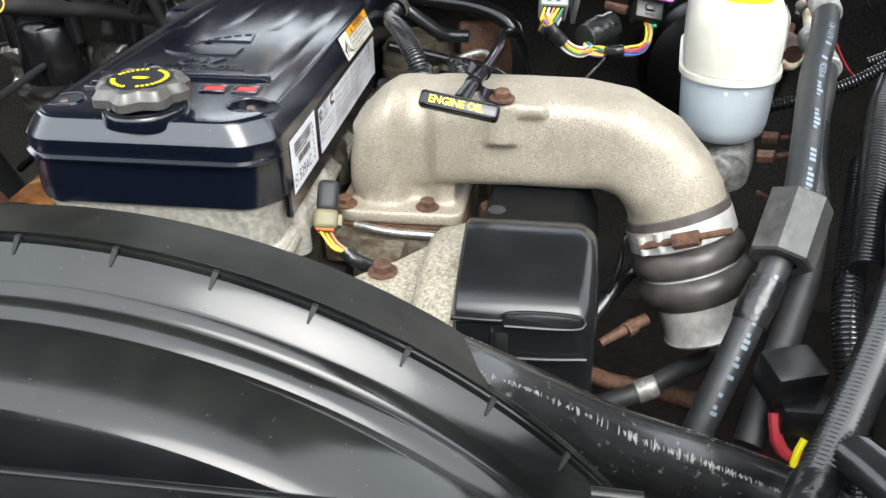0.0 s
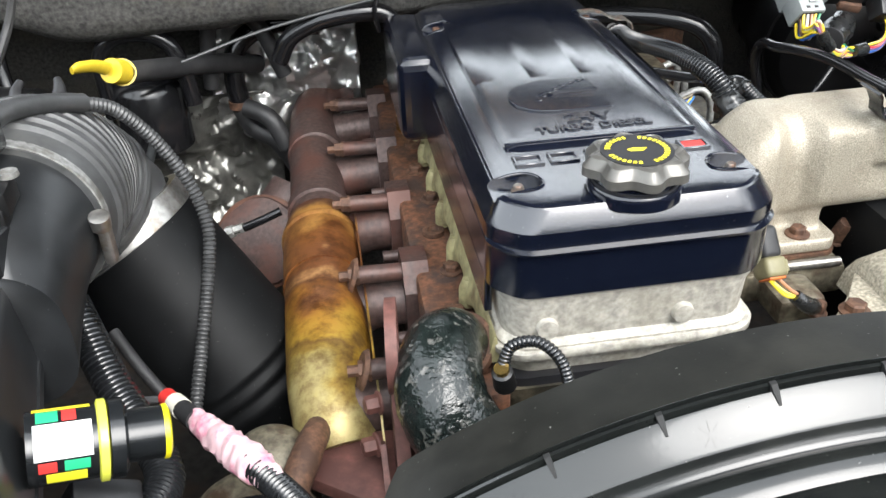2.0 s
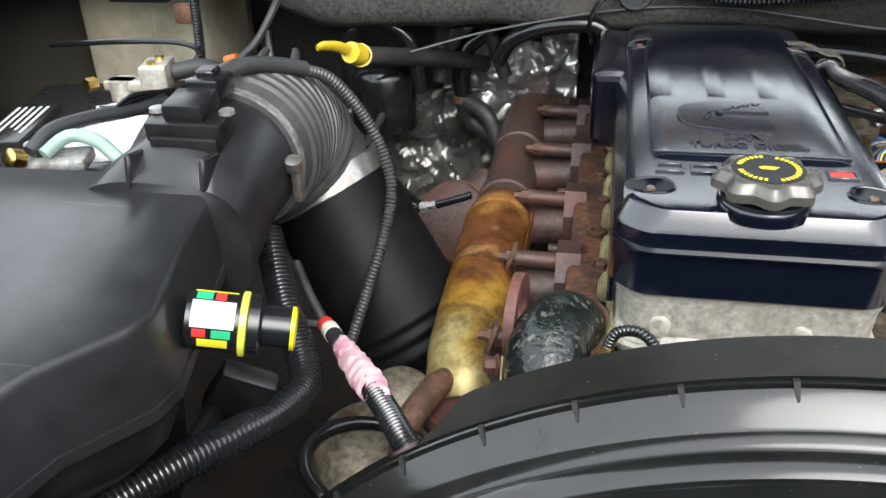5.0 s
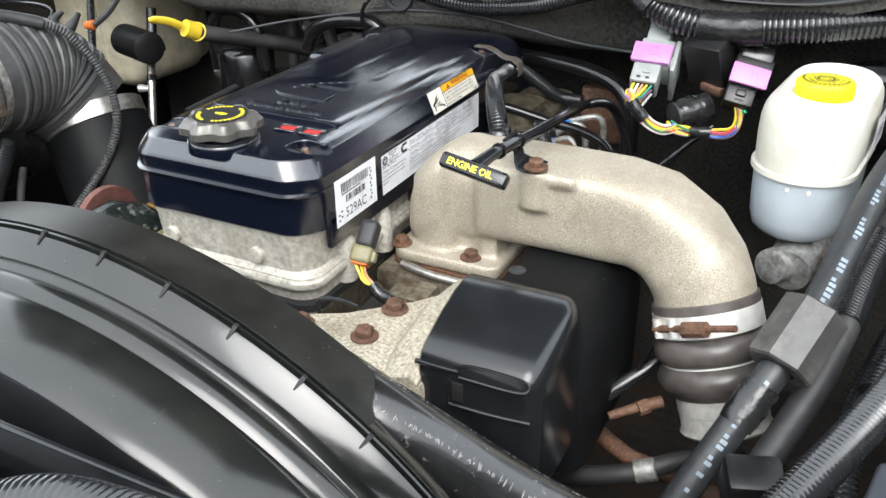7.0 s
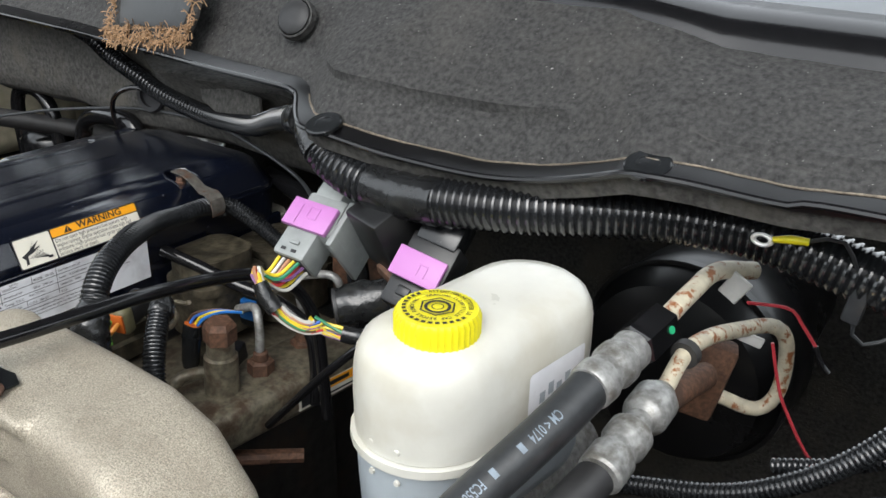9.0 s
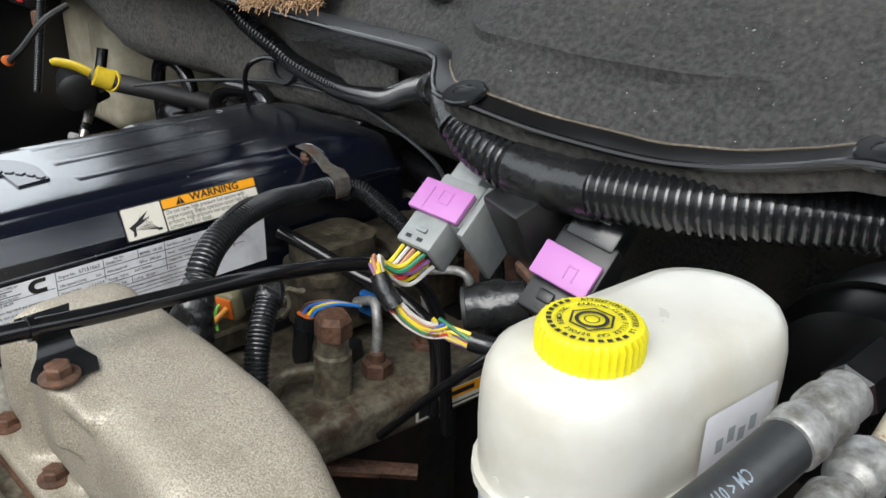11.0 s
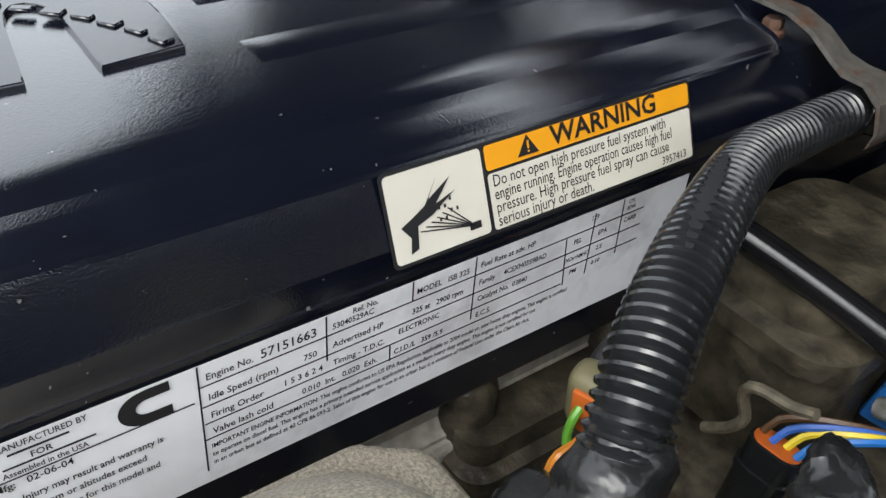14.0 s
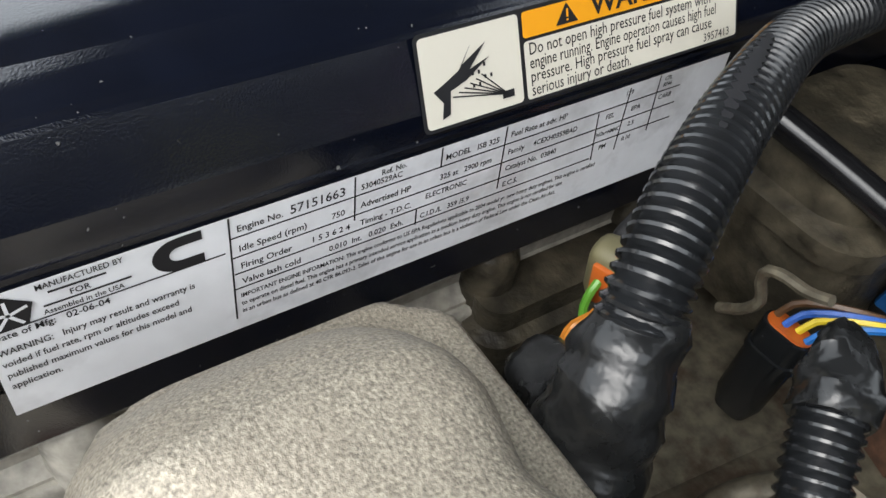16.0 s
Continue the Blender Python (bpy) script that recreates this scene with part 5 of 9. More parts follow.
OUT = Vector((0.4988, 0.8222, 0.9520))
AX = Vector((0.365, -0.29, -1.0)).normalized()
boot = thing("charge_air_boot", "brown-grey rubber boot with two bulges and bright clamp band", "air boot", (0.53, 0.845, 0.80))
part("boot_lip", Geo().lathe([(-0.008, 0.0535), (-0.007, 0.0555), (0.003, 0.0555), (0.004, 0.0535)], OUT, AX, 44), BOOT, boot)
prof = [(0.002, 0.0535), (0.028, 0.0535)]
for c, up in ((0.043, 0.0080), (0.073, 0.0095)):
    prof += [(c - 0.014 + 0.028 * k / 10, 0.0525 + up * math.sin(math.pi * k / 10) ** 0.65) for k in range(11)]
prof += [(0.092, 0.0505), (0.094, 0.0485)]
part("boot_body", Geo().lathe(prof, OUT, AX, 48), BOOT, boot)
part("wire_ring", Geo().lathe([(0.0567, 0.0520), (0.0572, 0.0540), (0.0588, 0.0540), (0.0593, 0.0520)], OUT, AX, 48), BRIGHT, boot, "bright wire ring")
band = part("clamp_band", Geo().lathe([(0.002, 0.0545), (0.0025, 0.0562), (0.0255, 0.0566), (0.026, 0.0545)], OUT, AX, 48), BRIGHT, boot, "bright stainless clamp band")
part("clamp_bolt", Geo().tube([Vector((0.458, 0.776, 0.935)), Vector((0.540, 0.745, 0.976))], [0.0042, 0.0036], 8).tube([Vector((0.490, 0.762, 0.951)), Vector((0.512, 0.754, 0.962))], 0.0085, 8), RUST, band, "rusty clamp bolt")
for d in (-0.034, -0.018):
    part("clamp_lug", Geo().lathe([(-0.010, 0.0048), (0.010, 0.0048)], Vector((0.462, 0.776, 0.937)) + Vector((0.082, -0.031, 0.041)) * ((d + 0.034) / 0.082), AX, 12), BRIGHT, band)
pipe = thing("charge_air_pipe", "dull aluminium charge air pipe below the rubber boot", "air pipe", (0.55, 0.84, 0.70))
part("pipe_wall", Geo().lathe([(0.085, 0.0470), (0.112, 0.0470), (0.1125, 0.0462), (0.130, 0.0462), (0.133, 0.0485), (0.136, 0.0462), (0.136, 0.041), (0.09, 0.041)], OUT, AX, 40), ALU, pipe)
part("drain_stub", Geo().tube([(0.475, 0.78, 0.845), (0.45, 0.765, 0.838), (0.425, 0.748, 0.83)], [0.007, 0.006, 0.0045], 10).lathe([(0, 0.0085), (0.012, 0.0085)], (0.462, 0.772, 0.841), (-0.6, -0.5, -0.2), 8), RUST, pipe, "rusty threaded stub")

# dipstick with its tee and tube
dip = thing("oil_dipstick", "black tee-handled engine oil dipstick on a black tube", "dipstick", (0.28, 0.71, 1.10))
tee = plane_at((0.2815, 0.7125, 1.1050), (0.98, -0.04, -0.17), (0.08, 0.62, 0.76))
part("tee_handle", Geo().box((0, 0, 0), (0.073, 0.016, 0.013), 0.004, 3, tee), SATIN, dip, "black tee handle")
face = plane_at((0.2815, 0.7125, 1.1050), (0.98, -0.04, -0.17), (0.08, 0.62, 0.76)) @ Matrix.Translation((0, 0, 0.0069))
part("yellow_line", sheet(sheet(Geo(), face, -0.030, -0.0062, 0.030, -0.0056, 0), face, -0.030, 0.0056, 0.030, 0.0062, 0), BLACKINK, dip)
words("ENGINE OIL", 0.0098, YELLOWINK, face @ Matrix.Translation((-0.003, -0.0036, 0.0003)), dip, "print", 0, 0.94, "CENTER", 0.0002)
part("grip", Geo().tube([(0.2815, 0.716, 1.1075), (0.2845, 0.730, 1.1105), (0.2880, 0.745, 1.1126)], [0.0085, 0.0070, 0.0066], 10), SATIN, dip)
part("tube", Geo().tube([(0.288, 0.742, 1.1125), (0.2945, 0.790, 1.1105), (0.2975, 0.835, 1.1065), (0.3005, 0.885, 1.1035), (0.3005, 0.935, 1.0985), (0.2975, 0.985, 1.0895), (0.2945, 1.020, 1.0815), (0.301, 1.052, 1.0755), (0.309, 1.083, 1.062), (0.3165, 1.104, 1.036), (0.326, 1.110, 1.008), (0.331, 1.11, 0.985), (0.337, 1.11, 0.90)], 0.0062, 12), BLACKPIPE, dip, "gloss black tube")
for p in ((0.2893, 0.752, 1.1122), (0.2945, 0.790, 1.1105)):
    part("collar", Geo().lathe([(0, 0.0082), (0.004, 0.0082)], p, (0, 1, -0.1), 16), BLACKPIPE, dip)
g = Geo()
strip = [(0.279, 1.110), (0.2855, 1.104), (0.289, 1.095), (0.291, 1.0855), (0.2965, 1.0808), (0.304, 1.0800), (0.318, 1.0796)]
g.rings([[Vector((x - 0.0009, y0, z)), Vector((x - 0.0009, y1, z)), Vector((x + 0.0009, y1, z + 0.0020)), Vector((x + 0.0009, y0, z + 0.0020))] for (x, z), y0, y1 in zip(strip, (0.788, 0.793, 0.7960, 0.7930, 0.787, 0.7835, 0.788), (0.822, 0.819, 0.8165, 0.8180, 0.823, 0.825, 0.820))])
part("bracket", g, SATIN, dip, "bent black steel bracket")

# black cover box beside the bracket
box = thing("harness_cover", "black plastic harness cover with rounded top and slotted latch", "plastic cover", (0.35, 0.68, 0.82))
rings = []
prof = [(0.568, 0.85), (0.566, 0.968), (0.567, 0.978), (0.571, 0.986), (0.579, 0.992), (0.596, 0.999), (0.618, 1.006), (0.642, 1.013), (0.662, 1.016), (0.676, 1.013), (0.684, 1.005), (0.690, 0.985), (0.70, 0.85)]
for x, d in ((0.293, 0.003), (0.296, 0.0), (0.393, 0.0), (0.398, 0.0007), (0.4025, 0.0025), (0.4065, 0.0055), (0.4092, 0.0095), (0.4105, 0.015)):
    rings.append([Vector((x, y + d * (1 if y < 0.6 else -1 if y > 0.67 else 0), z - (d if z > 0.9 else 0))) for y, z in prof])
part("front_hood", Geo().rings(rings), SATIN, box, sharp=40)
part("rear_body", Geo().rings([outline(-0.298, 0.418, 0.672, 0.90, 0.80, 0.03), outline(-0.298, 0.418, 0.672, 0.90, 0.93, 0.03), outline(-0.300, 0.405, 0.675, 0.885, 0.968, 0.035), outline(-0.306, 0.39, 0.68, 0.87, 0.981, 0.035)]), MATTE, box)
part("front_lip", Geo().tube([(0.292, 0.5660, 0.978), (0.315, 0.5655, 0.978), (0.334, 0.5660, 0.978)], 0.0024, 10, 0.006), SATIN, box)
part("latch_rail", Geo().tube([(0.334, 0.5660, 0.978), (0.337, 0.5680, 0.984), (0.360, 0.5690, 0.986), (0.392, 0.5690, 0.985), (0.401, 0.5685, 0.981), (0.398, 0.5650, 0.976), (0.380, 0.5645, 0.974), (0.336, 0.5645, 0.974)], 0.0017, 8, 0.005), SATIN, box)
part("latch_rail", Geo().tube([(0.326, 0.5645, 0.9690), (0.326, 0.5645, 0.9440), (0.334, 0.5635, 0.9430), (0.370, 0.5630, 0.9440), (0.404, 0.5640, 0.9460)], 0.0020, 8, 0.005), SATIN, box)
# the slot's inner shade is a solid near-black block
part("latch_slot", Geo().box((0.3335, 0.5660, 0.9560), (0.0110, 0.0020, 0.0200), 0.0006), SLOT_SHADE, box)
part("push_pin", Geo().lathe([(0, 0.0095), (0.002, 0.009), (0.004, 0.005)], (0.313, 0.754, 0.980), (0, 0, 1), 18), HOSE, box)

# loom, rusty link and rubber hose low behind the boot
sl = thing("starter_loom", "black corrugated loom running low behind the harness cover", "wiring loom", (0.42, 0.80, 0.83))
part("conduit", Geo().tube([(0.36, 0.70, 0.79), (0.395, 0.748, 0.822), (0.412, 0.780, 0.832), (0.435, 0.830, 0.835), (0.458, 0.885, 0.832), (0.49, 0.98, 0.80)], 0.0085, 14, rib=0.0034, depth=0.0013), LOOM, sl)
part("branch_wire", Geo().tube([(0.435, 0.830, 0.842), (0.446, 0.842, 0.872), (0.452, 0.872, 0.890), (0.47, 0.93, 0.87)], 0.0030, 8, 0.006), PLASTIC, sl)
lk = thing("rusty_link", "rusty steel link arm low beside the engine", "link arm", (0.44, 0.80, 0.75))
part("arm", Geo().tube([(0.36, 0.83, 0.752), (0.40, 0.812, 0.750), (0.4425, 0.790, 0.748), (0.497, 0.786, 0.742), (0.55, 0.785, 0.730)], [0.012, 0.011, 0.010, 0.011, 0.012], 12, 0.01, wob=0.06), RUST, lk)
part("ball_end", Geo().lathe([(-0.014, 0.006), (-0.010, 0.0165), (0.004, 0.0180), (0.012, 0.0130), (0.014, 0.006)], (0.36, 0.83, 0.752), (0.1, 0.1, 1), 20), RUST, lk)
ph = thing("power_steering_hose", "black rubber hose low beside the engine", "hose", (0.46, 0.72, 0.76))
part("hose_wall", Geo().tube([(0.37, 0.72, 0.755), (0.42, 0.715, 0.772), (0.468, 0.722, 0.790), (0.51, 0.75, 0.800), (0.56, 0.80, 0.79)], 0.0105, 14, 0.01, wob=0.02), RUBBER, ph)
part("crimp", Geo().lathe([(0, 0.0115), (0.001, 0.0125), (0.022, 0.0125), (0.023, 0.0115)], (0.466, 0.7215, 0.7895), (0.93, 0.25, 0.33), 18), ZINC, ph)

# cast bracket with three rusty bolts
brk = thing("accessory_bracket", "speckled grey cast bracket with three rusty bolts", "bracket", (0.2, 0.63, 0.90))
plate_pts = [(0.116, 0.588), (0.132, 0.574), (0.262, 0.556), (0.300, 0.556), (0.300, 0.735), (0.262, 0.742), (0.222, 0.690), (0.170, 0.640), (0.128, 0.618)]
part("top_plate", Geo().prism(plate_pts, 0.085, Matrix.Translation((0, 0, 0.871)), 0.005), SPECKLE, brk)
rings = []
for y, z in ((0.557, 0.958), (0.60, 0.974), (0.66, 0.985), (0.72, 0.978), (0.742, 0.96)):
    rings.append([Vector((x, y, zz)) for x, zz in ((0.246, 0.93), (0.252, z - 0.012), (0.262, z - 0.002), (0.290, z + 0.006), (0.297, z), (0.297, 0.93))])
part("raised_rib", Geo().rings(rings), SPECKLE, brk)
for p in ((0.214, 0.664, 0.956), (0.212, 0.607, 0.956), (0.142, 0.599, 0.956)):
    part("bolt", Geo().bolt(p, (0, 0, 1), 0.0098, 0.011, 1.45), RUST, brk, "rusty flanged bolt")
part("lower_web", Geo().box((0.205, 0.66, 0.80), (0.17, 0.14, 0.16), 0.01), SPECKLE, brk)

# sensor connector with yellow wires at the front of the head
con = thing("sensor_connector", "olive wiring connector with orange seal and yellow wires", "connector", (0.142, 0.715, 0.96))
CQ = plane_at((0.150, 0.708, 0.984), (0.98, 0.16, -0.10), (-0.10, 0.62, 0.74))
CQR = CQ.to_3x3().to_4x4()
part("shell", Geo().box(CQ @ Vector((0, 0.024, 0.0)), (0.021, 0.032, 0.021), 0.006, 3, CQR), RUBBER, con)
part("collar", Geo().box(CQ @ Vector((0, 0.0, 0.0)), (0.024, 0.020, 0.024), 0.005, 3, CQR), OLIVECONN, con, "olive connector collar")
part("seal", Geo().box(CQ @ Vector((0, -0.0102, 0.0)), (0.018, 0.003, 0.018), 0.003, 2, CQR), ORANGE, con)
part("side_latch", Geo().box(CQ @ Vector((0.0135, 0.0, 0.002)), (0.005, 0.012, 0.010), 0.001, 1, CQR), OLIVECONN, con)
for k, c in enumerate((WIRE_Y, WIRE_Y, WIRE_T)):
    q = CQ @ Vector((-0.005 + 0.005 * k, -0.011, 0.002 - 0.004 * (k % 2)))
    part("wire", Geo().tube([q, q.lerp(Vector((0.172, 0.692, 0.958)), 0.5) + Vector((0, -0.004, -0.004 + 0.003 * k)), (0.170 + 0.003 * k, 0.691, 0.960)], 0.0016, 6, 0.004), c, con)
part("taped_tail", Geo().tube([(0.170, 0.692, 0.961), (0.182, 0.690, 0.951), (0.196, 0.698, 0.940), (0.21, 0.715, 0.930)], [0.0065, 0.0078, 0.0078, 0.007], 12, 0.004, wob=0.1), TAPE, con)
part("thin_lead", Geo().tube([(0.125, 0.655, 0.93), (0.130, 0.648, 0.955), (0.150, 0.655, 0.957), (0.165, 0.668, 0.945)], 0.0022, 6, 0.006), HOSE, con)
g = Geo().box((0.195, 0.735, 0.925), (0.05, 0.05, 0.03), 0.008)
part("sensor_block", g, RAIL, con)
part("sensor_stud", Geo().bolt((0.203, 0.700, 0.93), (0, 0, 1), 0.007, 0.014, 1.3), RUST, con)

# radiator hose
rad = thing("radiator_hose", "thick black rubber radiator hose, scuffed along its top", "hose", (0.4, 0.5, 0.85))
part("hose_wall", Geo().tube([(0.19, 0.47, 1.03), (0.26, 0.462, 1.018), (0.315, 0.466, 0.993), (0.365, 0.484, 0.955), (0.425, 0.508, 0.908), (0.495, 0.525, 0.872), (0.57, 0.53, 0.84), (0.66, 0.52, 0.80)], 0.031, 28, 0.01), RADHOSE, rad)
RH = [(0.19, 0.47, 1.03), (0.26, 0.462, 1.018), (0.315, 0.466, 0.993), (0.365, 0.484, 0.955), (0.425, 0.508, 0.908), (0.495, 0.525, 0.872), (0.57, 0.53, 0.84), (0.66, 0.52, 0.80)]
path, _ = spline(RH, 0.031, 0.0016)
rnd = random.Random(14)
for ang, w0 in ((20, 0.004), (-38, 0.011)):
    g = Geo()
    for i in range(8, len(path) - 1):
        if rnd.random() < 0.42:
            continue
        t = (path[i + 1] - path[i - 1]).normalized()
        up = (Vector((0, 0, 1)) - t * t.z).normalized()
        side = t.cross(up)
        w = w0 * rnd.uniform(0.25, 1.0) * (0.35 + 0.65 * abs(math.sin(i * 0.021 + (0.4 if ang > 0 else 1.0))))
        h = rnd.uniform(0.0003, 0.0009)
        skew = rnd.uniform(-0.002, 0.002)
        v = []
        for k in range(5):
            a = radians(ang) + (k / 4 - 0.5) * w / 0.031
            n = up * math.cos(a) - side * math.sin(a)
            q = path[i] + n * 0.03125 + t * (skew * (k / 4 - 0.5))
            hh = h * math.sin(math.pi * (k + 0.5) / 5)
            v += [q - t * hh, q + t * hh]
        g.add(v, [(2 * k, 2 * k + 1, 2 * k + 3, 2 * k + 2) for k in range(4)])
    part("scuff", g, SCUFF, rad, "pale worn scuff line")

# ---- fuel rail, injector nuts and the looms beside the cover ----
rail = thing("fuel_rail", "oily cast fuel rail with rusty fittings and pipes", "fuel rail", (0.26, 1.1, 0.89))
part("rail_body", Geo().box((0.262, 1.10, 0.912), (0.085, 0.30, 0.045), 0.01, 3, pose(0, 0, 0, 0, 0, -6)), RAIL, rail)
for p, h, r, mtl in (((0.255, 1.044, 0.926), 0.089, 0.0155, RAIL), ((0.259, 1.092, 0.918), 0.032, 0.0132, RUST), ((0.252, 1.161, 0.911), 0.030, 0.0132, RUST), ((0.262, 1.215, 0.910), 0.028, 0.012, RUST)):
    low = 0.55 if h > 0.05 else 0.12
    f = part("fitting", Geo().lathe([(0, r * 1.15), (h * low, r * 1.1), (h * (low + 0.02), r * 0.9), (h * 0.9, r * 0.9)], p, (0.04, 0.02, 1), 16), RAIL, rail)
    part("hex_nut", Geo().lathe([(h * (low + 0.18), r * 0.95), (h * (low + 0.20), r * 1.08), (h * 0.93, r * 1.08), (h, r * 0.85)], p, (0.04, 0.02, 1), 6), RUST, f, "rusty hex nut", sharp=20)
    if h < 0.05:
        part("collar_nut", Geo().lathe([(h * 0.95, r * 0.62), (h * 1.25, r * 0.58), (h * 1.3, r * 0.45)], p, (0.04, 0.02, 1), 12), RUST, f)
for pts in ([(0.2595, 1.092, 0.950), (0.260, 1.094, 0.978), (0.254, 1.098, 0.996), (0.242, 1.104, 1.000), (0.21, 1.11, 0.985)], [(0.252, 1.161, 0.938), (0.252, 1.163, 0.978), (0.245, 1.162, 1.000), (0.227, 1.158, 1.000), (0.20, 1.15, 0.975)],
            [(0.262, 1.215, 0.94), (0.262, 1.215, 0.985), (0.25, 1.21, 1.0), (0.21, 1.20, 0.99)], [(0.246, 1.034, 0.958), (0.236, 1.012, 0.957), (0.230, 0.999, 0.940), (0.230, 0.996, 0.90)]):
    part("injection_pipe", Geo().tube(pts, 0.0048 if pts[0][1] > 1.05 else 0.0062, 10, 0.006), ZINC if pts[0][1] > 1.05 else RAIL, rail, "bent steel pipe")
m = plane_at((0.3065, 1.10, 0.905), (0.1, 1, 0), (0, 0, 1))
tag = part("rail_label", sheet(Geo(), m, 0, -0.006, 0.085, 0.016), CREAMPAPER, rail, "small orange and white warning label")
part("orange_band", sheet(Geo(), m, 0.03, 0.004, 0.084, 0.015, 0.0004), ORANGEINK, tag)
part("print_block", sheet(sheet(sheet(Geo(), m, 0.003, -0.003, 0.018, 0.012, 0.0005), m, 0.04, 0.007, 0.07, 0.012, 0.0006), m, 0.035, -0.003, 0.08, -0.001, 0.0005), BLACKINK, tag)
g = Geo().tube([(0.235, 0.985, 0.885), (0.26, 1.0, 0.875), (0.30, 1.06, 0.86)], 0.006, 8).tube([(0.25, 1.04, 0.85), (0.31, 1.10, 0.845)], 0.008, 8)
part("lower_pipe", g, RUST, rail)

for p, ry in (((0.205, 1.135, 0.975), 10), ((0.200, 1.205, 0.98), 14), ((0.222, 1.09, 0.935), 0)):
    c = thing("injector_connector", "black injector connector with blue locking tab", "connector", (p[0], p[1], p[2] - 0.02), "injector connectors")
    part("shell", Geo().box(p, (0.018, 0.030, 0.034), 0.004, 2, pose(0, 0, 0, 10, ry, 20)), PLASTIC, c)
    part("blue_tab", Geo().box((p[0] + 0.006, p[1] - 0.012, p[2] + 0.004), (0.018, 0.007, 0.026), 0.002, 2, pose(0, 0, 0, 10, ry, 20)), BLUECONN, c, "blue locking tab")

lo = thing("wiring_loom", "black split corrugated loom clipped along the valve cover", "wiring loom", (0.2, 0.96, 0.98))
part("conduit", Geo().tube([(0.128, 1.165, 1.062), (0.140, 1.135, 1.078), (0.143, 1.10, 1.080), (0.150, 1.062, 1.084), (0.170, 1.015, 1.086), (0.187, 0.980, 1.079), (0.200, 0.958, 1.066), (0.208, 0.946, 1.050)], [0.0098, 0.0098, 0.0100, 0.0106, 0.0116, 0.0124, 0.0126, 0.0126], 24, rib=0.0039, depth=0.0024), LOOM, lo)
g = Geo()
slit, _ = spline([(0.1560, 1.036, 1.0960), (0.1650, 1.020, 1.0972), (0.1745, 1.002, 1.0958), (0.1830, 0.988, 1.0925)], 0.001, 0.0021)
rnd = random.Random(5)
v = []
for i, q in enumerate(slit):
    w_ = (0.0006 + 0.0022 * math.sin(math.pi * (i + 0.5) / len(slit))) * (1.25 if i % 2 else 0.6) * rnd.uniform(0.8, 1.2)
    v += [q + Vector((-w_, -0.5 * w_, 0.0006)), q + Vector((w_ * 0.8, 0.4 * w_, 0.0006))]
g.add(v, [(2 * i, 2 * i + 1, 2 * i + 3, 2 * i + 2) for i in range(len(slit) - 1)])
part("split", g, BLACKINK, lo, "ragged slit in the loom")
part("tape_wrap", Geo().tube([(0.203, 0.955, 1.060), (0.212, 0.940, 1.040), (0.218, 0.932, 1.018), (0.222, 0.926, 0.99), (0.226, 0.924, 0.955)], [0.0125, 0.0165, 0.0185, 0.017, 0.015], 26, 0.003, wob=0.24), TAPE, lo, "wrinkled black tape")
part("tape_branch", Geo().tube([(0.212, 0.944, 1.022), (0.196, 0.946, 1.010), (0.180, 0.948, 1.004), (0.172, 0.950, 1.000)], [0.013, 0.0145, 0.0135, 0.008], 22, 0.003, wob=0.2, seed=4), TAPE, lo)
part("rear_conduit", Geo().tube([(0.135, 1.142, 1.078), (0.150, 1.165, 1.070), (0.172, 1.180, 1.050), (0.20, 1.19, 1.030), (0.235, 1.19, 1.028)], 0.0098, 16, rib=0.0034, depth=0.0015), LOOM, lo)
part("taped_conduit", Geo().tube([(0.249, 0.987, 1.043), (0.257, 0.977, 1.035), (0.265, 0.968, 1.027), (0.278, 0.955, 1.010), (0.290, 0.945, 0.985), (0.296, 0.940, 0.95)], 0.0105, 16, rib=0.0036, depth=0.0016), LOOM, lo)
part("taped_end", Geo().tube([(0.232, 1.006, 1.050), (0.238, 1.001, 1.050), (0.244, 0.994, 1.046), (0.250, 0.986, 1.042)], [0.0050, 0.0085, 0.0108, 0.0118], 20, 0.003, wob=0.4, seed=2), TAPE, lo)
strip = [(0.086, 1.1065), (0.104, 1.1065), (0.116, 1.103), (0.128, 1.096), (0.136, 1.0935), (0.146, 1.0935), (0.154, 1.088), (0.157, 1.078), (0.155, 1.070)]
g = Geo().rings([[Vector((x, 1.138 - w, z)), Vector((x, 1.138 + w, z)), Vector((x + 0.0012, 1.138 + w, z + 0.0018)), Vector((x + 0.0012, 1.138 - w, z + 0.0018))] for (x, z), w in zip(strip, (0.0055, 0.006, 0.006, 0.0062, 0.0085, 0.0090, 0.0090, 0.0090, 0.008))])
part("loom_clip", g, CLIP, lo, "rusty bent steel clip")

sc = thing("sensor_connector", "olive sensor connector with orange seal under the loom", "connector", (0.155, 1.0, 0.98))
SM = plane_at((0.156, 1.002, 0.998), (0.94, 0.30, 0.0), (-0.30, 0.94, 0.12))
SR = SM.to_3x3().to_4x4()
part("shell", Geo().box(SM @ Vector((0, 0.026, 0.001)), (0.024, 0.036, 0.026), 0.007, 3, SR), RUBBER, sc)
part("collar", Geo().box(SM @ Vector((0, 0.003, 0)), (0.026, 0.016, 0.030), 0.006, 3, SR), OLIVECONN, sc, "pale olive collar")
part("seal", Geo().box(SM @ Vector((0.001, -0.0055, 0)), (0.018, 0.003, 0.021), 0.004, 2, SR), ORANGE, sc)
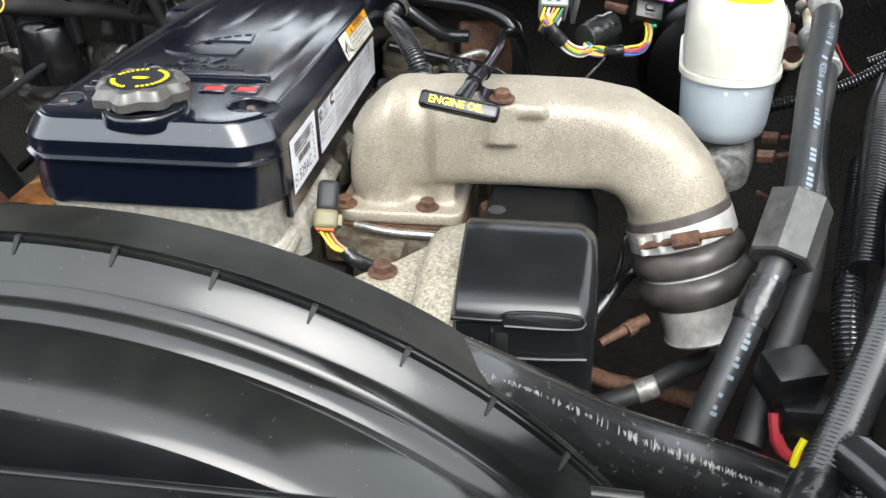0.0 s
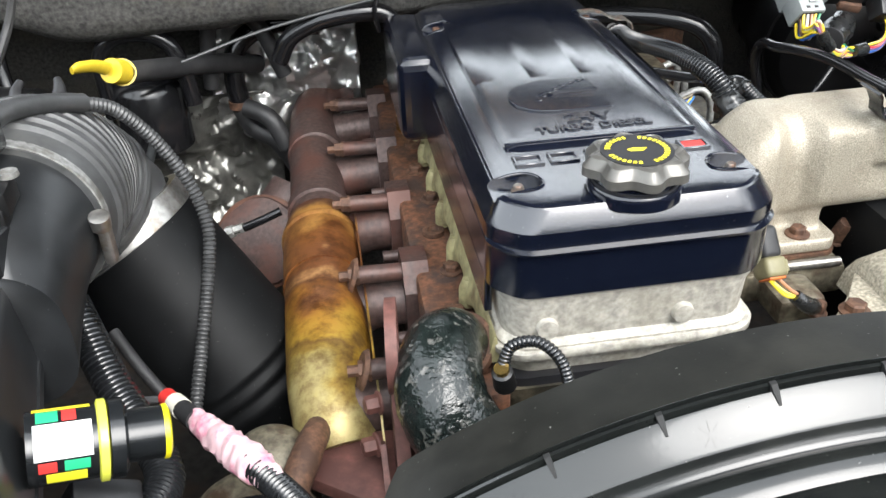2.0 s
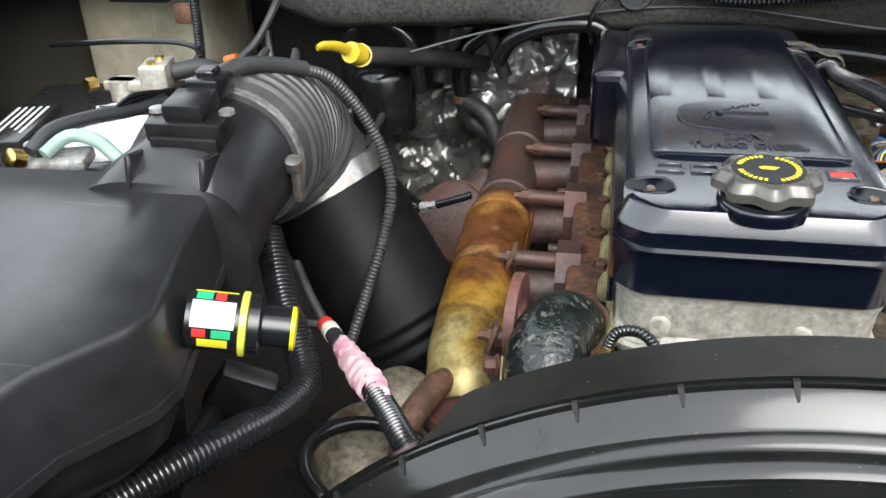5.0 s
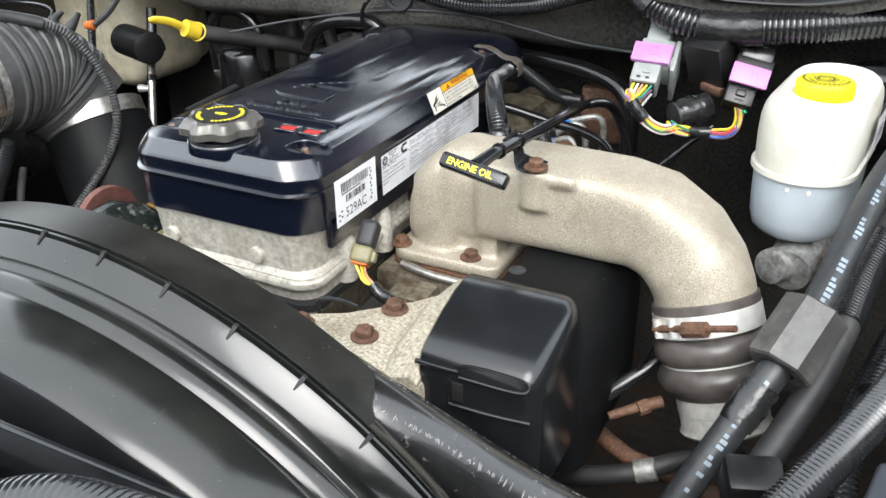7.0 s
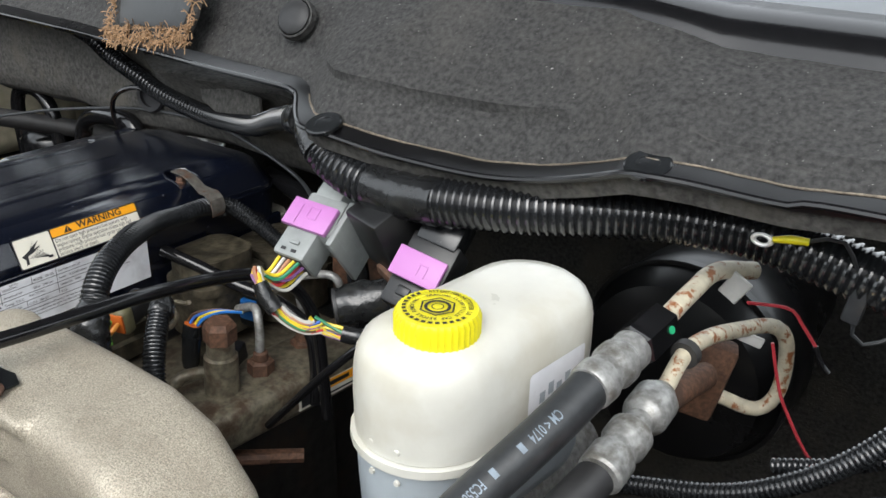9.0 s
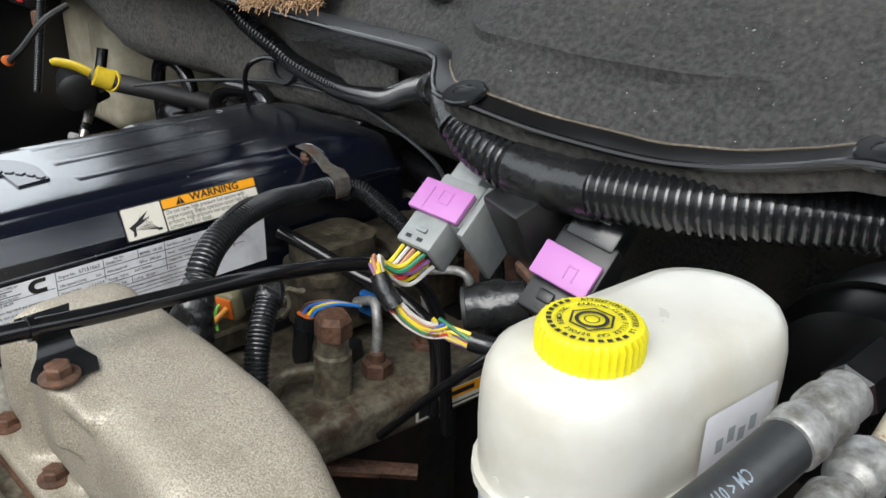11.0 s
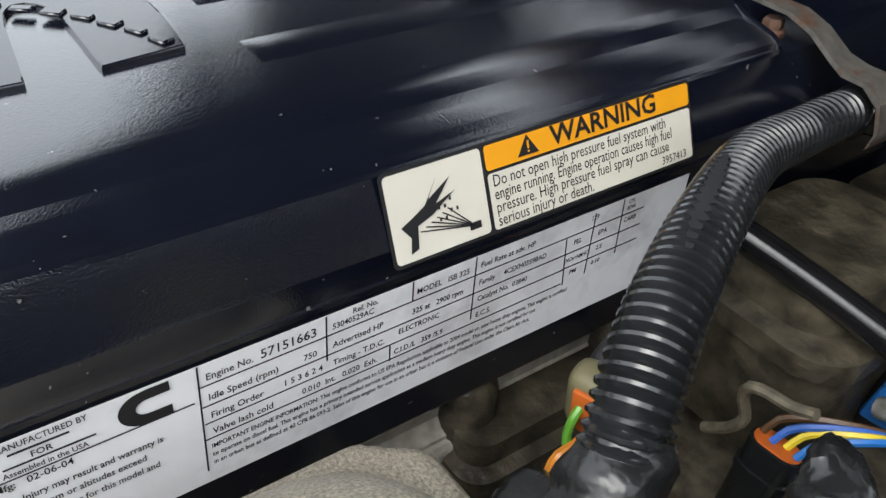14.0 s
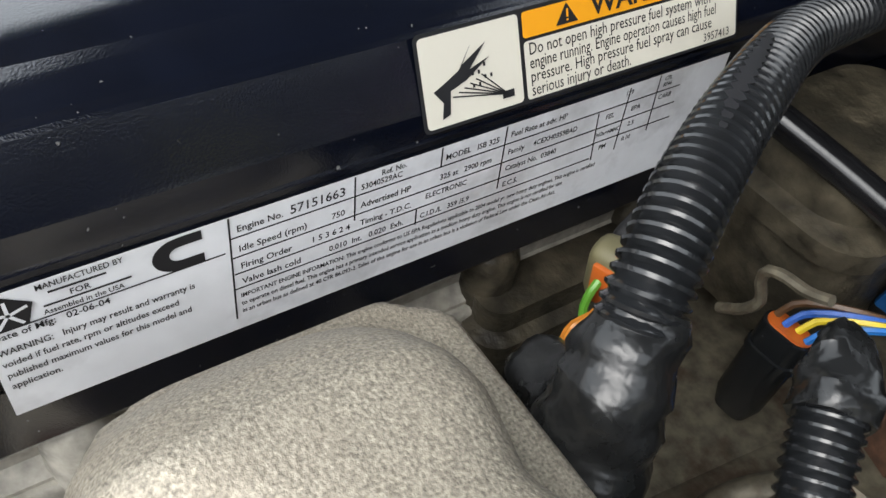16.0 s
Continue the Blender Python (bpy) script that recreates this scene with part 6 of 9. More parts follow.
part("wire", Geo().tube([SM @ Vector((0.004, -0.006, 0.001)), SM @ Vector((0.002, -0.016, -0.003)), SM @ Vector((-0.003, -0.024, -0.010)), (0.174, 0.962, 0.985), (0.186, 0.955, 0.985)], 0.0026, 8, 0.004), WIRE_O, sc, "orange wire")
part("wire", Geo().tube([SM @ Vector((-0.004, -0.006, 0.003)), SM @ Vector((-0.0045, -0.011, -0.001)), SM @ Vector((-0.0040, -0.014, -0.009)), SM @ Vector((0.002, -0.020, -0.016))], 0.0018, 8, 0.004), WIRE_L, sc, "bright green wire")
c = thing("harness_plug", "black round plug with orange face and coloured wires", "connector", (0.205, 1.05, 0.95))
PM = plane_at((0.2002, 1.057, 0.985), (0.98, 0.14, -0.06), (-0.16, 0.97, -0.14))


def oval(w, h, z, n=8):
    """A flat-sided oval outline on the plug's own axes."""
    r = h / 2
    w, r = w * 0.85, r * 0.85
    return [PM @ Vector((sx * (w / 2 - r) + r * math.cos(radians(a0 + 180 * k / n)), r * math.sin(radians(a0 + 180 * k / n)), z)) for sx, a0 in ((1, -90), (-1, 90)) for k in range(n + 1)]


part("shell", Geo().rings([oval(0.018, 0.012, -0.050), oval(0.024, 0.016, -0.042), oval(0.0255, 0.0165, -0.016), oval(0.0275, 0.0185, -0.0155), oval(0.0275, 0.0185, -0.012), oval(0.0255, 0.0165, -0.0115), oval(0.0260, 0.0165, 0.0), oval(0.0235, 0.0145, 0.0004)]), SATIN, c)
part("seal", Geo().rings([oval(0.0232, 0.0135, 0.0), oval(0.0226, 0.0130, 0.0012)]), ORANGE, c, "orange seal face")
for k, cc in enumerate((WIRE_N, WIRE_B, WIRE_Y, BLUECONN)):
    q = PM @ Vector((-0.0075 + 0.005 * k, 0.001 * (-1) ** k, 0.001))
    part("wire", Geo().tube([q, q + Vector((0.004, 0.006, 0.008)), (0.216 + 0.003 * k, 1.076, 1.000), (0.235, 1.095, 0.995)], 0.0016, 6, 0.004), cc, c)
tp = thing("vent_tube", "thin bent tarnished steel tube beside the loom", "tube", (0.19, 1.048, 0.95))
part("tube_wall", Geo().tube([(0.1743, 1.048, 0.9767), (0.1834, 1.048, 0.9851), (0.1884, 1.048, 0.9952), (0.1846, 1.048, 1.0041), (0.186, 1.048, 1.0098), (0.1927, 1.048, 1.0129), (0.2028, 1.048, 1.0144), (0.2113, 1.048, 1.0185)], 0.0024, 8, 0.004), RAIL, tp)

p = thing("vapour_pipe", "gloss black pipe crossing behind the fuel rail", "pipe", (0.25, 1.1, 1.0))
part("pipe_wall", Geo().tube([(0.142, 1.072, 1.048), (0.178, 1.086, 1.036), (0.22, 1.10, 1.022), (0.262, 1.118, 1.008), (0.295, 1.128, 0.985), (0.308, 1.125, 0.95), (0.31, 1.12, 0.90)], 0.0068, 12), BLACKPIPE, p)
p = thing("coolant_pipe", "gloss black coolant pipe leaving the rear of the cover", "pipe", (0.2, 1.25, 1.05))
part("pipe_wall", Geo().tube([(0.07, 1.295, 1.055), (0.12, 1.275, 1.06), (0.19, 1.25, 1.062), (0.245, 1.225, 1.060), (0.285, 1.208, 1.048), (0.305, 1.198, 1.018), (0.308, 1.195, 0.96)], 0.0125, 14), BLACKPIPE, p)
g = thing("accessory_casting", "oily grey castings of the rear cylinder head", "casting", (0.18, 1.2, 0.95))
part("rocker_block", Geo().rings([outline(-0.128, 0.200, 1.075, 1.165, z, 0.022) for z in (0.95, 1.002)] + [outline(-0.128, 0.204, 1.072, 1.168, z, 0.022) for z in (1.004, 1.014)] + [outline(-0.128, 0.194, 1.08, 1.16, z, 0.022) for z in (1.017, 1.038)]), OLIVE, g)
part("lower_block", Geo().rings([outline(-0.128, 0.214, 1.165, 1.26, z, 0.026) for z in (0.94, 0.985)] + [outline(-0.128, 0.206, 1.17, 1.255, z, 0.026) for z in (0.99, 1.022)]), OLIVE, g)
part("side_block", Geo().rings([outline(-0.112, 0.140, 0.96, 1.06, z, 0.012) for z in (0.94, 0.958)] + [outline(-0.112, 0.134, 0.965, 1.055, z, 0.010) for z in (0.960, 0.972)]), OLIVE, g)
g = thing("fitted_bracket", "rusty brown bracket behind the fuel rail", "bracket", (0.24, 1.28, 0.95))
part("plate", Geo().box((0.25, 1.27, 0.985), (0.08, 0.02, 0.09), 0.006, 2, pose(0, 0, 0, 0, 0, 15)), RUST, g)


# ---- connectors and harness in front of the cowl ----
def bundle(name, parent, pts, n, spread, colours, r=0.0017, seed=0):
    """n wires lying loosely together along a path, with a slight twist."""
    rr = random.Random(seed)
    for k in range(n):
        a = 2 * math.pi * k / n + rr.uniform(-0.3, 0.3)
        d = spread * (0.35 if k % 3 == 0 else 1.0)
        line_ = []
        for i, q in enumerate(pts):
            t = a + 0.55 * i
            line_.append(Vector(q) + Vector((d * math.cos(t) * 0.7, d * math.cos(t) * 0.5, d * math.sin(t))) + Vector((rr.uniform(-0.0006, 0.0006), 0, rr.uniform(-0.0006, 0.0006))))
        part(name, Geo().tube(line_, r, 6, 0.005), colours[k % len(colours)], parent)


gc = thing("harness_connector", "grey wiring connector with violet lock and coloured wires", "connector", (0.362, 1.09, 1.08))
GM = plane_at((0.357, 1.081, 1.137), (0.99, 0.09, -0.06), (-0.04, 0.78, 0.62))
WIRES = (WIRE_Y, WIRE_W, WIRE_T, WIRE_Y, WIRE_G, WIRE_N, WIRE_Y, WIRE_W, WIRE_R, WIRE_V, WIRE_Y, WIRE_B, WIRE_T)


def blocks(m, rows, bevel=0.002):
    g = Geo()
    r = m.to_3x3().to_4x4()
    for c, s in rows:
        g.box(m @ Vector(c), s, bevel, 2, r)
    return g


part("front_shell", blocks(GM, [((-0.003, -0.026, -0.017), (0.034, 0.030, 0.034))], 0.003), GREYCONN, gc)
part("shell", blocks(GM, [((0.003, 0.006, -0.022), (0.042, 0.040, 0.042))], 0.003), GREYCONN, gc)
part("upper_shell", blocks(GM, [((0.001, 0.046, -0.014), (0.029, 0.048, 0.026)), ((0.001, 0.050, 0.0005), (0.012, 0.006, 0.004))], 0.003), GREYCONN, gc)
part("side_rail", blocks(GM, [((0.0275, 0.004, -0.034), (0.006, 0.046, 0.066)), ((0.0265, -0.004, -0.030), (0.009, 0.012, 0.056))], 0.0015), GREYCONN, gc)
part("violet_lock", blocks(GM, [((-0.001, 0.0, 0.0025), (0.048, 0.028, 0.006))], 0.0015), PINK, gc, "violet lock slide")
part("lock_pattern", blocks(GM, [((-0.012, -0.002, 0.0057), (0.0015, 0.020, 0.0012)), ((-0.003, 0.003, 0.0057), (0.0015, 0.012, 0.0012)), ((0.002, 0.008, 0.0057), (0.010, 0.0015, 0.0012)), ((0.007, 0.002, 0.0057), (0.0015, 0.012, 0.0012)), ((0.002, -0.003, 0.0057), (0.010, 0.0015, 0.0012))], 0.0004), PINK, gc)
part("key_bar", blocks(GM, [((-0.002, -0.027, 0.001), (0.010, 0.004, 0.003))], 0.001), GREYCONN, gc)
part("slot_pair", blocks(GM, [((-0.010, -0.035, 0.0002), (0.005, 0.003, 0.001)), ((0.001, -0.035, 0.0002), (0.005, 0.003, 0.001))], 0.0002), BLACKINK, gc)
part("wire_face", blocks(GM, [((-0.003, -0.0405, -0.017), (0.028, 0.002, 0.028))], 0.001), BLACKINK, gc)
for k in range(15):
    a = GM @ Vector((-0.014 + 0.022 * (k % 5) / 4, -0.041, -0.007 - 0.018 * (k // 5) / 2))
    b = Vector((0.352 + 0.003 * math.cos(k), 1.020 + 0.002 * math.sin(k * 2), 1.092 + 0.004 * math.sin(k)))
    c = GM @ Vector((-0.018 + 0.014 * (k % 5) / 4, -0.058 - 0.003 * (k % 3), -0.010 - 0.016 * (k // 5) / 2))
    part("wire", Geo().tube([a, c, b + Vector((-0.006, 0.002, 0.012 - 0.004 * (k // 5))), b], 0.0017, 6, 0.004), WIRES[k % 13], gc)
hw = thing("wire_harness", "bundle of coloured wires with black tape wraps", "wire bundle", (0.40, 1.04, 1.05))
part("tape_wrap", Geo().tube([(0.351, 1.020, 1.095), (0.358, 1.020, 1.084), (0.368, 1.022, 1.072)], [0.0068, 0.0080, 0.0078], 14, 0.004, wob=0.1), TAPE, hw, "black tape wrap")
bundle("wire", hw, [(0.366, 1.022, 1.075), (0.376, 1.027, 1.064), (0.390, 1.034, 1.058), (0.400, 1.040, 1.060)], 12, 0.0058, WIRES, seed=3)
bundle("wire", hw, [(0.396, 1.038, 1.064), (0.404, 1.044, 1.058), (0.414, 1.050, 1.054), (0.424, 1.054, 1.053)], 12, 0.0056, WIRES[2:] + WIRES[:2], seed=4)
part("tape_wrap", Geo().tube([(0.418, 1.051, 1.055), (0.430, 1.057, 1.053), (0.441, 1.061, 1.053)], [0.0080, 0.0078, 0.0080], 14, 0.004, wob=0.08), TAPE, hw, "black tape wrap")
bundle("wire", hw, [(0.440, 1.061, 1.053), (0.452, 1.064, 1.052), (0.464, 1.066, 1.055), (0.471, 1.068, 1.064), (0.472, 1.071, 1.080), (0.468, 1.074, 1.090)], 12, 0.0052, WIRES[4:] + WIRES[:4], seed=5)
part("thin_cable", Geo().tube([(0.305, 1.058, 0.905), (0.347, 1.063, 0.954), (0.386, 1.067, 0.998), (0.417, 1.081, 1.031), (0.44, 1.10, 1.05)], 0.0042, 10), BLACKPIPE, hw, "thin black cable")

bc = thing("harness_connector", "black wiring connector with violet lock and coloured wires", "connector", (0.49, 1.09, 1.07))
KM = plane_at((0.476, 1.082, 1.1225), (0.96, 0.14, -0.21), (0.14, 0.66, 0.72)) @ Matrix.Scale(0.86, 4)
part("shell", blocks(KM, [((0.002, 0.012, -0.024), (0.052, 0.046, 0.042))], 0.003), PLASTIC, bc)
part("front_shell", blocks(KM, [((-0.004, -0.026, -0.018), (0.040, 0.032, 0.030)), ((-0.004, -0.026, -0.001), (0.014, 0.010, 0.004))], 0.003), PLASTIC, bc)
part("upper_shell", blocks(KM, [((0.002, 0.046, -0.018), (0.044, 0.036, 0.034)), ((0.002, 0.05, 0.001), (0.020, 0.006, 0.003))], 0.003), SATIN, bc)
part("violet_lock", blocks(KM, [((0.0, 0.0, 0.003), (0.052, 0.030, 0.006))], 0.0015), PINK, bc, "violet lock slide")
part("lock_pattern", blocks(KM, [((0.002, -0.002, 0.0063), (0.0015, 0.012, 0.001)), ((0.010, -0.002, 0.0063), (0.0015, 0.012, 0.001)), ((0.006, 0.004, 0.0063), (0.010, 0.0015, 0.001))], 0.0004), PINK, bc)
part("key_bar", blocks(KM, [((-0.004, -0.036, -0.0026), (0.012, 0.003, 0.0012))], 0.0004), BLACKINK, bc)
part("green_seal", Geo().lathe([(0, 0.0028), (0.003, 0.0028)], KM @ Vector((0.010, -0.043, -0.018)), KM.to_3x3() @ Vector((0, -1, 0)), 10), GREENINK, bc)

rl = thing("relay_box", "black relay box with rust-edged steel bracket", "relay", (0.43, 1.11, 1.09))
part("case", Geo().box((0.425, 1.108, 1.135), (0.050, 0.045, 0.060), 0.004, 2, pose(0, 0, 0, 26, 0, -18)), PLASTIC, rl)
part("bracket", Geo().box((0.432, 1.100, 1.098), (0.03, 0.014, 0.012), 0.003, 2, pose(0, 0, 0, 20, 10, -18)), RUST, rl, "rusty steel bracket")
part("top_clip", Geo().box((0.430, 1.125, 1.168), (0.04, 0.02, 0.012), 0.003), PLASTIC, rl)
cn = thing("taped_plug", "round plug wound in black tape", "connector", (0.41, 1.085, 1.055))
part("plug", Geo().tube([(0.395, 1.068, 1.066), (0.412, 1.085, 1.070), (0.43, 1.10, 1.075)], [0.017, 0.019, 0.017], 20, 0.005, wob=0.16), TAPE, cn)
part("end_cap", Geo().lathe([(0, 0.0172), (0.003, 0.0168), (0.004, 0.012)], (0.396, 1.069, 1.0662), (-0.7, -0.68, -0.15), 20), RUBBER, cn)

# ---- looms along the firewall and cowl ----
w = thing("wiring_loom", "thick black corrugated loom hanging below the cowl edge", "wiring loom", (0.6, 1.13, 1.17))
part("conduit_start", Geo().tube([(0.318, 1.122, 1.207), (0.336, 1.112, 1.196), (0.354, 1.108, 1.186), (0.381, 1.104, 1.178), (0.412, 1.106, 1.172)], [0.014, 0.0170, 0.0185, 0.0195, 0.0198], 22, rib=0.0068, depth=0.0026), LOOM, w)
part("tape_wrap", Geo().tube([(0.408, 1.106, 1.173), (0.44, 1.104, 1.172), (0.482, 1.104, 1.176)], 0.0205, 20, 0.006, wob=0.07), TAPE, w, "black tape wrap")
part("conduit", Geo().tube([(0.478, 1.104, 1.176), (0.537, 1.115, 1.181), (0.585, 1.130, 1.186), (0.634, 1.150, 1.190), (0.677, 1.160, 1.192), (0.716, 1.165, 1.192), (0.746, 1.166, 1.188), (0.775, 1.167, 1.183), (0.84, 1.168, 1.170)], 0.0200, 24, rib=0.0066, depth=0.0024), LOOM, w)
part("start_wrap", Geo().tube([(0.314, 1.124, 1.210), (0.328, 1.116, 1.201), (0.345, 1.110, 1.190)], [0.0145, 0.0172, 0.0190], 18, 0.005, wob=0.06), TAPE, w, "black tape wrap")
part("taped_end", Geo().tube([(0.835, 1.168, 1.171), (0.878, 1.168, 1.163), (1.02, 1.165, 1.135)], 0.0225, 20, 0.008, wob=0.06), TAPE, w)
w = thing("wiring_loom", "black corrugated loom sagging along the firewall insulation", "wiring loom", (0.1, 1.22, 1.12))
part("conduit", Geo().tube([(-0.85, 1.225, 1.215), (-0.5, 1.225, 1.222), (-0.30, 1.228, 1.228), (-0.205, 1.232, 1.212), (-0.160, 1.236, 1.188), (-0.110, 1.237, 1.170), (-0.060, 1.238, 1.152), (0.017, 1.236, 1.141), (0.089, 1.222, 1.146), (0.16, 1.196, 1.160), (0.235, 1.160, 1.188), (0.292, 1.132, 1.206), (0.320, 1.120, 1.208)], 0.0122, 18, rib=0.0062, depth=0.0030), LOOM, w)
part("collar", Geo().lathe([(0, 0.014), (0.02, 0.016), (0.03, 0.015)], (0.285, 1.135, 1.203), (0.75, -0.4, 0.2), 18), TAPE, w)
c = thing("bonnet_cable", "thin grey cable stretched across the firewall", "cable", (0.2, 1.2, 1.11))
part("cable_sheath", Geo().tube([(-0.42, 1.20, 1.065), (-0.30, 1.235, 1.09), (-0.12, 1.252, 1.118), (0.02, 1.252, 1.122), (0.12, 1.235, 1.115), (0.22, 1.20, 1.110), (0.335, 1.112, 1.128)], 0.0022, 8), HOSE, c)
c = thing("ground_lead", "black lead looping out of a hole in the insulation", "cable", (-0.13, 1.235, 1.10))
part("lead", Geo().tube([(-0.08, 1.240, 1.150), (-0.115, 1.232, 1.152), (-0.150, 1.228, 1.135), (-0.165, 1.232, 1.105), (-0.16, 1.245, 1.07)], 0.0034, 8), BLACKPIPE, c)
c = thing("ring_terminal", "bare ring terminal with yellow sleeve hanging from the cowl edge", "terminal", (0.75, 1.06, 1.23))
part("ring", Geo().rings([[Vector((0.728 + (0.0060 + 0.0019 * math.cos(b)) * math.cos(a), 1.133 + 0.0018 * math.sin(b), 1.2010 + (0.0036 + 0.0014 * math.cos(b)) * math.sin(a))) for b in np.linspace(0, 2 * math.pi, 8, endpoint=False)] for a in np.linspace(0, 2 * math.pi, 25)], True, False), BRIGHT, c)
part("sleeve", Geo().tube([(0.735, 1.133, 1.2030), (0.746, 1.134, 1.2055), (0.757, 1.136, 1.2060)], [0.0020, 0.0032, 0.0026], 10, 0.003), YELLOW, c, "yellow crimp sleeve")
c = thing("inline_fuse_holder", "grey inline fuse holder hanging on thin leads", "fuse holder", (0.80, 1.10, 1.12))
part("holder", Geo().box((0.791, 1.155, 1.166), (0.012, 0.010, 0.032), 0.002, 2, pose(0, 0, 0, 0, 8, 0)), HOSE, c)
part("lid", Geo().box((0.803, 1.155, 1.173), (0.012, 0.008, 0.014), 0.002, 2, pose(0, 0, 0, 0, 8, 0)), HOSE, c)
part("lead", Geo().tube([(0.756, 1.136, 1.206), (0.776, 1.142, 1.210), (0.790, 1.155, 1.182)], 0.0014, 6), HOSE, c)
part("lead", Geo().tube([(0.791, 1.155, 1.152), (0.793, 1.157, 1.138), (0.802, 1.163, 1.132), (0.812, 1.168, 1.138)], 0.0014, 6), HOSE, c)
c = thing("red_lead", "thin red lead hanging behind the air conditioning pipe", "wire", (0.75, 1.22, 1.0))
part("lead", Geo().tube([(0.704, 1.22, 1.11), (0.736, 1.22, 1.115), (0.748, 1.22, 1.105), (0.761, 1.22, 1.09)], 0.0015, 6, 0.006), REDCABLE, c)
part("splice", Geo().tube([(0.761, 1.22, 1.09), (0.767, 1.22, 1.078), (0.775, 1.22, 1.07)], 0.0022, 8, 0.006), BLACKPIPE, c)
part("lower_lead", Geo().tube([(0.725, 1.24, 1.071), (0.733, 1.24, 1.044), (0.744, 1.24, 1.017), (0.774, 1.24, 0.974), (0.797, 1.24, 0.97)], 0.0015, 6, 0.006), REDCABLE, c)

# ---- brake fluid reservoir and master cylinder ----
res = thing("brake_fluid_reservoir", "milky white brake fluid reservoir half full under a yellow cap", "fluid reservoir", (0.575, 1.04, 1.0))
A, B = Vector((0.5600, 0.988)), Vector((0.5715, 1.092))
d = (B - A).normalized()
nrm = Vector((d.y, -d.x))


def capsule(z, r, n=14):
    pts = []
    base = math.atan2(nrm.y, nrm.x)
    for c, a0 in ((A, base + math.pi), (B, base)):
        for k in range(n + 1):
            a = a0 + math.pi * k / n
            pts.append(Vector((c.x + r * math.cos(a), c.y + r * math.sin(a), z)))
    return pts


upper = [(1.062, 0.0535), (1.092, 0.0545), (1.112, 0.0540), (1.123, 0.0520), (1.131, 0.0480), (1.1365, 0.041), (1.1392, 0.030), (1.1400, 0.018)]
part("upper_shell", Geo().rings([capsule(z, r) for z, r in upper]), MILK, res, sharp=60)
part("seam_ring", Geo().rings([capsule(z, r) for z, r in ((1.0535, 0.0530), (1.054, 0.0570), (1.0605, 0.0570), (1.061, 0.0530))]), MILK, res)
low = [(0.978, 0.034), (0.980, 0.040), (0.986, 0.0465), (0.998, 0.0500), (1.020, 0.0515), (1.054, 0.0528)]
part("lower_shell", Geo().rings([capsule(z, r) for z, r in low]), MILKLOW, res, "translucent lower shell filled with fluid", sharp=60)
capb = Vector((0.5655, 0.987, 1.1330))
rc = part("cap", Geo().lathe([(0, 0.0265), (0.002, 0.0295), (0.019, 0.0295), (0.0225, 0.0275), (0.023, 0.020), (0.0222, 0.0195), (0.0222, 0.0)], capb, (0, 0, 1), 120, True, 40, 0.0005), YELLOW, res, "bright yellow screw cap")
ring_words("WARNING-CLEAN FILLER CAP BEFORE REMOVING.", 0.0042, BLACKINK, capb + Vector((0, 0, 0.0236)), 0.0158, 150, -185, rc, "print", 0.85)
ring_words("ATTENTION-NETTOYER LE", 0.0042, BLACKINK, capb + Vector((0, 0, 0.0236)), 0.0212, 140, 10, rc, "print", 0.9)
g = Geo()
for k in range(17):
    a0, a1 = radians(-2 - k * 12), radians(-2 - k * 12 - 7.5)
    g.add([capb + Vector((r * math.cos(a), r * math.sin(a), 0.0236)) for r, a in ((0.0215, a0), (0.0243, a0), (0.0243, a1), (0.0215, a1))], [(0, 1, 2, 3)])
for r0, r1, n in ((0.0118, 0.0132, 6), (0.0070, 0.0092, 24), (0.0036, 0.0044, 24)):
    for k in range(n):
        a0, a1 = 2 * math.pi * k / n, 2 * math.pi * (k + 1) / n
        g.add([capb + Vector((r * math.cos(a), r * math.sin(a), 0.0236)) for r, a in ((r0, a0), (r1, a0), (r1, a1), (r0, a1))], [(0, 1, 2, 3)])
part("cap_print", g, BLACKINK, rc, "black printed rings")
mt = plane_at(Vector((B.x - 0.0025, B.y - 0.070, 1.070)) + Vector((nrm.x, nrm.y, 0)) * 0.0552, (d.x, d.y, 0), (0, 0, 1))
tg = part("side_tag", sheet(Geo(), mt, 0, 0, 0.066, 0.040, 0, 0.003), PAPER, res, "grey printed tag")
g = Geo()
for k in range(4):
    sheet(g, mt, 0.012 + 0.010 * k, 0.012 + 0.003 * (k % 2), 0.0185 + 0.010 * k, 0.021 + 0.004 * (k % 2), 0.0006)
part("print_block", g, GREYINK, tg)
for dx, dz in ((-0.012, 1.070), (0.010, 1.070), (-0.012, 1.045), (0.010, 1.045)):
    part("level_stud", Geo().lathe([(0, 0.0026), (0.002, 0.002)], (A.x + dx + 0.002, A.y - 0.0530 + abs(dx) * 0.15, dz), (0, -1, 0), 10), MILK, res)

mc = thing("master_cylinder", "dull grey cast brake master cylinder under the reservoir", "master cylinder", (0.58, 1.05, 0.93))
part("cylinder", Geo().tube([(0.565, 0.945, 0.945), (0.575, 1.0, 0.952), (0.59, 1.16, 0.965)], [0.026, 0.030, 0.030], 22, 0.01), ZINC, mc)
part("port_boss", Geo().lathe([(0, 0.022), (0.03, 0.02), (0.032, 0.012)], (0.562, 0.965, 0.945), (-0.5, -0.8, 0.1), 20), ZINC, mc)
part("neck", Geo().lathe([(0, 0.02), (0.05, 0.02)], (0.568, 0.99, 0.955), (0, 0, 1), 18).lathe([(0, 0.02), (0.05, 0.02)], (0.578, 1.09, 0.955), (0, 0, 1), 18), ZINC, mc)
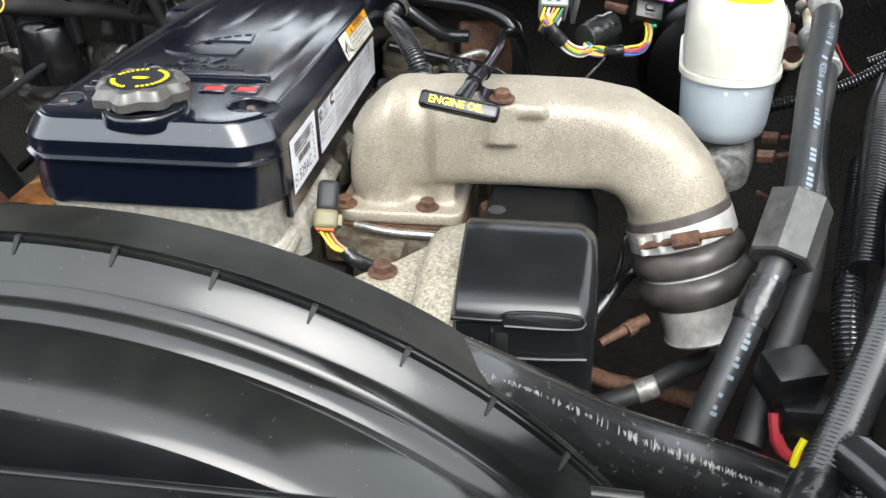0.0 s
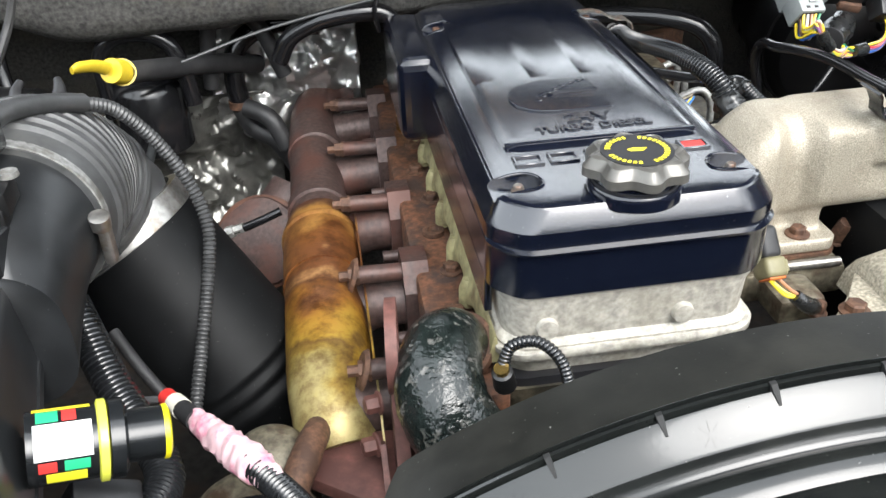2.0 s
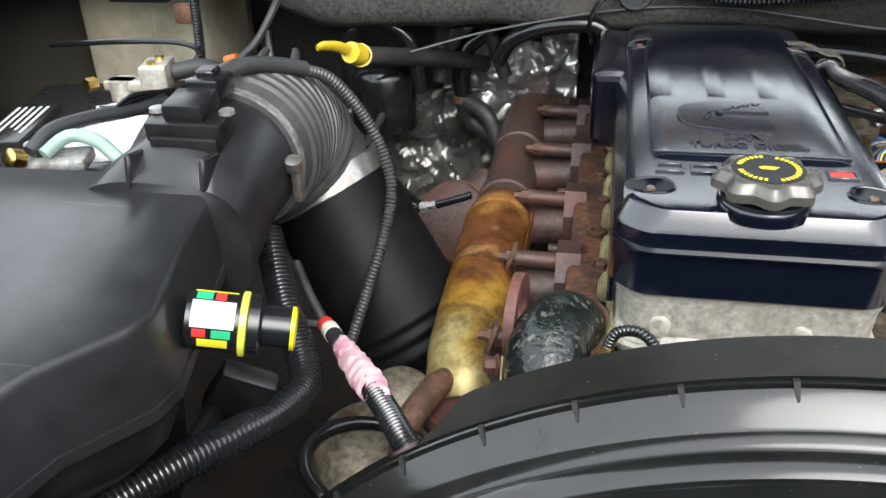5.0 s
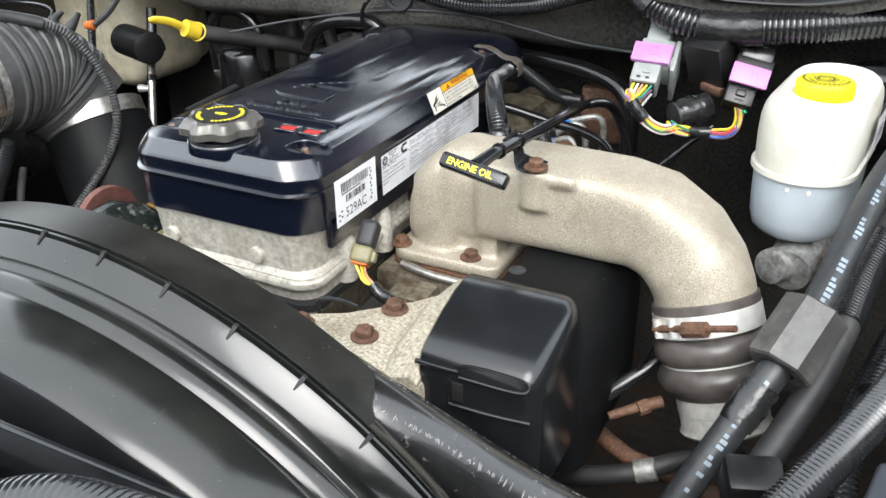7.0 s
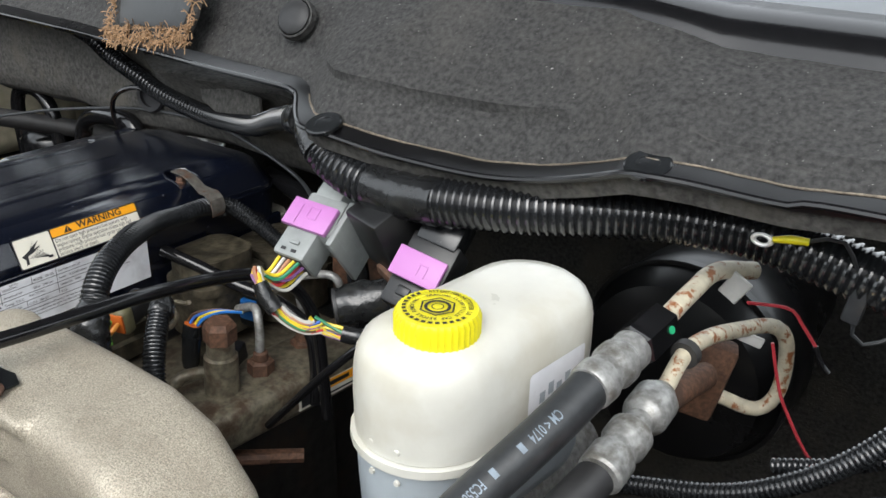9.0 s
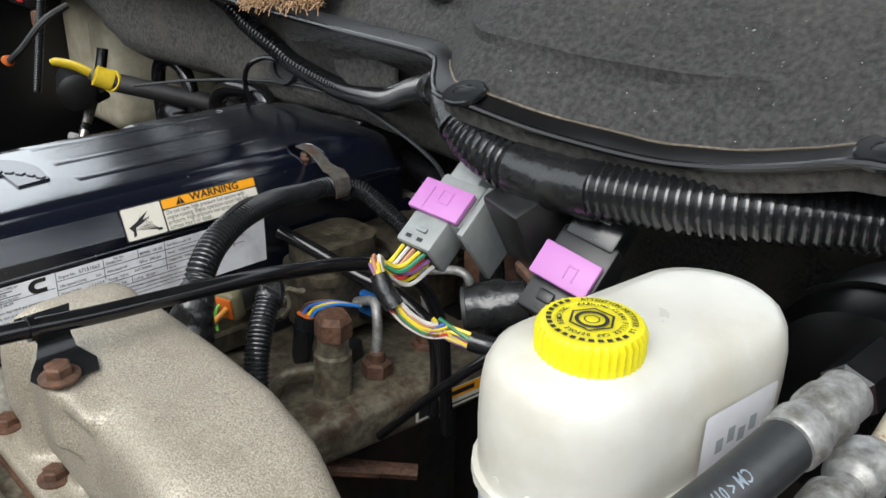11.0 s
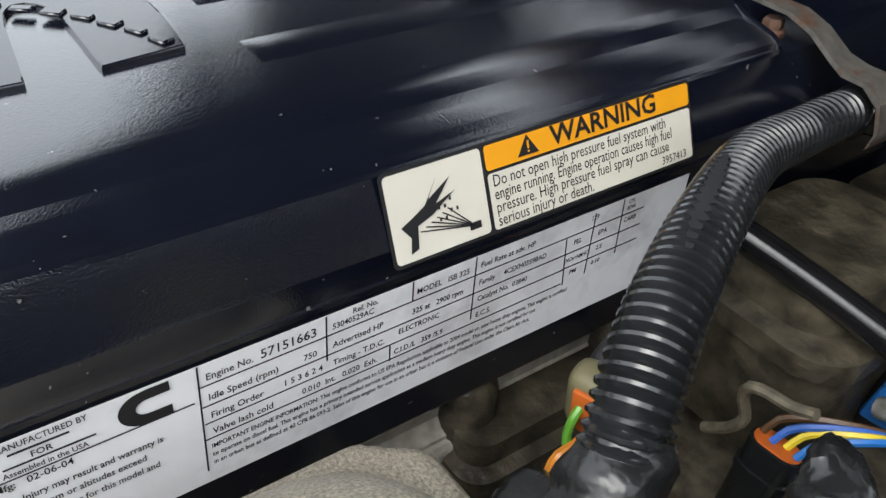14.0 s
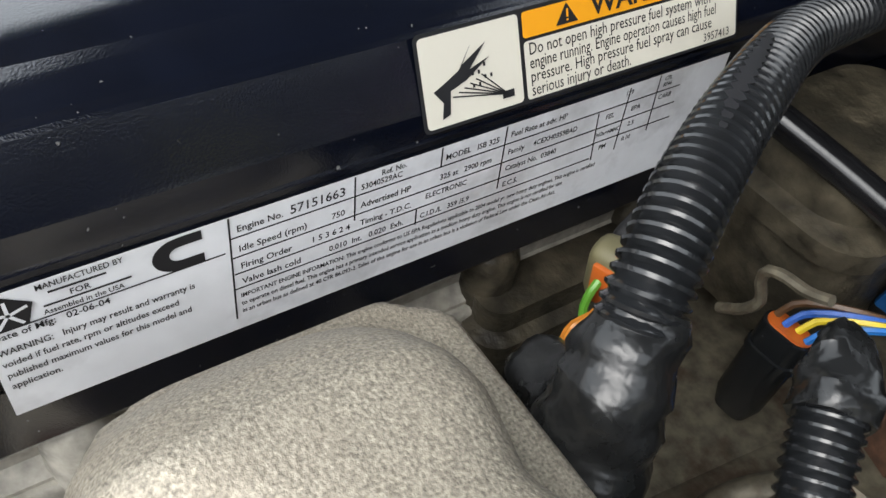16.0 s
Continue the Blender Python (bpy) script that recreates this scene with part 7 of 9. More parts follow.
for p in ((0.60, 0.955, 0.965), (0.612, 1.0, 0.97)):
    part("flare_nut", Geo().lathe([(0, 0.008), (0.018, 0.008), (0.02, 0.005)], p, (1, -0.3, 0.1), 6), RUST, mc, "rusty flare nut")
for pts in ([(0.62, 0.95, 0.967), (0.645, 0.955, 0.972), (0.66, 0.985, 0.985), (0.655, 1.02, 0.99)], [(0.632, 0.995, 0.972), (0.66, 1.0, 0.975), (0.685, 1.04, 0.97), (0.69, 1.1, 0.95)], [(0.60, 0.93, 0.93), (0.63, 0.93, 0.92), (0.65, 0.96, 0.93)]):
    part("brake_line", Geo().tube(pts, 0.0035, 8, 0.006), RUST, mc, "rusty brake line")
g = thing("brake_booster", "dark round brake booster behind the master cylinder", "brake booster", (0.62, 1.32, 0.9))
part("drum", Geo().lathe([(0, 0.05), (0.02, 0.10), (0.05, 0.115), (0.13, 0.115), (0.15, 0.10), (0.310, 0.08)], (0.60, 1.335, 0.935), (0.08, 1, 0.02), 44), BODY, g)
part("rim", Geo().lathe([(0.048, 0.112), (0.050, 0.119), (0.060, 0.119), (0.062, 0.112)], (0.60, 1.335, 0.935), (0.08, 1, 0.02), 44), BODY, g)
part("check_valve", Geo().lathe([(0, 0.014), (0.012, 0.014), (0.014, 0.009), (0.03, 0.009)], (0.655, 1.343, 0.985), (0.2, -0.9, 0.3), 18), PLASTIC, g)

# ---- hoses along the fender side ----
h = thing("power_steering_hose", "grey rubber pressure hose with printed text and foam sleeve", "hose", (0.6, 0.85, 0.95))
H1 = [(0.6648, 1.030, 1.1140), (0.654, 0.985, 1.095), (0.636, 0.925, 1.068), (0.619, 0.845, 1.034), (0.602, 0.772, 0.994), (0.582, 0.727, 0.955), (0.556, 0.688, 0.906), (0.53, 0.65, 0.855), (0.50, 0.61, 0.79)]
part("hose_wall", Geo().tube(H1, 0.0148, 20, 0.01), HOSE, h)
hx = (Vector(H1[4]) - Vector(H1[5])).normalized()
part("foam_sleeve", Geo().lathe([(-0.034, 0.017), (-0.034, 0.0285), (-0.032, 0.0315), (0.032, 0.0315), (0.034, 0.0285), (0.034, 0.017)], Vector((0.594, 0.748, 0.978)), hx, 7, False), FOAM, h, "scuffed grey foam sleeve", sharp=20)
part("crimp", Geo().tube([(0.575, 0.716, 0.942), (0.566, 0.703, 0.924), (0.558, 0.690, 0.908)], [0.0165, 0.0178, 0.0165], 16, 0.006, wob=0.08), TAPE, h, "black taped collar")
path, _ = spline(H1, 0.01, 0.006)
rnd = random.Random(8)
i = 6
while i < len(path) - 6:
    code = {6: "CM < 0174", 17: "FC558-06"}.get(i, "")
    n = 5 if code else 1
    p, t = path[i], (path[i + n] - path[i]).normalized()
    face_ = Vector((0.25, -0.45, 0.6))
    up = (face_ - t * face_.dot(t)).normalized()
    if code:
        mid = (path[i] + path[i + n]) / 2
        words(code, 0.0105, HOSEPRINT, plane_at(mid + up * 0.0153, t, up.cross(t)) @ Matrix.Translation((0, -0.0036, 0)), h, "print", 0, 0.56, "CENTER", 0.0001)
    elif rnd.random() > 0.25:
        part("print_bar", sheet(Geo(), plane_at(p + up * 0.0150, t, up.cross(t)), -0.0020, -0.0034, 0.0020, 0.0034 * rnd.choice((1, 0.3, 1)), 0.0003), HOSEPRINT, h)
    i += n
f = thing("hose_fitting", "dull crimped fitting and black hex coupling on a cream pipe", "hose fitting", (0.67, 1.12, 1.10))
ax = Vector((0.075, 0.990, 0.100)).normalized()
o = Vector((0.6652, 1.036, 1.1145))
part("crimp", Geo().lathe([(-0.014, 0.0150), (-0.012, 0.0164), (0.000, 0.0168), (0.005, 0.0150), (0.010, 0.0145), (0.016, 0.0168), (0.026, 0.0168), (0.031, 0.0140), (0.036, 0.0150), (0.043, 0.0150), (0.046, 0.0135)], o, ax, 28), ZINC, f)
part("coupling", Geo().lathe([(0.044, 0.0145), (0.046, 0.0172), (0.084, 0.0172), (0.086, 0.0140)], o, ax, 6), BLACKPIPE, f, "black hex coupling", sharp=20)
part("green_dot", Geo().lathe([(0, 0.003), (0.001, 0.003)], o + ax * 0.074 + Vector((0.0140, -0.003, 0.006)), (1, -0.2, 0.4), 12), GREENINK, f)
part("cream_pipe", Geo().tube([o + ax * 0.086, (0.675, 1.165, 1.131), (0.680, 1.205, 1.136), (0.700, 1.240, 1.130)], 0.0075, 14, 0.008), CREAMPIPE, f, "cream coated pipe")
part("tag", Geo().box((0.694, 1.215, 1.122), (0.018, 0.003, 0.026), 0.001, 1, pose(0, 0, 0, 10, 30, 0)), WHITEINK, f)
f2 = thing("air_conditioning_line", "black hose with zinc crimp and rust-spotted cream pipe loop", "hose", (0.66, 1.0, 0.95))
H2 = [(0.6775, 1.038, 1.0482), (0.667, 0.992, 1.032), (0.652, 0.940, 1.008), (0.641, 0.888, 0.988), (0.632, 0.815, 0.965), (0.617, 0.750, 0.930), (0.59, 0.685, 0.88), (0.56, 0.62, 0.82)]
part("hose_wall", Geo().tube(H2, 0.0145, 18, 0.01), RUBBER, f2)
part("loom_cover", Geo().tube(H2[2:5], 0.0172, 18, rib=0.0043, depth=0.0015), LOOM, f2)
a2 = Vector((0.0, 0.985, 0.14)).normalized()
o2 = Vector((0.6775, 1.034, 1.0485))
part("crimp", Geo().lathe([(-0.010, 0.0152), (-0.008, 0.0170), (0.012, 0.0172), (0.017, 0.0140), (0.022, 0.0140), (0.027, 0.0172), (0.041, 0.0172), (0.046, 0.0120), (0.056, 0.0115), (0.060, 0.0165), (0.064, 0.0178), (0.084, 0.0178), (0.088, 0.0150), (0.096, 0.010)], o2, a2, 26), ZINC, f2, "zinc crimp and coupling")
part("pipe_loop", Geo().tube([o2 + a2 * 0.100, (0.679, 1.165, 1.080), (0.684, 1.205, 1.078), (0.693, 1.262, 1.063), (0.708, 1.298, 1.056), (0.720, 1.310, 1.043), (0.724, 1.314, 1.010), (0.7205, 1.3145, 0.977), (0.706, 1.306, 0.962), (0.676, 1.288, 0.974)], 0.0070, 14, 0.008), CREAMPIPE, f2, "cream pipe with rust spots")
part("rubber_ring", Geo().lathe([(0, 0.0115), (0.008, 0.0115)], (0.679, 1.160, 1.079), (0.1, 0.95, 0.1), 18), RUBBER, f2)
part("tag", Geo().box((0.700, 1.270, 1.052), (0.022, 0.004, 0.010), 0.001, 1, pose(0, 0, 0, 0, 15, 15)), WHITEINK, f2)
rb = thing("rusty_bracket", "rust-brown pipe bracket beside the firewall", "bracket", (0.69, 1.2, 1.0))
part("plate", Geo().box((0.668, 1.270, 1.000), (0.034, 0.026, 0.080), 0.006, 2, pose(0, 0, 0, 0, 12, 20)), RUST, rb)
part("tube_end", Geo().tube([(0.665, 1.14, 1.03), (0.672, 1.19, 1.03), (0.675, 1.24, 1.02)], 0.012, 12), RUST, rb)

# ---- driver-side battery ----
bt = thing("battery", "black truck battery with white printed caps and paper sticker", "battery", (0.84, 0.86, 0.80))
BM = plane_at((0.738, 0.678, 1.028), (0.996, -0.087, 0), (0.087, 0.996, 0))
ROT = BM.to_3x3().to_4x4()


def at(u, v, w=0.0):
    return BM @ Vector((u, v, w))


part("case", Geo().box(at(0.10, 0.17, -0.115), (0.20, 0.35, 0.20), 0.008, 3, ROT), BATTERY, bt)
part("lid", Geo().box(at(0.10, 0.17, -0.011), (0.206, 0.356, 0.022), 0.006, 3, ROT), BATTERY, bt)
part("side_grip", Geo().box(at(0.045, -0.0055, -0.04), (0.14, 0.004, 0.012), 0.002, 1, ROT), BATTERY, bt)
# worn lid edge; the glare along it is painted in as pale grey
part("worn_edge_glare", Geo().box(at(0.10, -0.0086, -0.0235), (0.196, 0.0016, 0.007), 0.0006, 1, ROT), GREYCONN, bt, "worn lower lid edge with its glare painted grey")
for k in range(36):
    part("side_rib", Geo().box(at(0.004 + k * 0.0054, -0.0052, -0.09), (0.0026, 0.0012, 0.09), 0.0004, 1, ROT), BATTERY, bt)
for u0, v0 in ((0.125, 0.105), (0.150, 0.305)):
    vc = part("vent_cap", Geo().prism([(-0.030, -0.075), (0.018, -0.080), (0.030, -0.068), (0.034, 0.064), (0.022, 0.075), (-0.022, 0.078), (-0.034, 0.066)], 0.012, BM @ Matrix.Translation((u0, v0, 0)) @ pose(0, 0, 0, 0, 0, -12), 0.003), BATTERY, bt, "black vent cap with white print")
    cm = BM @ Matrix.Translation((u0, v0, 0.0134)) @ pose(0, 0, 0, 0, 0, -12)
    g = Geo()
    rnd = random.Random(int(u0 * 1000))
    for k in range(8):
        y = -0.054 + rnd.uniform(0, 0.006)
        while y < 0.050:
            w_ = rnd.uniform(0.004, 0.012)
            if k not in (3,) and not (k > 3 and -0.02 < y < -0.004):
                sheet(g, cm, -0.011 + k * 0.0043, y, -0.0091 + k * 0.0043, min(y + w_, 0.054), 0)
            y += w_ + 0.0026
    for y in (-0.012, 0.030):
        rim = [(0.0035 * math.cos(q), 0.0035 * math.sin(q)) for q in np.linspace(0, 2 * math.pi, 17)]
        for (x0, y0), (x1, y1) in zip(rim, rim[1:]):
            rule(g, cm, 0.0115 + x0, y + y0, 0.0115 + x1, y + y1, 0.0005, 0.0002)
    part("cap_panel", Geo().prism([(-0.026, -0.066), (0.014, -0.070), (0.025, -0.060), (0.028, 0.056), (0.018, 0.065), (-0.018, 0.068), (-0.028, 0.058)], 0.0012, BM @ Matrix.Translation((u0, v0, 0.0118)) @ pose(0, 0, 0, 0, 0, -12), 0.0006), BATTERY, vc)
    part("print_block", g, WHITEINK, vc)
    if v0 < 0.2:
        words("DANGER / POISON", 0.0092, WHITEINK, cm @ Matrix.Translation((-0.017, -0.052, 0.0002)) @ pose(0, 0, 0, 0, 0, 90), vc, "print", 0, 1.05)
# maker's name along the outer side: plain white blocks
g = Geo()
nm = BM @ Matrix.Translation((0.182, 0.008, 0.0006)) @ pose(0, 0, 0, 0, 0, 90 - 6)
for k in range(6):
    x = 0.008 + k * 0.052
    sheet(g, nm, x, -0.020, x + 0.040, 0.020, 0, 0.004)
part("name_print", g, WHITEINK, bt, "white name blocks")
st = BM @ Matrix.Translation((0.034, 0.200, 0.0006))
sk = part("sticker", Geo().add([st @ Vector(q) for q in ((0.0, 0.0, 0), (0.070, -0.004, 0), (0.078, 0.125, 0), (-0.002, 0.112, 0))], [(0, 1, 2, 3)]), PAPER, bt, "white paper sticker with green stripe")
g = Geo()
rnd = random.Random(21)
for k in range(12):
    for q in range(4):
        if rnd.random() < 0.7:
            sheet(g, st, 0.010 + q * 0.016, 0.014 + k * 0.0075, 0.010 + q * 0.016 + rnd.uniform(0.005, 0.013), 0.0165 + k * 0.0075, 0.0004)
part("print_block", g, GREYINK, sk)
part("green_stripe", sheet(Geo(), st, 0.0005, 0.001, 0.070, 0.004, 0.0005), GREENINK, sk)
words("6", 0.030, GREENINK, st @ Matrix.Translation((0.030, 0.014, 0.0006)) @ pose(0, 0, 0, 0, 0, 80), sk, "green_number", 0, 1.1, "LEFT", 0.0008)
for k in range(16):
    part("code_bar", sheet(Geo(), st, 0.054, 0.030 + 0.0048 * k, 0.068, 0.0318 + 0.0048 * k + 0.0011 * (k % 3), 0.0005), BLACKINK, sk)
lg = BM @ Matrix.Translation((0.058, 0.148, 0.0006)) @ pose(0, 0, 0, 0, 0, 20)
mk = part("maker_mark", Geo().add([lg @ Vector((0.030 * math.cos(a) * (1 if k % 2 else 0.72), 0.022 * math.sin(a) * (1 if k % 2 else 0.8), 0)) for k, a in enumerate(np.linspace(0, 2 * math.pi, 14, endpoint=False))], [tuple(range(14))]), WHITEINK, bt, "white maker's mark")
part("mark_print", sheet(sheet(Geo(), lg, -0.02, 0.002, 0.02, 0.009, 0.0005), lg, -0.02, -0.010, 0.02, -0.003, 0.0005), BLACKINK, mk)
part("mark_accent", Geo().add([lg @ Vector(q) for q in ((0.018, -0.006, 0.0006), (0.028, -0.002, 0.0006), (0.014, -0.014, 0.0006))], [(0, 1, 2)]), REDINK, mk)
g = Geo()
for k in range(7):
    sheet(g, BM @ Matrix.Translation((0.092 + 0.003 * k, 0.128 + 0.0095 * k, 0.0006)), 0, 0, 0.005, 0.005)
sheet(g, BM @ Matrix.Translation((0.080, 0.118, 0.0006)) @ pose(0, 0, 0, 0, 0, 70), 0, 0, 0.03, 0.006)
part("small_print", g, WHITEINK, bt)
part("post_base", Geo().lathe([(0, 0.024), (0.004, 0.023), (0.008, 0.016)], at(0.072, 0.030, 0.0), (0, 0, 1), 26), STEEL, bt, "grey lead post base")

nt = thing("battery_clamp", "silver battery clamp block with brass screws", "battery terminal", at(0.045, 0.04, 0.005))
part("block", Geo().box(at(0.034, 0.050, 0.022), (0.050, 0.036, 0.030), 0.0025, 2, ROT @ pose(0, 0, 0, 0, 0, 40)), LEADALLOY, nt)
part("ring", Geo().lathe([(0, 0.0185), (0.010, 0.0185), (0.011, 0.017)], at(0.072, 0.030, 0.010), (0, 0, 1), 26).box(at(0.094, 0.022, 0.017), (0.035, 0.020, 0.013), 0.003, 2, ROT @ pose(0, 0, 0, 0, 0, -20)), LEADALLOY, nt)
part("post_top", Geo().lathe([(0, 0.0105), (0.002, 0.0105)], at(0.072, 0.030, 0.0205), (0, 0, 1), 20), ZINC, nt)
for u, v, w_ in ((0.030, 0.066, 0.037), (0.022, 0.044, 0.037), (0.033, 0.055, 0.037)):
    part("brass_screw", Geo().lathe([(-0.002, 0.0058), (0.0006, 0.0058), (0.0006, 0.003), (-0.001, 0.003)], at(u, v, w_), (0, 0, 1), 14), BRASS, nt, "brass grub screw")
part("pinch_bolt", Geo().lathe([(0, 0.0085), (0.007, 0.0085), (0.008, 0.006)], at(0.108, 0.010, 0.016), (0.4, -0.9, 0), 6).lathe([(0, 0.0065), (0.008, 0.0065)], at(0.112, 0.034, 0.017), (0.3, 0.9, 0), 6), BRASS, nt, "gold pinch bolt")

PSH = Vector((-0.002, 0.016, -0.015))
pt = thing("battery_clamp", "silver positive clamp block with corroded brass bolt", "battery terminal", (0.86, 0.98, 1.05))
part("block", Geo().box((0.836, 1.004, 1.083), (0.036, 0.050, 0.036), 0.003, 2, pose(0, 0, 0, 0, 0, 12)), LEADALLOY, pt)
for y in (0.992, 1.016):
    part("brass_screw", Geo().lathe([(-0.002, 0.0062), (0.003, 0.0062), (0.0035, 0.003)], (0.834, y, 1.1015), (0, 0, 1), 14), BRASS, pt, "brass screw")
part("ring", Geo().box((0.872, 1.000, 1.072), (0.050, 0.026, 0.014), 0.005, 2, pose(0, 0, 0, 0, 0, -8)).lathe([(0, 0.018), (0.02, 0.018)], (0.892, 0.998, 1.060), (0, 0, 1), 20), ZINC, pt)
part("bolt", Geo().lathe([(0, 0.010), (0.014, 0.010), (0.016, 0.006)], (0.897, 0.968, 1.076), (0.1, -0.9, 0.1), 18), BRASS, pt, "corroded bolt")
part("bolt_end", Geo().lathe([(0, 0.007), (0.022, 0.006)], (0.900, 1.012, 1.082), (0.3, 0.6, 0.7), 12), ZINC, pt)
part("post", Geo().lathe([(-0.06, 0.011), (0.016, 0.009)], (0.892, 0.998, 1.06), (0, 0, 1), 18), STEEL, pt)
pt.location += PSH
cables = thing("battery_cables", "three thick red battery cables leaving black corrugated sleeves", "battery cable", (0.77, 0.95, 1.03))
part("red_cable", Geo().tube([(0.730, 0.955, 1.060), (0.755, 0.988, 1.075), (0.790, 1.004, 1.082), (0.822, 1.008, 1.084)], 0.0125, 16, 0.008), REDCABLE, cables, "red cable")
part("red_cable", Geo().tube([(0.764, 0.962, 1.054), (0.795, 0.985, 1.068), (0.824, 0.993, 1.073)], 0.0085, 14, 0.008), REDCABLE, cables, "red cable")
part("red_cable", Geo().tube([(0.775, 0.895, 1.045), (0.805, 0.918, 1.058), (0.840, 0.935, 1.066), (0.868, 0.950, 1.070)], 0.0115, 16, 0.008), REDCABLE, cables, "red cable")
part("cable_end", Geo().tube([(0.866, 0.949, 1.070), (0.895, 0.965, 1.074)], [0.0095, 0.0085], 12), ZINC, cables)
for pts, r in (([(0.735, 0.962, 1.064), (0.715, 0.915, 1.046), (0.698, 0.855, 1.020), (0.684, 0.795, 0.992), (0.668, 0.73, 0.955)], 0.0165), ([(0.768, 0.967, 1.056), (0.745, 0.925, 1.040), (0.722, 0.875, 1.018), (0.706, 0.83, 0.996), (0.69, 0.77, 0.96)], 0.0125), ([(0.780, 0.902, 1.047), (0.757, 0.878, 1.034), (0.733, 0.850, 1.020), (0.71, 0.80, 0.99), (0.695, 0.74, 0.95)], 0.0135)):
    part("sleeve", Geo().tube(pts, r, 18, rib=0.0043, depth=0.0015), LOOM, cables, "black corrugated sleeve")
part("tape_wrap", Geo().tube([(0.782, 0.903, 1.049), (0.768, 0.889, 1.041), (0.752, 0.873, 1.032)], [0.0125, 0.0155, 0.0150], 14, 0.004, wob=0.15), TAPE, cables)
part("tape_wrap", Geo().tube([(0.768, 0.966, 1.056), (0.757, 0.946, 1.048)], [0.0125, 0.0138], 14, 0.004, wob=0.12), TAPE, cables)
part("yellow_wire", Geo().tube([(0.735, 0.955, 1.074), (0.748, 0.960, 1.096), (0.770, 0.966, 1.098), (0.776, 0.964, 1.074), (0.768, 0.958, 1.060)], 0.0034, 8, 0.006), YELLOW, cables, "thin yellow wire")

cables.location += Vector((0, 0.012, -0.012))
fl = thing("wiring_loom", "long black corrugated loom passing in front of the battery", "wiring loom", (0.66, 0.63, 0.95))
part("conduit", Geo().tube([(0.545, 0.43, 0.915), (0.60, 0.525, 0.945), (0.640, 0.600, 0.972), (0.672, 0.670, 0.990), (0.694, 0.735, 1.000), (0.712, 0.80, 0.998)], 0.0165, 20, rib=0.0043, depth=0.0015), LOOM, fl)
part("tape_wrap", Geo().tube([(0.702, 0.765, 1.001), (0.712, 0.80, 0.998), (0.722, 0.835, 0.99)], [0.0172, 0.018, 0.017], 18, 0.004, wob=0.08), TAPE, fl)
part("lower_wrap", Geo().tube([(0.545, 0.43, 0.915), (0.565, 0.465, 0.928)], [0.0172, 0.0176], 18, 0.004, wob=0.08), TAPE, fl)
nl = thing("ground_cable", "grey ground cable looping down from the battery clamp", "cable", (0.72, 0.7, 0.95))
part("cable_sheath", Geo().tube([(0.765, 0.755, 1.030), (0.740, 0.735, 1.028), (0.712, 0.712, 1.012), (0.700, 0.690, 0.975), (0.712, 0.665, 0.93), (0.75, 0.635, 0.905), (0.80, 0.62, 0.905), (0.85, 0.60, 0.895)], 0.0052, 10), HOSE, nl)
part("upper_cable", Geo().tube([(0.765, 0.790, 1.028), (0.735, 0.800, 1.032), (0.705, 0.790, 1.022), (0.688, 0.760, 0.995), (0.685, 0.72, 0.955)], 0.0075, 10), RUBBER, nl)
fb = thing("fuse_box", "dark plastic fuse and relay box lid with pale lettering", "fuse box", (0.73, 0.53, 0.85))
FM = plane_at((0.645, 0.455, 0.983), (0.985, -0.17, 0), (0.17, 0.985, 0))
lidmat = mat("fuse_box_lid", (0.022, 0.026, 0.034), 0.45, var=0.2, scale=50, bump=0.12, bscale=600)
part("lid", Geo().box(FM @ Vector((0.11, 0.07, -0.010)), (0.22, 0.15, 0.020), 0.005, 3, FM.to_3x3().to_4x4()), lidmat, fb)
part("case", Geo().box(FM @ Vector((0.11, 0.07, -0.075)), (0.205, 0.135, 0.11), 0.006, 2, FM.to_3x3().to_4x4()), PLASTIC, fb)
for k, t in enumerate(("FUSE & RELAY", "CENTER")):
    words(t, 0.0125, CREAMPAPER, FM @ Matrix.Translation((0.045 + k * 0.03, 0.108 - k * 0.018, 0.0004)), fb, "print", 0, 1.25)
part("print_block", sheet(sheet(sheet(Geo(), FM, 0.03, 0.078, 0.055, 0.0795, 0.0004), FM, 0.03, 0.072, 0.06, 0.0735, 0.0004), FM, 0.03, 0.066, 0.052, 0.0675, 0.0004), GREYINK, fb)
jc = thing("junction_connector", "black junction connector with red and yellow wires", "connector", (0.60, 0.62, 0.85))
part("shell", Geo().box((0.585, 0.63, 0.895), (0.05, 0.04, 0.04), 0.006, 2, pose(0, 0, 0, 10, 0, 20)).box((0.60, 0.615, 0.865), (0.045, 0.03, 0.03), 0.005), PLASTIC, jc)
part("red_wire", Geo().tube([(0.575, 0.615, 0.865), (0.58, 0.60, 0.84), (0.60, 0.60, 0.825), (0.62, 0.61, 0.83)], 0.006, 8), REDCABLE, jc)
part("yellow_wire", Geo().tube([(0.60, 0.60, 0.85), (0.592, 0.59, 0.83), (0.605, 0.59, 0.81), (0.63, 0.60, 0.80)], 0.0035, 8), YELLOW, jc)
ml = thing("wiring_loom", "black corrugated looms running down beside the fender", "wiring loom", (0.70, 0.75, 0.8))
part("conduit", Geo().tube([(0.70, 0.90, 0.985), (0.672, 0.80, 0.945), (0.655, 0.72, 0.90), (0.66, 0.66, 0.84), (0.67, 0.62, 0.76)], 0.015, 16, rib=0.005, depth=0.0018), LOOM, ml)
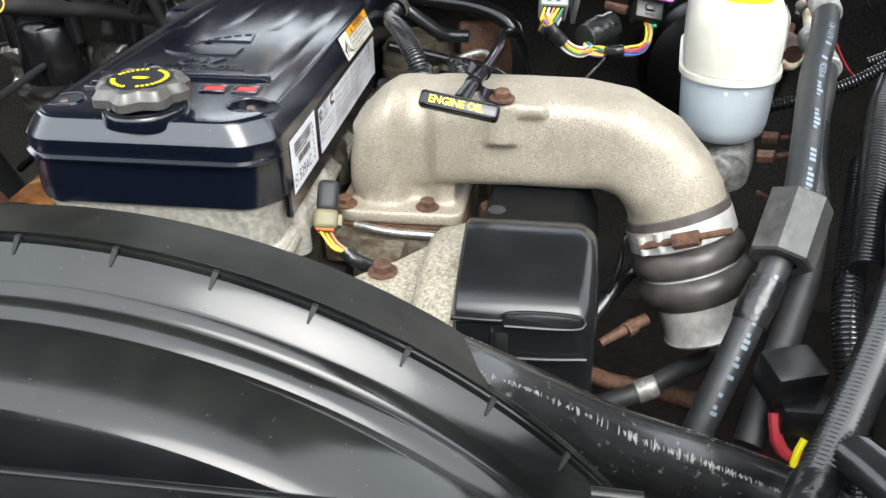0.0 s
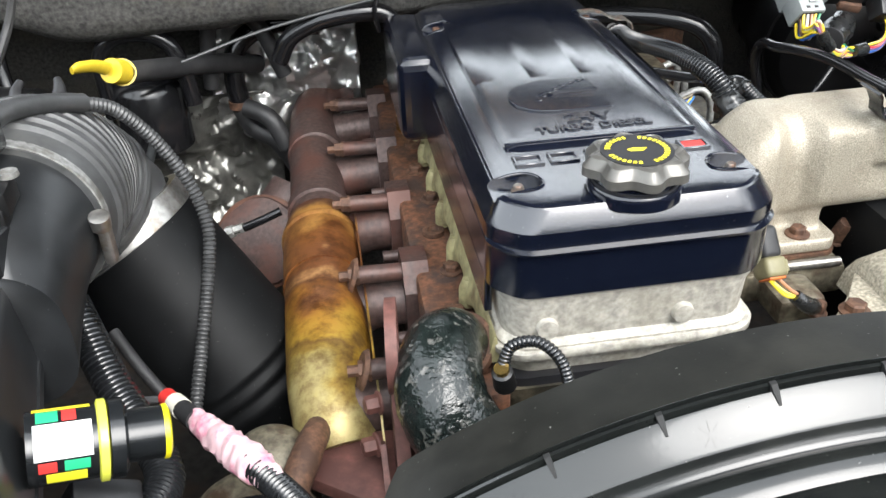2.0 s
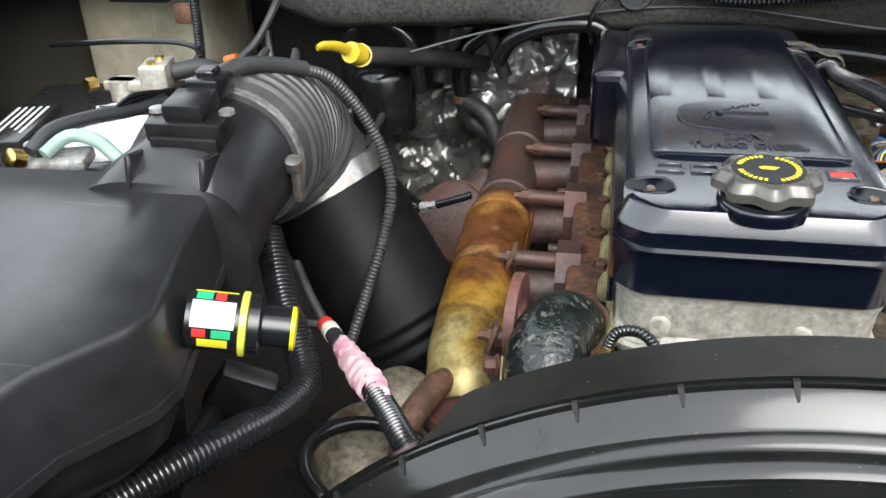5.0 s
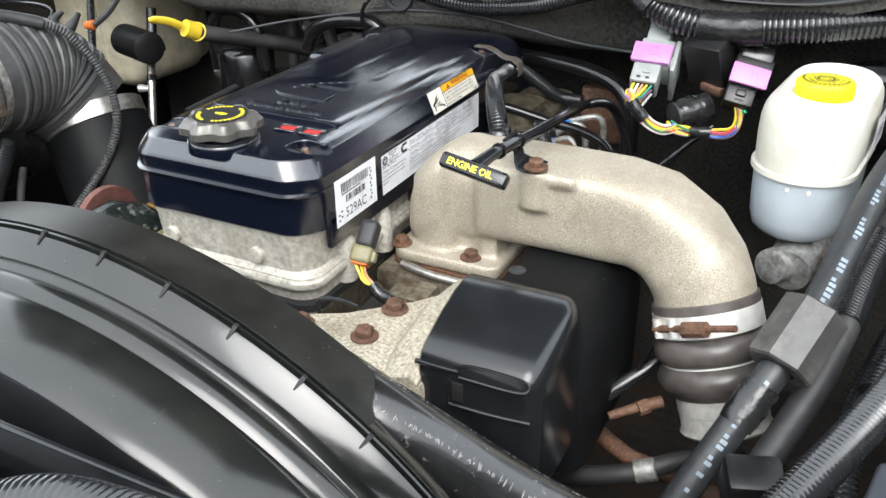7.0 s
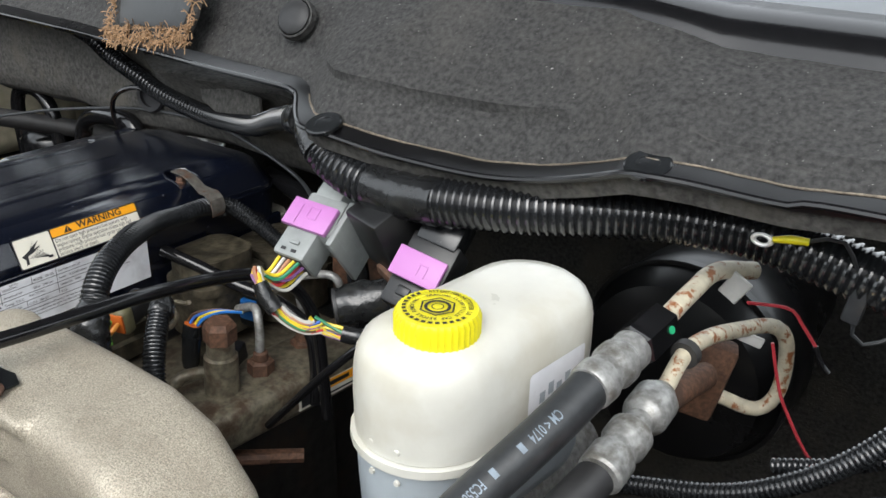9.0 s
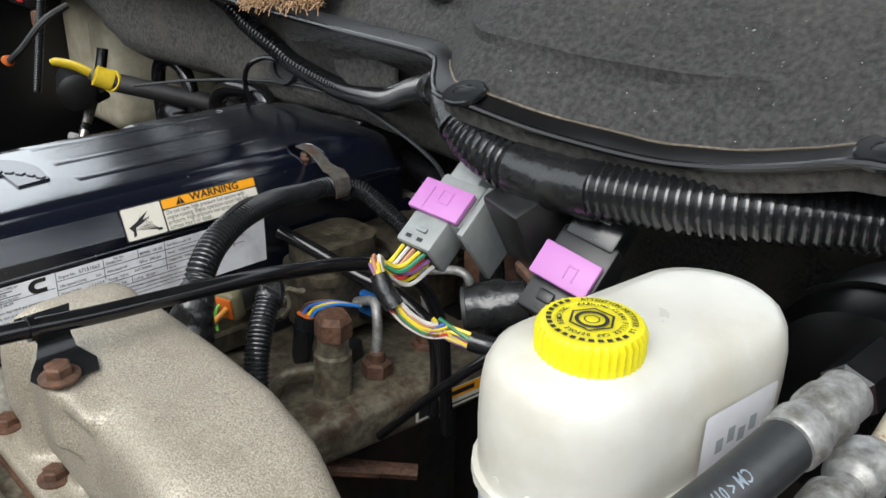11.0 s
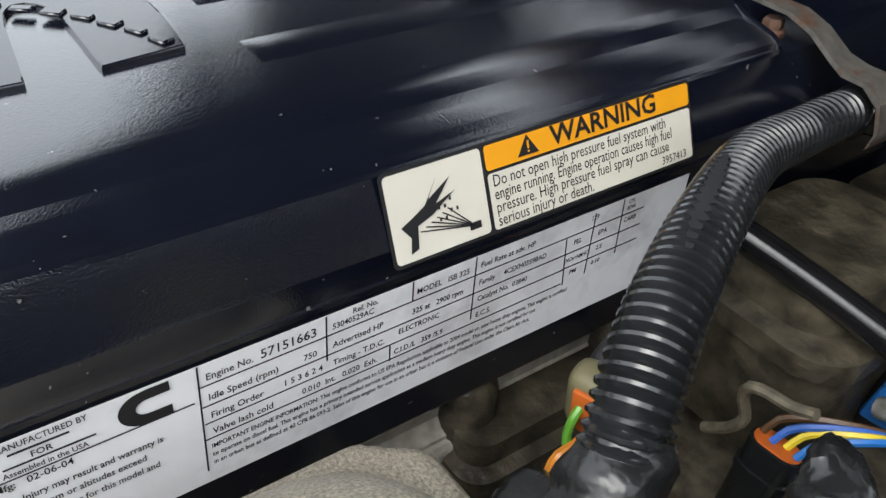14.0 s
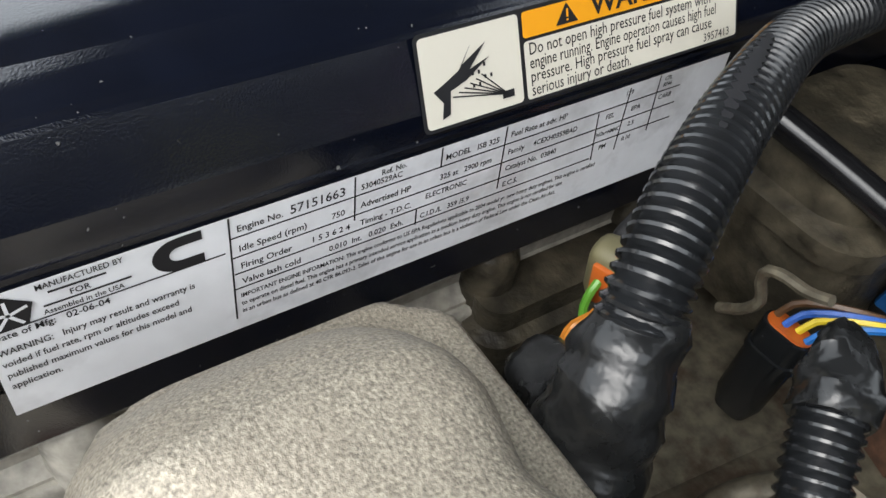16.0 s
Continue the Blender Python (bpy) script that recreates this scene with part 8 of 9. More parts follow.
part("thin_conduit", Geo().tube([(0.611, 1.12, 0.955), (0.644, 1.12, 0.965), (0.729, 1.12, 0.996), (0.777, 1.12, 1.027), (0.814, 1.12, 1.065), (0.843, 1.12, 1.108), (0.868, 1.12, 1.159)], 0.0085, 12, rib=0.0045, depth=0.0014), LOOM, ml)
part("fender_conduit", Geo().tube([(0.762, 1.15, 1.019), (0.818, 1.15, 1.047), (0.873, 1.15, 1.091), (0.914, 1.15, 1.126), (0.952, 1.15, 1.157)], 0.0065, 12, rib=0.0042, depth=0.0012), LOOM, ml)
part("taped_cable", Geo().tube([(0.832, 1.06, 1.069), (0.848, 1.06, 1.078), (0.873, 1.06, 1.097), (0.901, 1.06, 1.114), (0.926, 1.06, 1.125), (0.953, 1.06, 1.138)], 0.0125, 16, 0.006, wob=0.07), TAPE, ml)


# ---- exhaust side ----
deck = thing("head_deck", "rust-coated edge of the cylinder head with a row of bolts", "cylinder head", (-0.14, 1.04, 0.86))
part("deck_ledge", Geo().box((-0.137, 1.04, 0.893), (0.060, 0.78, 0.066), 0.006), RUSTDECK, deck)
for k in range(10):
    p = (-0.128 - 0.008 * (k % 2), 0.690 + k * 0.0815, 0.926)
    part("bolt", Geo().bolt(p, (0, 0, 1), 0.0092, 0.010, 1.35) if k % 3 else Geo().lathe([(0, 0.0125), (0.006, 0.0125), (0.006, 0.007), (0.002, 0.006)], p, (0, 0, 1), 18), RUST, deck, "rusty head bolt")

man = thing("exhaust_manifold", "rust-brown cast iron exhaust manifold with six runners", "exhaust manifold", (-0.25, 1.1, 0.83))
part("log_pipe", Geo().tube([(-0.266, 1.02, 0.877), (-0.267, 1.12, 0.877), (-0.268, 1.22, 0.878), (-0.270, 1.33, 0.880), (-0.262, 1.42, 0.892), (-0.238, 1.465, 0.90), (-0.20, 1.475, 0.90)], [0.038, 0.038, 0.037, 0.037, 0.036, 0.034, 0.030], 24, 0.012, wob=0.03), IRON, man)
for y in (1.105, 1.285):
    part("collar", Geo().lathe([(-0.012, 0.038), (-0.010, 0.0415), (0.010, 0.0415), (0.012, 0.038)], (-0.267, y, 0.877), (0, 1, 0), 28), IRON, man)
for k, y in enumerate((0.711, 0.872, 1.036, 1.200, 1.365)):
    part("runner", Geo().tube([(-0.245, y + 0.012, 0.868), (-0.205, y + 0.008, 0.876), (-0.160, y + 0.005, 0.880)], [0.032, 0.027, 0.028], 20, 0.008), IRON, man)
    part("flange", Geo().rings([[Vector((x, y + 0.005 + a, 0.880 + b)) for a, b in ((-0.034, -0.044), (0.030, -0.044), (0.037, -0.02), (0.037, 0.03), (0.026, 0.052), (-0.012, 0.056), (-0.036, 0.03), (-0.040, -0.02))] for x in (-0.180, -0.177, -0.155, -0.152)]), IRON, man)
    sl = part("spacer_sleeve", Geo().lathe([(0, 0.0100), (0.066, 0.0100), (0.0665, 0.008)], (-0.226, y, 0.9215), (1, 0, -0.03), 18), IRON, man)
    part("stud_bolt", Geo().lathe([(-0.022, 0.0055), (-0.012, 0.0055), (-0.012, 0.0095), (-0.003, 0.0095), (-0.003, 0.0115), (0, 0.0115)], (-0.226, y, 0.9215), (1, 0, -0.03), 6), RUST, sl, "rusty bolt head")
    if k < 4:
        part("lower_stud", Geo().lathe([(0, 0.007), (0.03, 0.007)], (-0.195, y + 0.082, 0.89), (1, 0, 0), 10), IRON, man)

hs = thing("heat_shield", "heat-tinted gold and brown steel shield around the manifold", "heat shield", (-0.265, 0.85, 0.83))
prof = [((-0.2605, 0.690, 0.846), 0.033), ((-0.2620, 0.699, 0.852), 0.0375), ((-0.264, 0.718, 0.862), 0.0415), ((-0.266, 0.76, 0.872), 0.0435), ((-0.267, 0.85, 0.877), 0.0440), ((-0.267, 0.925, 0.878), 0.0440)]
part("front_shell", Geo().tube([p for p, r in prof], [r for p, r in prof], 32, 0.008, wob=0.02), TINTED, hs, sharp=60)
part("rear_shell", Geo().tube([(-0.267, 0.918, 0.878), (-0.267, 0.97, 0.878), (-0.267, 1.03, 0.878), (-0.267, 1.062, 0.877)], [0.0462, 0.0466, 0.0462, 0.043], 32, 0.008), TINTED, hs, sharp=60)
part("rolled_bead", Geo().lathe([(-0.005, 0.0455), (0, 0.0485), (0.006, 0.0485), (0.011, 0.0455)], (-0.267, 1.020, 0.878), (0, 1, 0), 36), TINTED, hs)
part("edge_flange", Geo().rings([[Vector((x, y, z)) for y, z in ((0.665, 0.868), (0.70, 0.905), (1.03, 0.912), (1.04, 0.906), (1.03, 0.895), (0.70, 0.885))] for x in (-0.2225, -0.2205)]), TINTED, hs)
for y in (0.711, 0.872):
    part("washer_pad", Geo().lathe([(0, 0.020), (0.004, 0.017)], (-0.232, y, 0.9215), (-1, 0, 0.35), 16), RUST, hs, "rust patch round the bolt")

hk = thing("lifting_bracket", "red-brown oxidised engine lifting eye bracket", "lifting bracket", (-0.21, 0.63, 0.87))


def eye_ring(r0, r1, n=30):
    out = []
    for k in range(n):
        a = 2 * math.pi * k / n
        out.append((math.cos(a), math.sin(a)))
    return [(c * r0[0], s * r0[1]) for c, s in out], [(c * r1[0], s * r1[1]) for c, s in out]


hm = plane_at((-0.206, 0.683, 0.968), (0.09, 0.99, 0.05), (0, -0.05, 1))
oa, ia = eye_ring((0.043, 0.041), (0.024, 0.025))
rings = []
for z, ring in ((-0.005, oa), (0.005, oa), (0.005, ia), (-0.005, ia)):
    rings.append([hm @ Vector((x, y, z)) for x, y in ring])
rings.append(rings[0])
part("eye", Geo().rings(rings, True, False), RUSTRED, hk)
part("arm", Geo().rings([[Vector(p) + Vector((a * 0.006, 0, 0)) + Vector((0, b * w_, 0)) for a, b in ((-1, -1), (1, -1), (1, 1), (-1, 1))] for p, w_ in (((-0.206, 0.680, 0.948), 0.014), ((-0.206, 0.664, 0.915), 0.015), ((-0.207, 0.645, 0.885), 0.019), ((-0.208, 0.63, 0.862), 0.024))]), RUSTRED, hk)
part("foot", Geo().prism([(-0.300, 0.680), (-0.300, 0.650), (-0.232, 0.600), (-0.165, 0.590), (-0.150, 0.640), (-0.190, 0.690), (-0.25, 0.695)], 0.014, Matrix.Translation((0, 0, 0.850)), 0.004), RUSTRED, hk)
part("rib", Geo().rings([[Vector((x, y, z)) for y, z in ((0.600, 0.862), (0.640, 0.895), (0.68, 0.862))] for x in (-0.226, -0.221)]), RUSTRED, hk)
for p in ((-0.222, 0.668, 0.918), (-0.228, 0.650, 0.886)):
    part("bolt", Geo().bolt(p, (-1, -0.25, 0.1), 0.0085, 0.014, 1.3), RUSTRED, hk)

gh = thing("coolant_elbow", "glossy dark green coolant elbow with pitted paint", "coolant pipe", (-0.16, 0.6, 0.93))
part("pipe_wall", Geo().tube([(-0.138, 0.700, 0.938), (-0.154, 0.684, 0.962), (-0.168, 0.655, 0.970), (-0.172, 0.622, 0.950), (-0.152, 0.598, 0.918), (-0.115, 0.582, 0.896), (-0.065, 0.574, 0.890), (-0.02, 0.57, 0.885)], [0.027, 0.031, 0.036, 0.039, 0.038, 0.035, 0.031, 0.030], 30, 0.007, wob=0.035), GREENHOSE, gh, sharp=80)
part("joint_ring", Geo().lathe([(-0.004, 0.0290), (-0.003, 0.0325), (0.004, 0.0325), (0.005, 0.0290)], (-0.144, 0.694, 0.948), (-0.5, -0.5, 0.75), 30), RUST, gh, "rusty joint ring")
sn = thing("temperature_sensor", "small sensor with taped lead behind the coolant elbow", "sensor", (-0.11, 0.64, 0.95))
part("body", Geo().lathe([(0, 0.010), (0.02, 0.009), (0.022, 0.005)], (-0.118, 0.628, 0.955), (-0.2, -0.3, 1), 14), PLASTIC, sn)
part("brass_cap", Geo().lathe([(0.02, 0.0065), (0.026, 0.0065)], (-0.118, 0.628, 0.955), (-0.2, -0.3, 1), 10), BRASS, sn)
part("lead", Geo().tube([(-0.120, 0.627, 0.978), (-0.112, 0.628, 0.995), (-0.092, 0.622, 1.000), (-0.075, 0.612, 0.985), (-0.068, 0.60, 0.955)], 0.0055, 10, rib=0.0036, depth=0.001), LOOM, sn)
pm = thing("vacuum_pump", "grey cast pump housing with a rusty pipe stub", "pump", (-0.34, 0.62, 0.78))
part("housing", Geo().lathe([(0, 0.062), (0.04, 0.058), (0.052, 0.046), (0.056, 0.015)], (-0.345, 0.63, 0.80), (0.1, -0.3, 0.9), 36), RAIL, pm)
part("neck", Geo().lathe([(0, 0.041), (0.062, 0.038), (0.080, 0.035), (0.090, 0.028), (0.095, 0.017), (0.097, 0.004)], (-0.328, 0.692, 0.79), (0.05, -0.25, 0.97), 32), RAIL, pm)
part("rusty_stub", Geo().tube([(-0.279, 0.690, 0.878), (-0.285, 0.668, 0.884), (-0.294, 0.640, 0.884), (-0.304, 0.617, 0.874), (-0.308, 0.602, 0.846)], [0.0125, 0.0135, 0.0140, 0.0140, 0.0135], 16, 0.006, wob=0.04), RUST, pm, "rusty pipe stub")
part("black_ring", Geo().rings([[Vector((-0.315, 0.545, 0.885)) + Vector((math.cos(a), math.sin(a) * 0.9, -0.25 * math.cos(a))) * (0.062 + 0.007 * math.cos(b)) + Vector((0, 0, 0.007 * math.sin(b))) for b in np.linspace(0, 2 * math.pi, 10, endpoint=False)] for a in np.linspace(0, 2 * math.pi, 49)], True, False), BLACKPIPE, pm, "glossy black ring")
sb = thing("shroud_fastener", "rusty bolt and clip at the end of the fan shroud", "fastener", (-0.335, 0.41, 0.92))
part("bolt", Geo().bolt((-0.338, 0.405, 0.935), (-0.3, -0.4, 0.8), 0.012, 0.014, 1.4), ZINC, sb)
part("clip", Geo().box((-0.352, 0.395, 0.915), (0.03, 0.03, 0.04), 0.006, 2, pose(0, 0, 0, 10, 20, 0)), PLASTIC, sb)
part("nut", Geo().lathe([(0, 0.012), (0.012, 0.012)], (-0.352, 0.378, 0.905), (-0.2, -0.9, 0.3), 6), ZINC, sb)

# ---- firewall pipes behind the exhaust side ----
p = thing("heater_pipe", "gloss black heater pipe bent down to a brass fitting", "pipe", (-0.15, 1.25, 0.95))
part("pipe_wall", Geo().tube([(-0.300, 1.262, 1.035), (-0.280, 1.258, 1.068), (-0.240, 1.252, 1.088), (-0.185, 1.249, 1.096), (-0.152, 1.249, 1.092), (-0.137, 1.247, 1.070), (-0.134, 1.243, 1.010), (-0.133, 1.238, 0.965)], 0.0125, 16, 0.008), BLACKPIPE, p)
part("fitting", Geo().lathe([(0, 0.014), (0.022, 0.014), (0.024, 0.011), (0.05, 0.011)], (-0.133, 1.237, 0.925), (0, 0.05, 1), 6), BRASS, p, "brass hex fitting")
p = thing("heater_hose", "black rubber heater hose with clamp against the firewall", "hose", (-0.4, 1.45, 0.95))
part("hose_wall", Geo().tube([(-0.24, 1.40, 1.04), (-0.31, 1.41, 1.045), (-0.365, 1.40, 1.02), (-0.378, 1.39, 0.97), (-0.374, 1.385, 0.93)], 0.016, 16, 0.01), BLACKPIPE, p)
part("clamp", Geo().lathe([(0, 0.018), (0.012, 0.018)], (-0.375, 1.386, 0.925), (0, 0, 1), 18), RUST, p)
part("lower_hose", Geo().tube([(-0.374, 1.385, 0.925), (-0.36, 1.385, 0.89), (-0.325, 1.37, 0.87), (-0.30, 1.36, 0.83)], 0.016, 16, 0.01).tube([(-0.366, 1.37, 0.93), (-0.33, 1.35, 0.915), (-0.31, 1.34, 0.87)], 0.014, 14, 0.01), RUBBER, p)
p = thing("steel_rod", "thin dark rod leaning against the firewall", "rod", (-0.42, 1.2, 0.92))
part("rod", Geo().tube([(-0.4875, 1.134, 0.929), (-0.492, 1.398, 0.940)], [0.0065, 0.0060], 10), HOSE, p)
# foil blankets: the upper one bright, the lower one in the darker foil
for name, x0, x1, z0, z1, y, seed in (("upper", -0.42, -0.185, 0.84, 1.045, 1.45, 1), ("lower", -0.66, -0.33, 0.60, 0.93, 1.46, 5)):
    n1, n2 = 84, 72
    rings = []
    for i in range(n1):
        col = []
        for j in range(n2):
            x, z = x0 + (x1 - x0) * i / (n1 - 1), z0 + (z1 - z0) * j / (n2 - 1)
            v = Vector((x * 16 + seed, z * 16, seed))
            d_ = 0.040 * noise.noise(v * 0.7) + 0.040 * abs(noise.noise(v * 1.3)) + 0.016 * abs(noise.noise(v * 2.6)) + 0.003 * abs(noise.noise(v * 5.5))
            col.append(Vector((x, y + d_ - 0.04 * (j / n2), z)))
        rings.append(col)
    fo = tagged(part("heat_blanket", Geo().rings(rings, False, False), FOIL if seed == 1 else FOILDARK, None, "", 35), "crumpled silver foil heat blanket on the firewall" if seed == 1 else "dark crumpled foil blanket low on the firewall", "heat blanket")
    fo.modifiers.new("thick", "SOLIDIFY").thickness = 0.003
dp = thing("transmission_dipstick", "yellow-handled transmission dipstick on a black tube", "dipstick", (-0.5, 1.19, 1.0))
part("handle", Geo().tube([(-0.497, 1.200, 1.058), (-0.504, 1.178, 1.069)], [0.0165, 0.0155], 20).lathe([(0, 0.0175), (0.004, 0.0175)], (-0.4965, 1.201, 1.0575), (0.3, -0.9, 0.45), 20), YELLOWDIP, dp, "yellow plastic handle")
part("loop", Geo().tube([(-0.506, 1.172, 1.073), (-0.516, 1.155, 1.084), (-0.531, 1.135, 1.090), (-0.536, 1.128, 1.089)], [0.009, 0.009, 0.0085, 0.006], 12, 0.005, flat=0.55), YELLOWDIP, dp)
part("tube", Geo().tube([(-0.496, 1.203, 1.056), (-0.455, 1.27, 1.035), (-0.40, 1.35, 1.01), (-0.34, 1.42, 0.98)], 0.0145, 14), RUBBER, dp)
ac = thing("evaporator_line", "black and silver evaporator line with clip", "pipe", (-0.57, 1.15, 0.9))
part("upper_pipe", Geo().tube([(-0.662, 1.262, 1.075), (-0.660, 1.255, 1.050), (-0.654, 1.243, 1.020)], 0.0095, 12), BLACKPIPE, ac)
part("clip", Geo().box((-0.650, 1.236, 1.008), (0.050, 0.026, 0.018), 0.004, 2, pose(0, 0, 0, 20, 12, 0)), PLASTIC, ac)
part("clip_tooth", Geo().box((-0.674, 1.228, 1.012), (0.010, 0.016, 0.026), 0.003, 2, pose(0, 0, 0, 0, 15, 0)), PLASTIC, ac)
part("silver_pipe", Geo().tube([(-0.651, 1.238, 1.010), (-0.638, 1.215, 0.978), (-0.622, 1.190, 0.940), (-0.610, 1.17, 0.90), (-0.60, 1.15, 0.85)], [0.0085, 0.0085, 0.0075, 0.0075, 0.0075], 12), STEEL, ac, "tarnished silver pipe")
part("collar", Geo().lathe([(0, 0.0095), (0.012, 0.0095)], (-0.630, 1.203, 0.960), (0.4, -0.6, -0.8), 14), BLACKPIPE, ac)
part("valve", Geo().tube([(-0.622, 1.190, 0.940), (-0.645, 1.180, 0.940)], [0.006, 0.008], 8), ZINC, ac)
lp = thing("vacuum_hose", "glossy black hose looping up from the firewall", "hose", (-0.48, 1.3, 0.98))
part("hose_wall", Geo().tube([(-0.545, 1.30, 0.96), (-0.548, 1.30, 1.03), (-0.535, 1.30, 1.065), (-0.50, 1.30, 1.078), (-0.462, 1.30, 1.070), (-0.440, 1.30, 1.04), (-0.43, 1.30, 0.97)], 0.0115, 14, 0.008), BLACKPIPE, lp)
part("second_loop", Geo().tube([(-0.41, 1.36, 0.97), (-0.40, 1.36, 1.06), (-0.37, 1.36, 1.085), (-0.33, 1.36, 1.06), (-0.30, 1.36, 0.98)], 0.012, 14, 0.008), RUBBER, lp)
ca = thing("vacuum_canister", "black canister with glossy dome behind the air tube", "canister", (-0.52, 1.32, 0.9))
part("can", Geo().lathe([(0, 0.055), (0.09, 0.055), (0.105, 0.045), (0.115, 0.02)], (-0.50, 1.33, 0.90), (0, 0, 1), 30), BLACKPIPE, ca)
part("cylinder", Geo().lathe([(0, 0.03), (0.10, 0.03), (0.104, 0.02)], (-0.70, 1.22, 1.02), (0.85, -0.3, 0), 24), PLASTIC, ca)

# ---- air box, mass flow sensor, bellows and intake tube ----
ab = thing("air_box", "large black plastic air box with scuffed flat lid", "air box", (-0.62, 0.5, 0.8))
lidpts = [(-0.484, 0.659), (-0.545, 0.668), (-0.80, 0.660), (-0.85, 0.63), (-0.85, 0.26), (-0.515, 0.26), (-0.482, 0.372), (-0.443, 0.424), (-0.437, 0.452)]


def inset(z, k):
    c = Vector((-0.64, 0.46))
    return [Vector((c.x + (x - c.x) * k, c.y + (y - c.y) * k, z)) for x, y in lidpts]


part("lid", Geo().rings([inset(1.038, 1.035), inset(1.053, 1.035), inset(1.098, 1.012), inset(1.1045, 1.002), inset(1.1070, 0.985), inset(1.1075, 0.5)]), AIRBOX, ab, "scuffed flat lid", sharp=50)
part("lid_rim", Geo().rings([inset(1.029, 1.045), inset(1.039, 1.045)]), AIRBOX, ab)
part("body", Geo().rings([inset(0.80, 0.68), inset(0.95, 0.76), inset(0.985, 0.94), inset(1.04, 1.02)]), AIRBOX, ab)
part("side_bracket", Geo().box((-0.435, 0.55, 0.955), (0.05, 0.02, 0.06), 0.004, 2, pose(0, 0, 0, 20, 30, 20)).box((-0.46, 0.53, 0.92), (0.012, 0.06, 0.05), 0.004), PLASTIC, ab)
rings = []
for y, cx, cz, rx, rz, k in ((0.625, -0.525, 1.055, 0.085, 0.062, 3.0), (0.655, -0.518, 1.068, 0.078, 0.068, 2.6), (0.685, -0.511, 1.078, 0.072, 0.069, 2.2), (0.715, -0.507, 1.084, 0.0695, 0.0695, 2.0), (0.748, -0.505, 1.085, 0.0695, 0.0695, 2.0)):
    rings.append([Vector((cx + rx * math.copysign(abs(math.cos(t)) ** (2 / k), math.cos(t)), y, cz + rz * math.copysign(abs(math.sin(t)) ** (2 / k), math.sin(t)))) for t in np.linspace(0, 2 * math.pi, 40, endpoint=False)])
part("outlet_neck", Geo().rings(rings), AIRBOX, ab, sharp=60)
for x in (-0.545, -0.475):
    part("neck_rib", Geo().box((x, 0.655, 1.120), (0.006, 0.06, 0.03), 0.002, 1, pose(0, 0, 0, -12, 0, 0)), AIRBOX, ab)
mf = thing("mass_air_flow_sensor", "black mass air flow sensor screwed onto the air box neck", "air sensor", (-0.5, 0.69, 1.15))
part("base", Geo().box((-0.505, 0.676, 1.150), (0.074, 0.030, 0.020), 0.003, 2, pose(0, 0, 0, 6, 0, 0)).box((-0.505, 0.668, 1.138), (0.066, 0.020, 0.016), 0.003, 2), PLASTIC, mf)
part("tower", Geo().box((-0.504, 0.684, 1.168), (0.040, 0.040, 0.018), 0.004, 2, pose(0, 0, 0, 6, 0, 0)), PLASTIC, mf)
part("plug", Geo().box((-0.501, 0.722, 1.173), (0.032, 0.040, 0.022), 0.003, 2, pose(0, 0, 0, -4, 0, 0)).box((-0.501, 0.722, 1.187), (0.018, 0.020, 0.008), 0.002, 1), SATIN, mf, "black locking plug")
for x in (-0.538, -0.470):
    part("screw", Geo().lathe([(0, 0.0075), (0.004, 0.007), (0.0045, 0.003)], (x, 0.684, 1.161), (0, 0, 1), 14), ZINC, mf)

bl = thing("intake_bellows", "ribbed black rubber intake bellows with steel clamps", "intake hose", (-0.5, 0.85, 1.0))
pts = [(-0.505, 0.742, 1.085), (-0.507, 0.79, 1.084), (-0.510, 0.835, 1.078), (-0.508, 0.872, 1.058), (-0.492, 0.898, 1.022), (-0.474, 0.910, 0.995)]
path, rad = spline(pts, 0.074, 0.0017)
dirs = carry(path)
rings = []
for i, (q, (a, b)) in enumerate(zip(path, dirs)):
    f = i / (len(path) - 1)
    r = 0.0745 + 0.0065 * min(1.0, f / 0.25)
    if 0.14 < f < 0.80:
        r += 0.0040 - 0.0105 * max(0.0, math.cos(i * math.pi / 4.0)) ** 3
    elif f >= 0.80:
        r = 0.0810 - 0.030 * (f - 0.8)
    rings.append([q + a * (r * math.cos(t)) + b * (r * math.sin(t)) for t in np.linspace(0, 2 * math.pi, 48, endpoint=False)])
part("bellows_wall", Geo().rings(rings), BELLOWS, bl, sharp=50)
part("front_clamp", Geo().lathe([(-0.006, 0.0742), (-0.0055, 0.0760), (0.0055, 0.0760), (0.006, 0.0742)], (-0.5055, 0.752, 1.085), (0, 1, 0), 56), ZINC, bl, "dull steel hose clamp")
part("clamp_screw", Geo().lathe([(0, 0.0085), (0.012, 0.0085), (0.013, 0.005)], (-0.431, 0.730, 1.088), (0.1, -0.3, 1), 12).box((-0.430, 0.733, 1.072), (0.010, 0.014, 0.038), 0.003, 2), STEEL, bl, "clamp screw housing")
for dx in (-0.018, 0.014):
    part("lug", Geo().tube([(-0.515 + dx, 0.925, 1.118), (-0.516 + dx * 1.3, 0.94, 1.132), (-0.516 + dx * 1.1, 0.952, 1.140)], [0.010, 0.006, 0.004], 10, 0.005), RUBBER, bl)
TA = Vector((0.50, -0.17, -0.85)).normalized()
tb = thing("intake_tube", "wide matte black intake tube dropping towards the turbocharger", "intake tube", (-0.37, 0.86, 0.72))
part("steel_band", Geo().lathe([(-0.013, 0.0770), (-0.012, 0.0800), (0.012, 0.0800), (0.013, 0.0770)], (-0.468, 0.912, 0.985), TA, 56), STEEL, tb, "dull steel band")
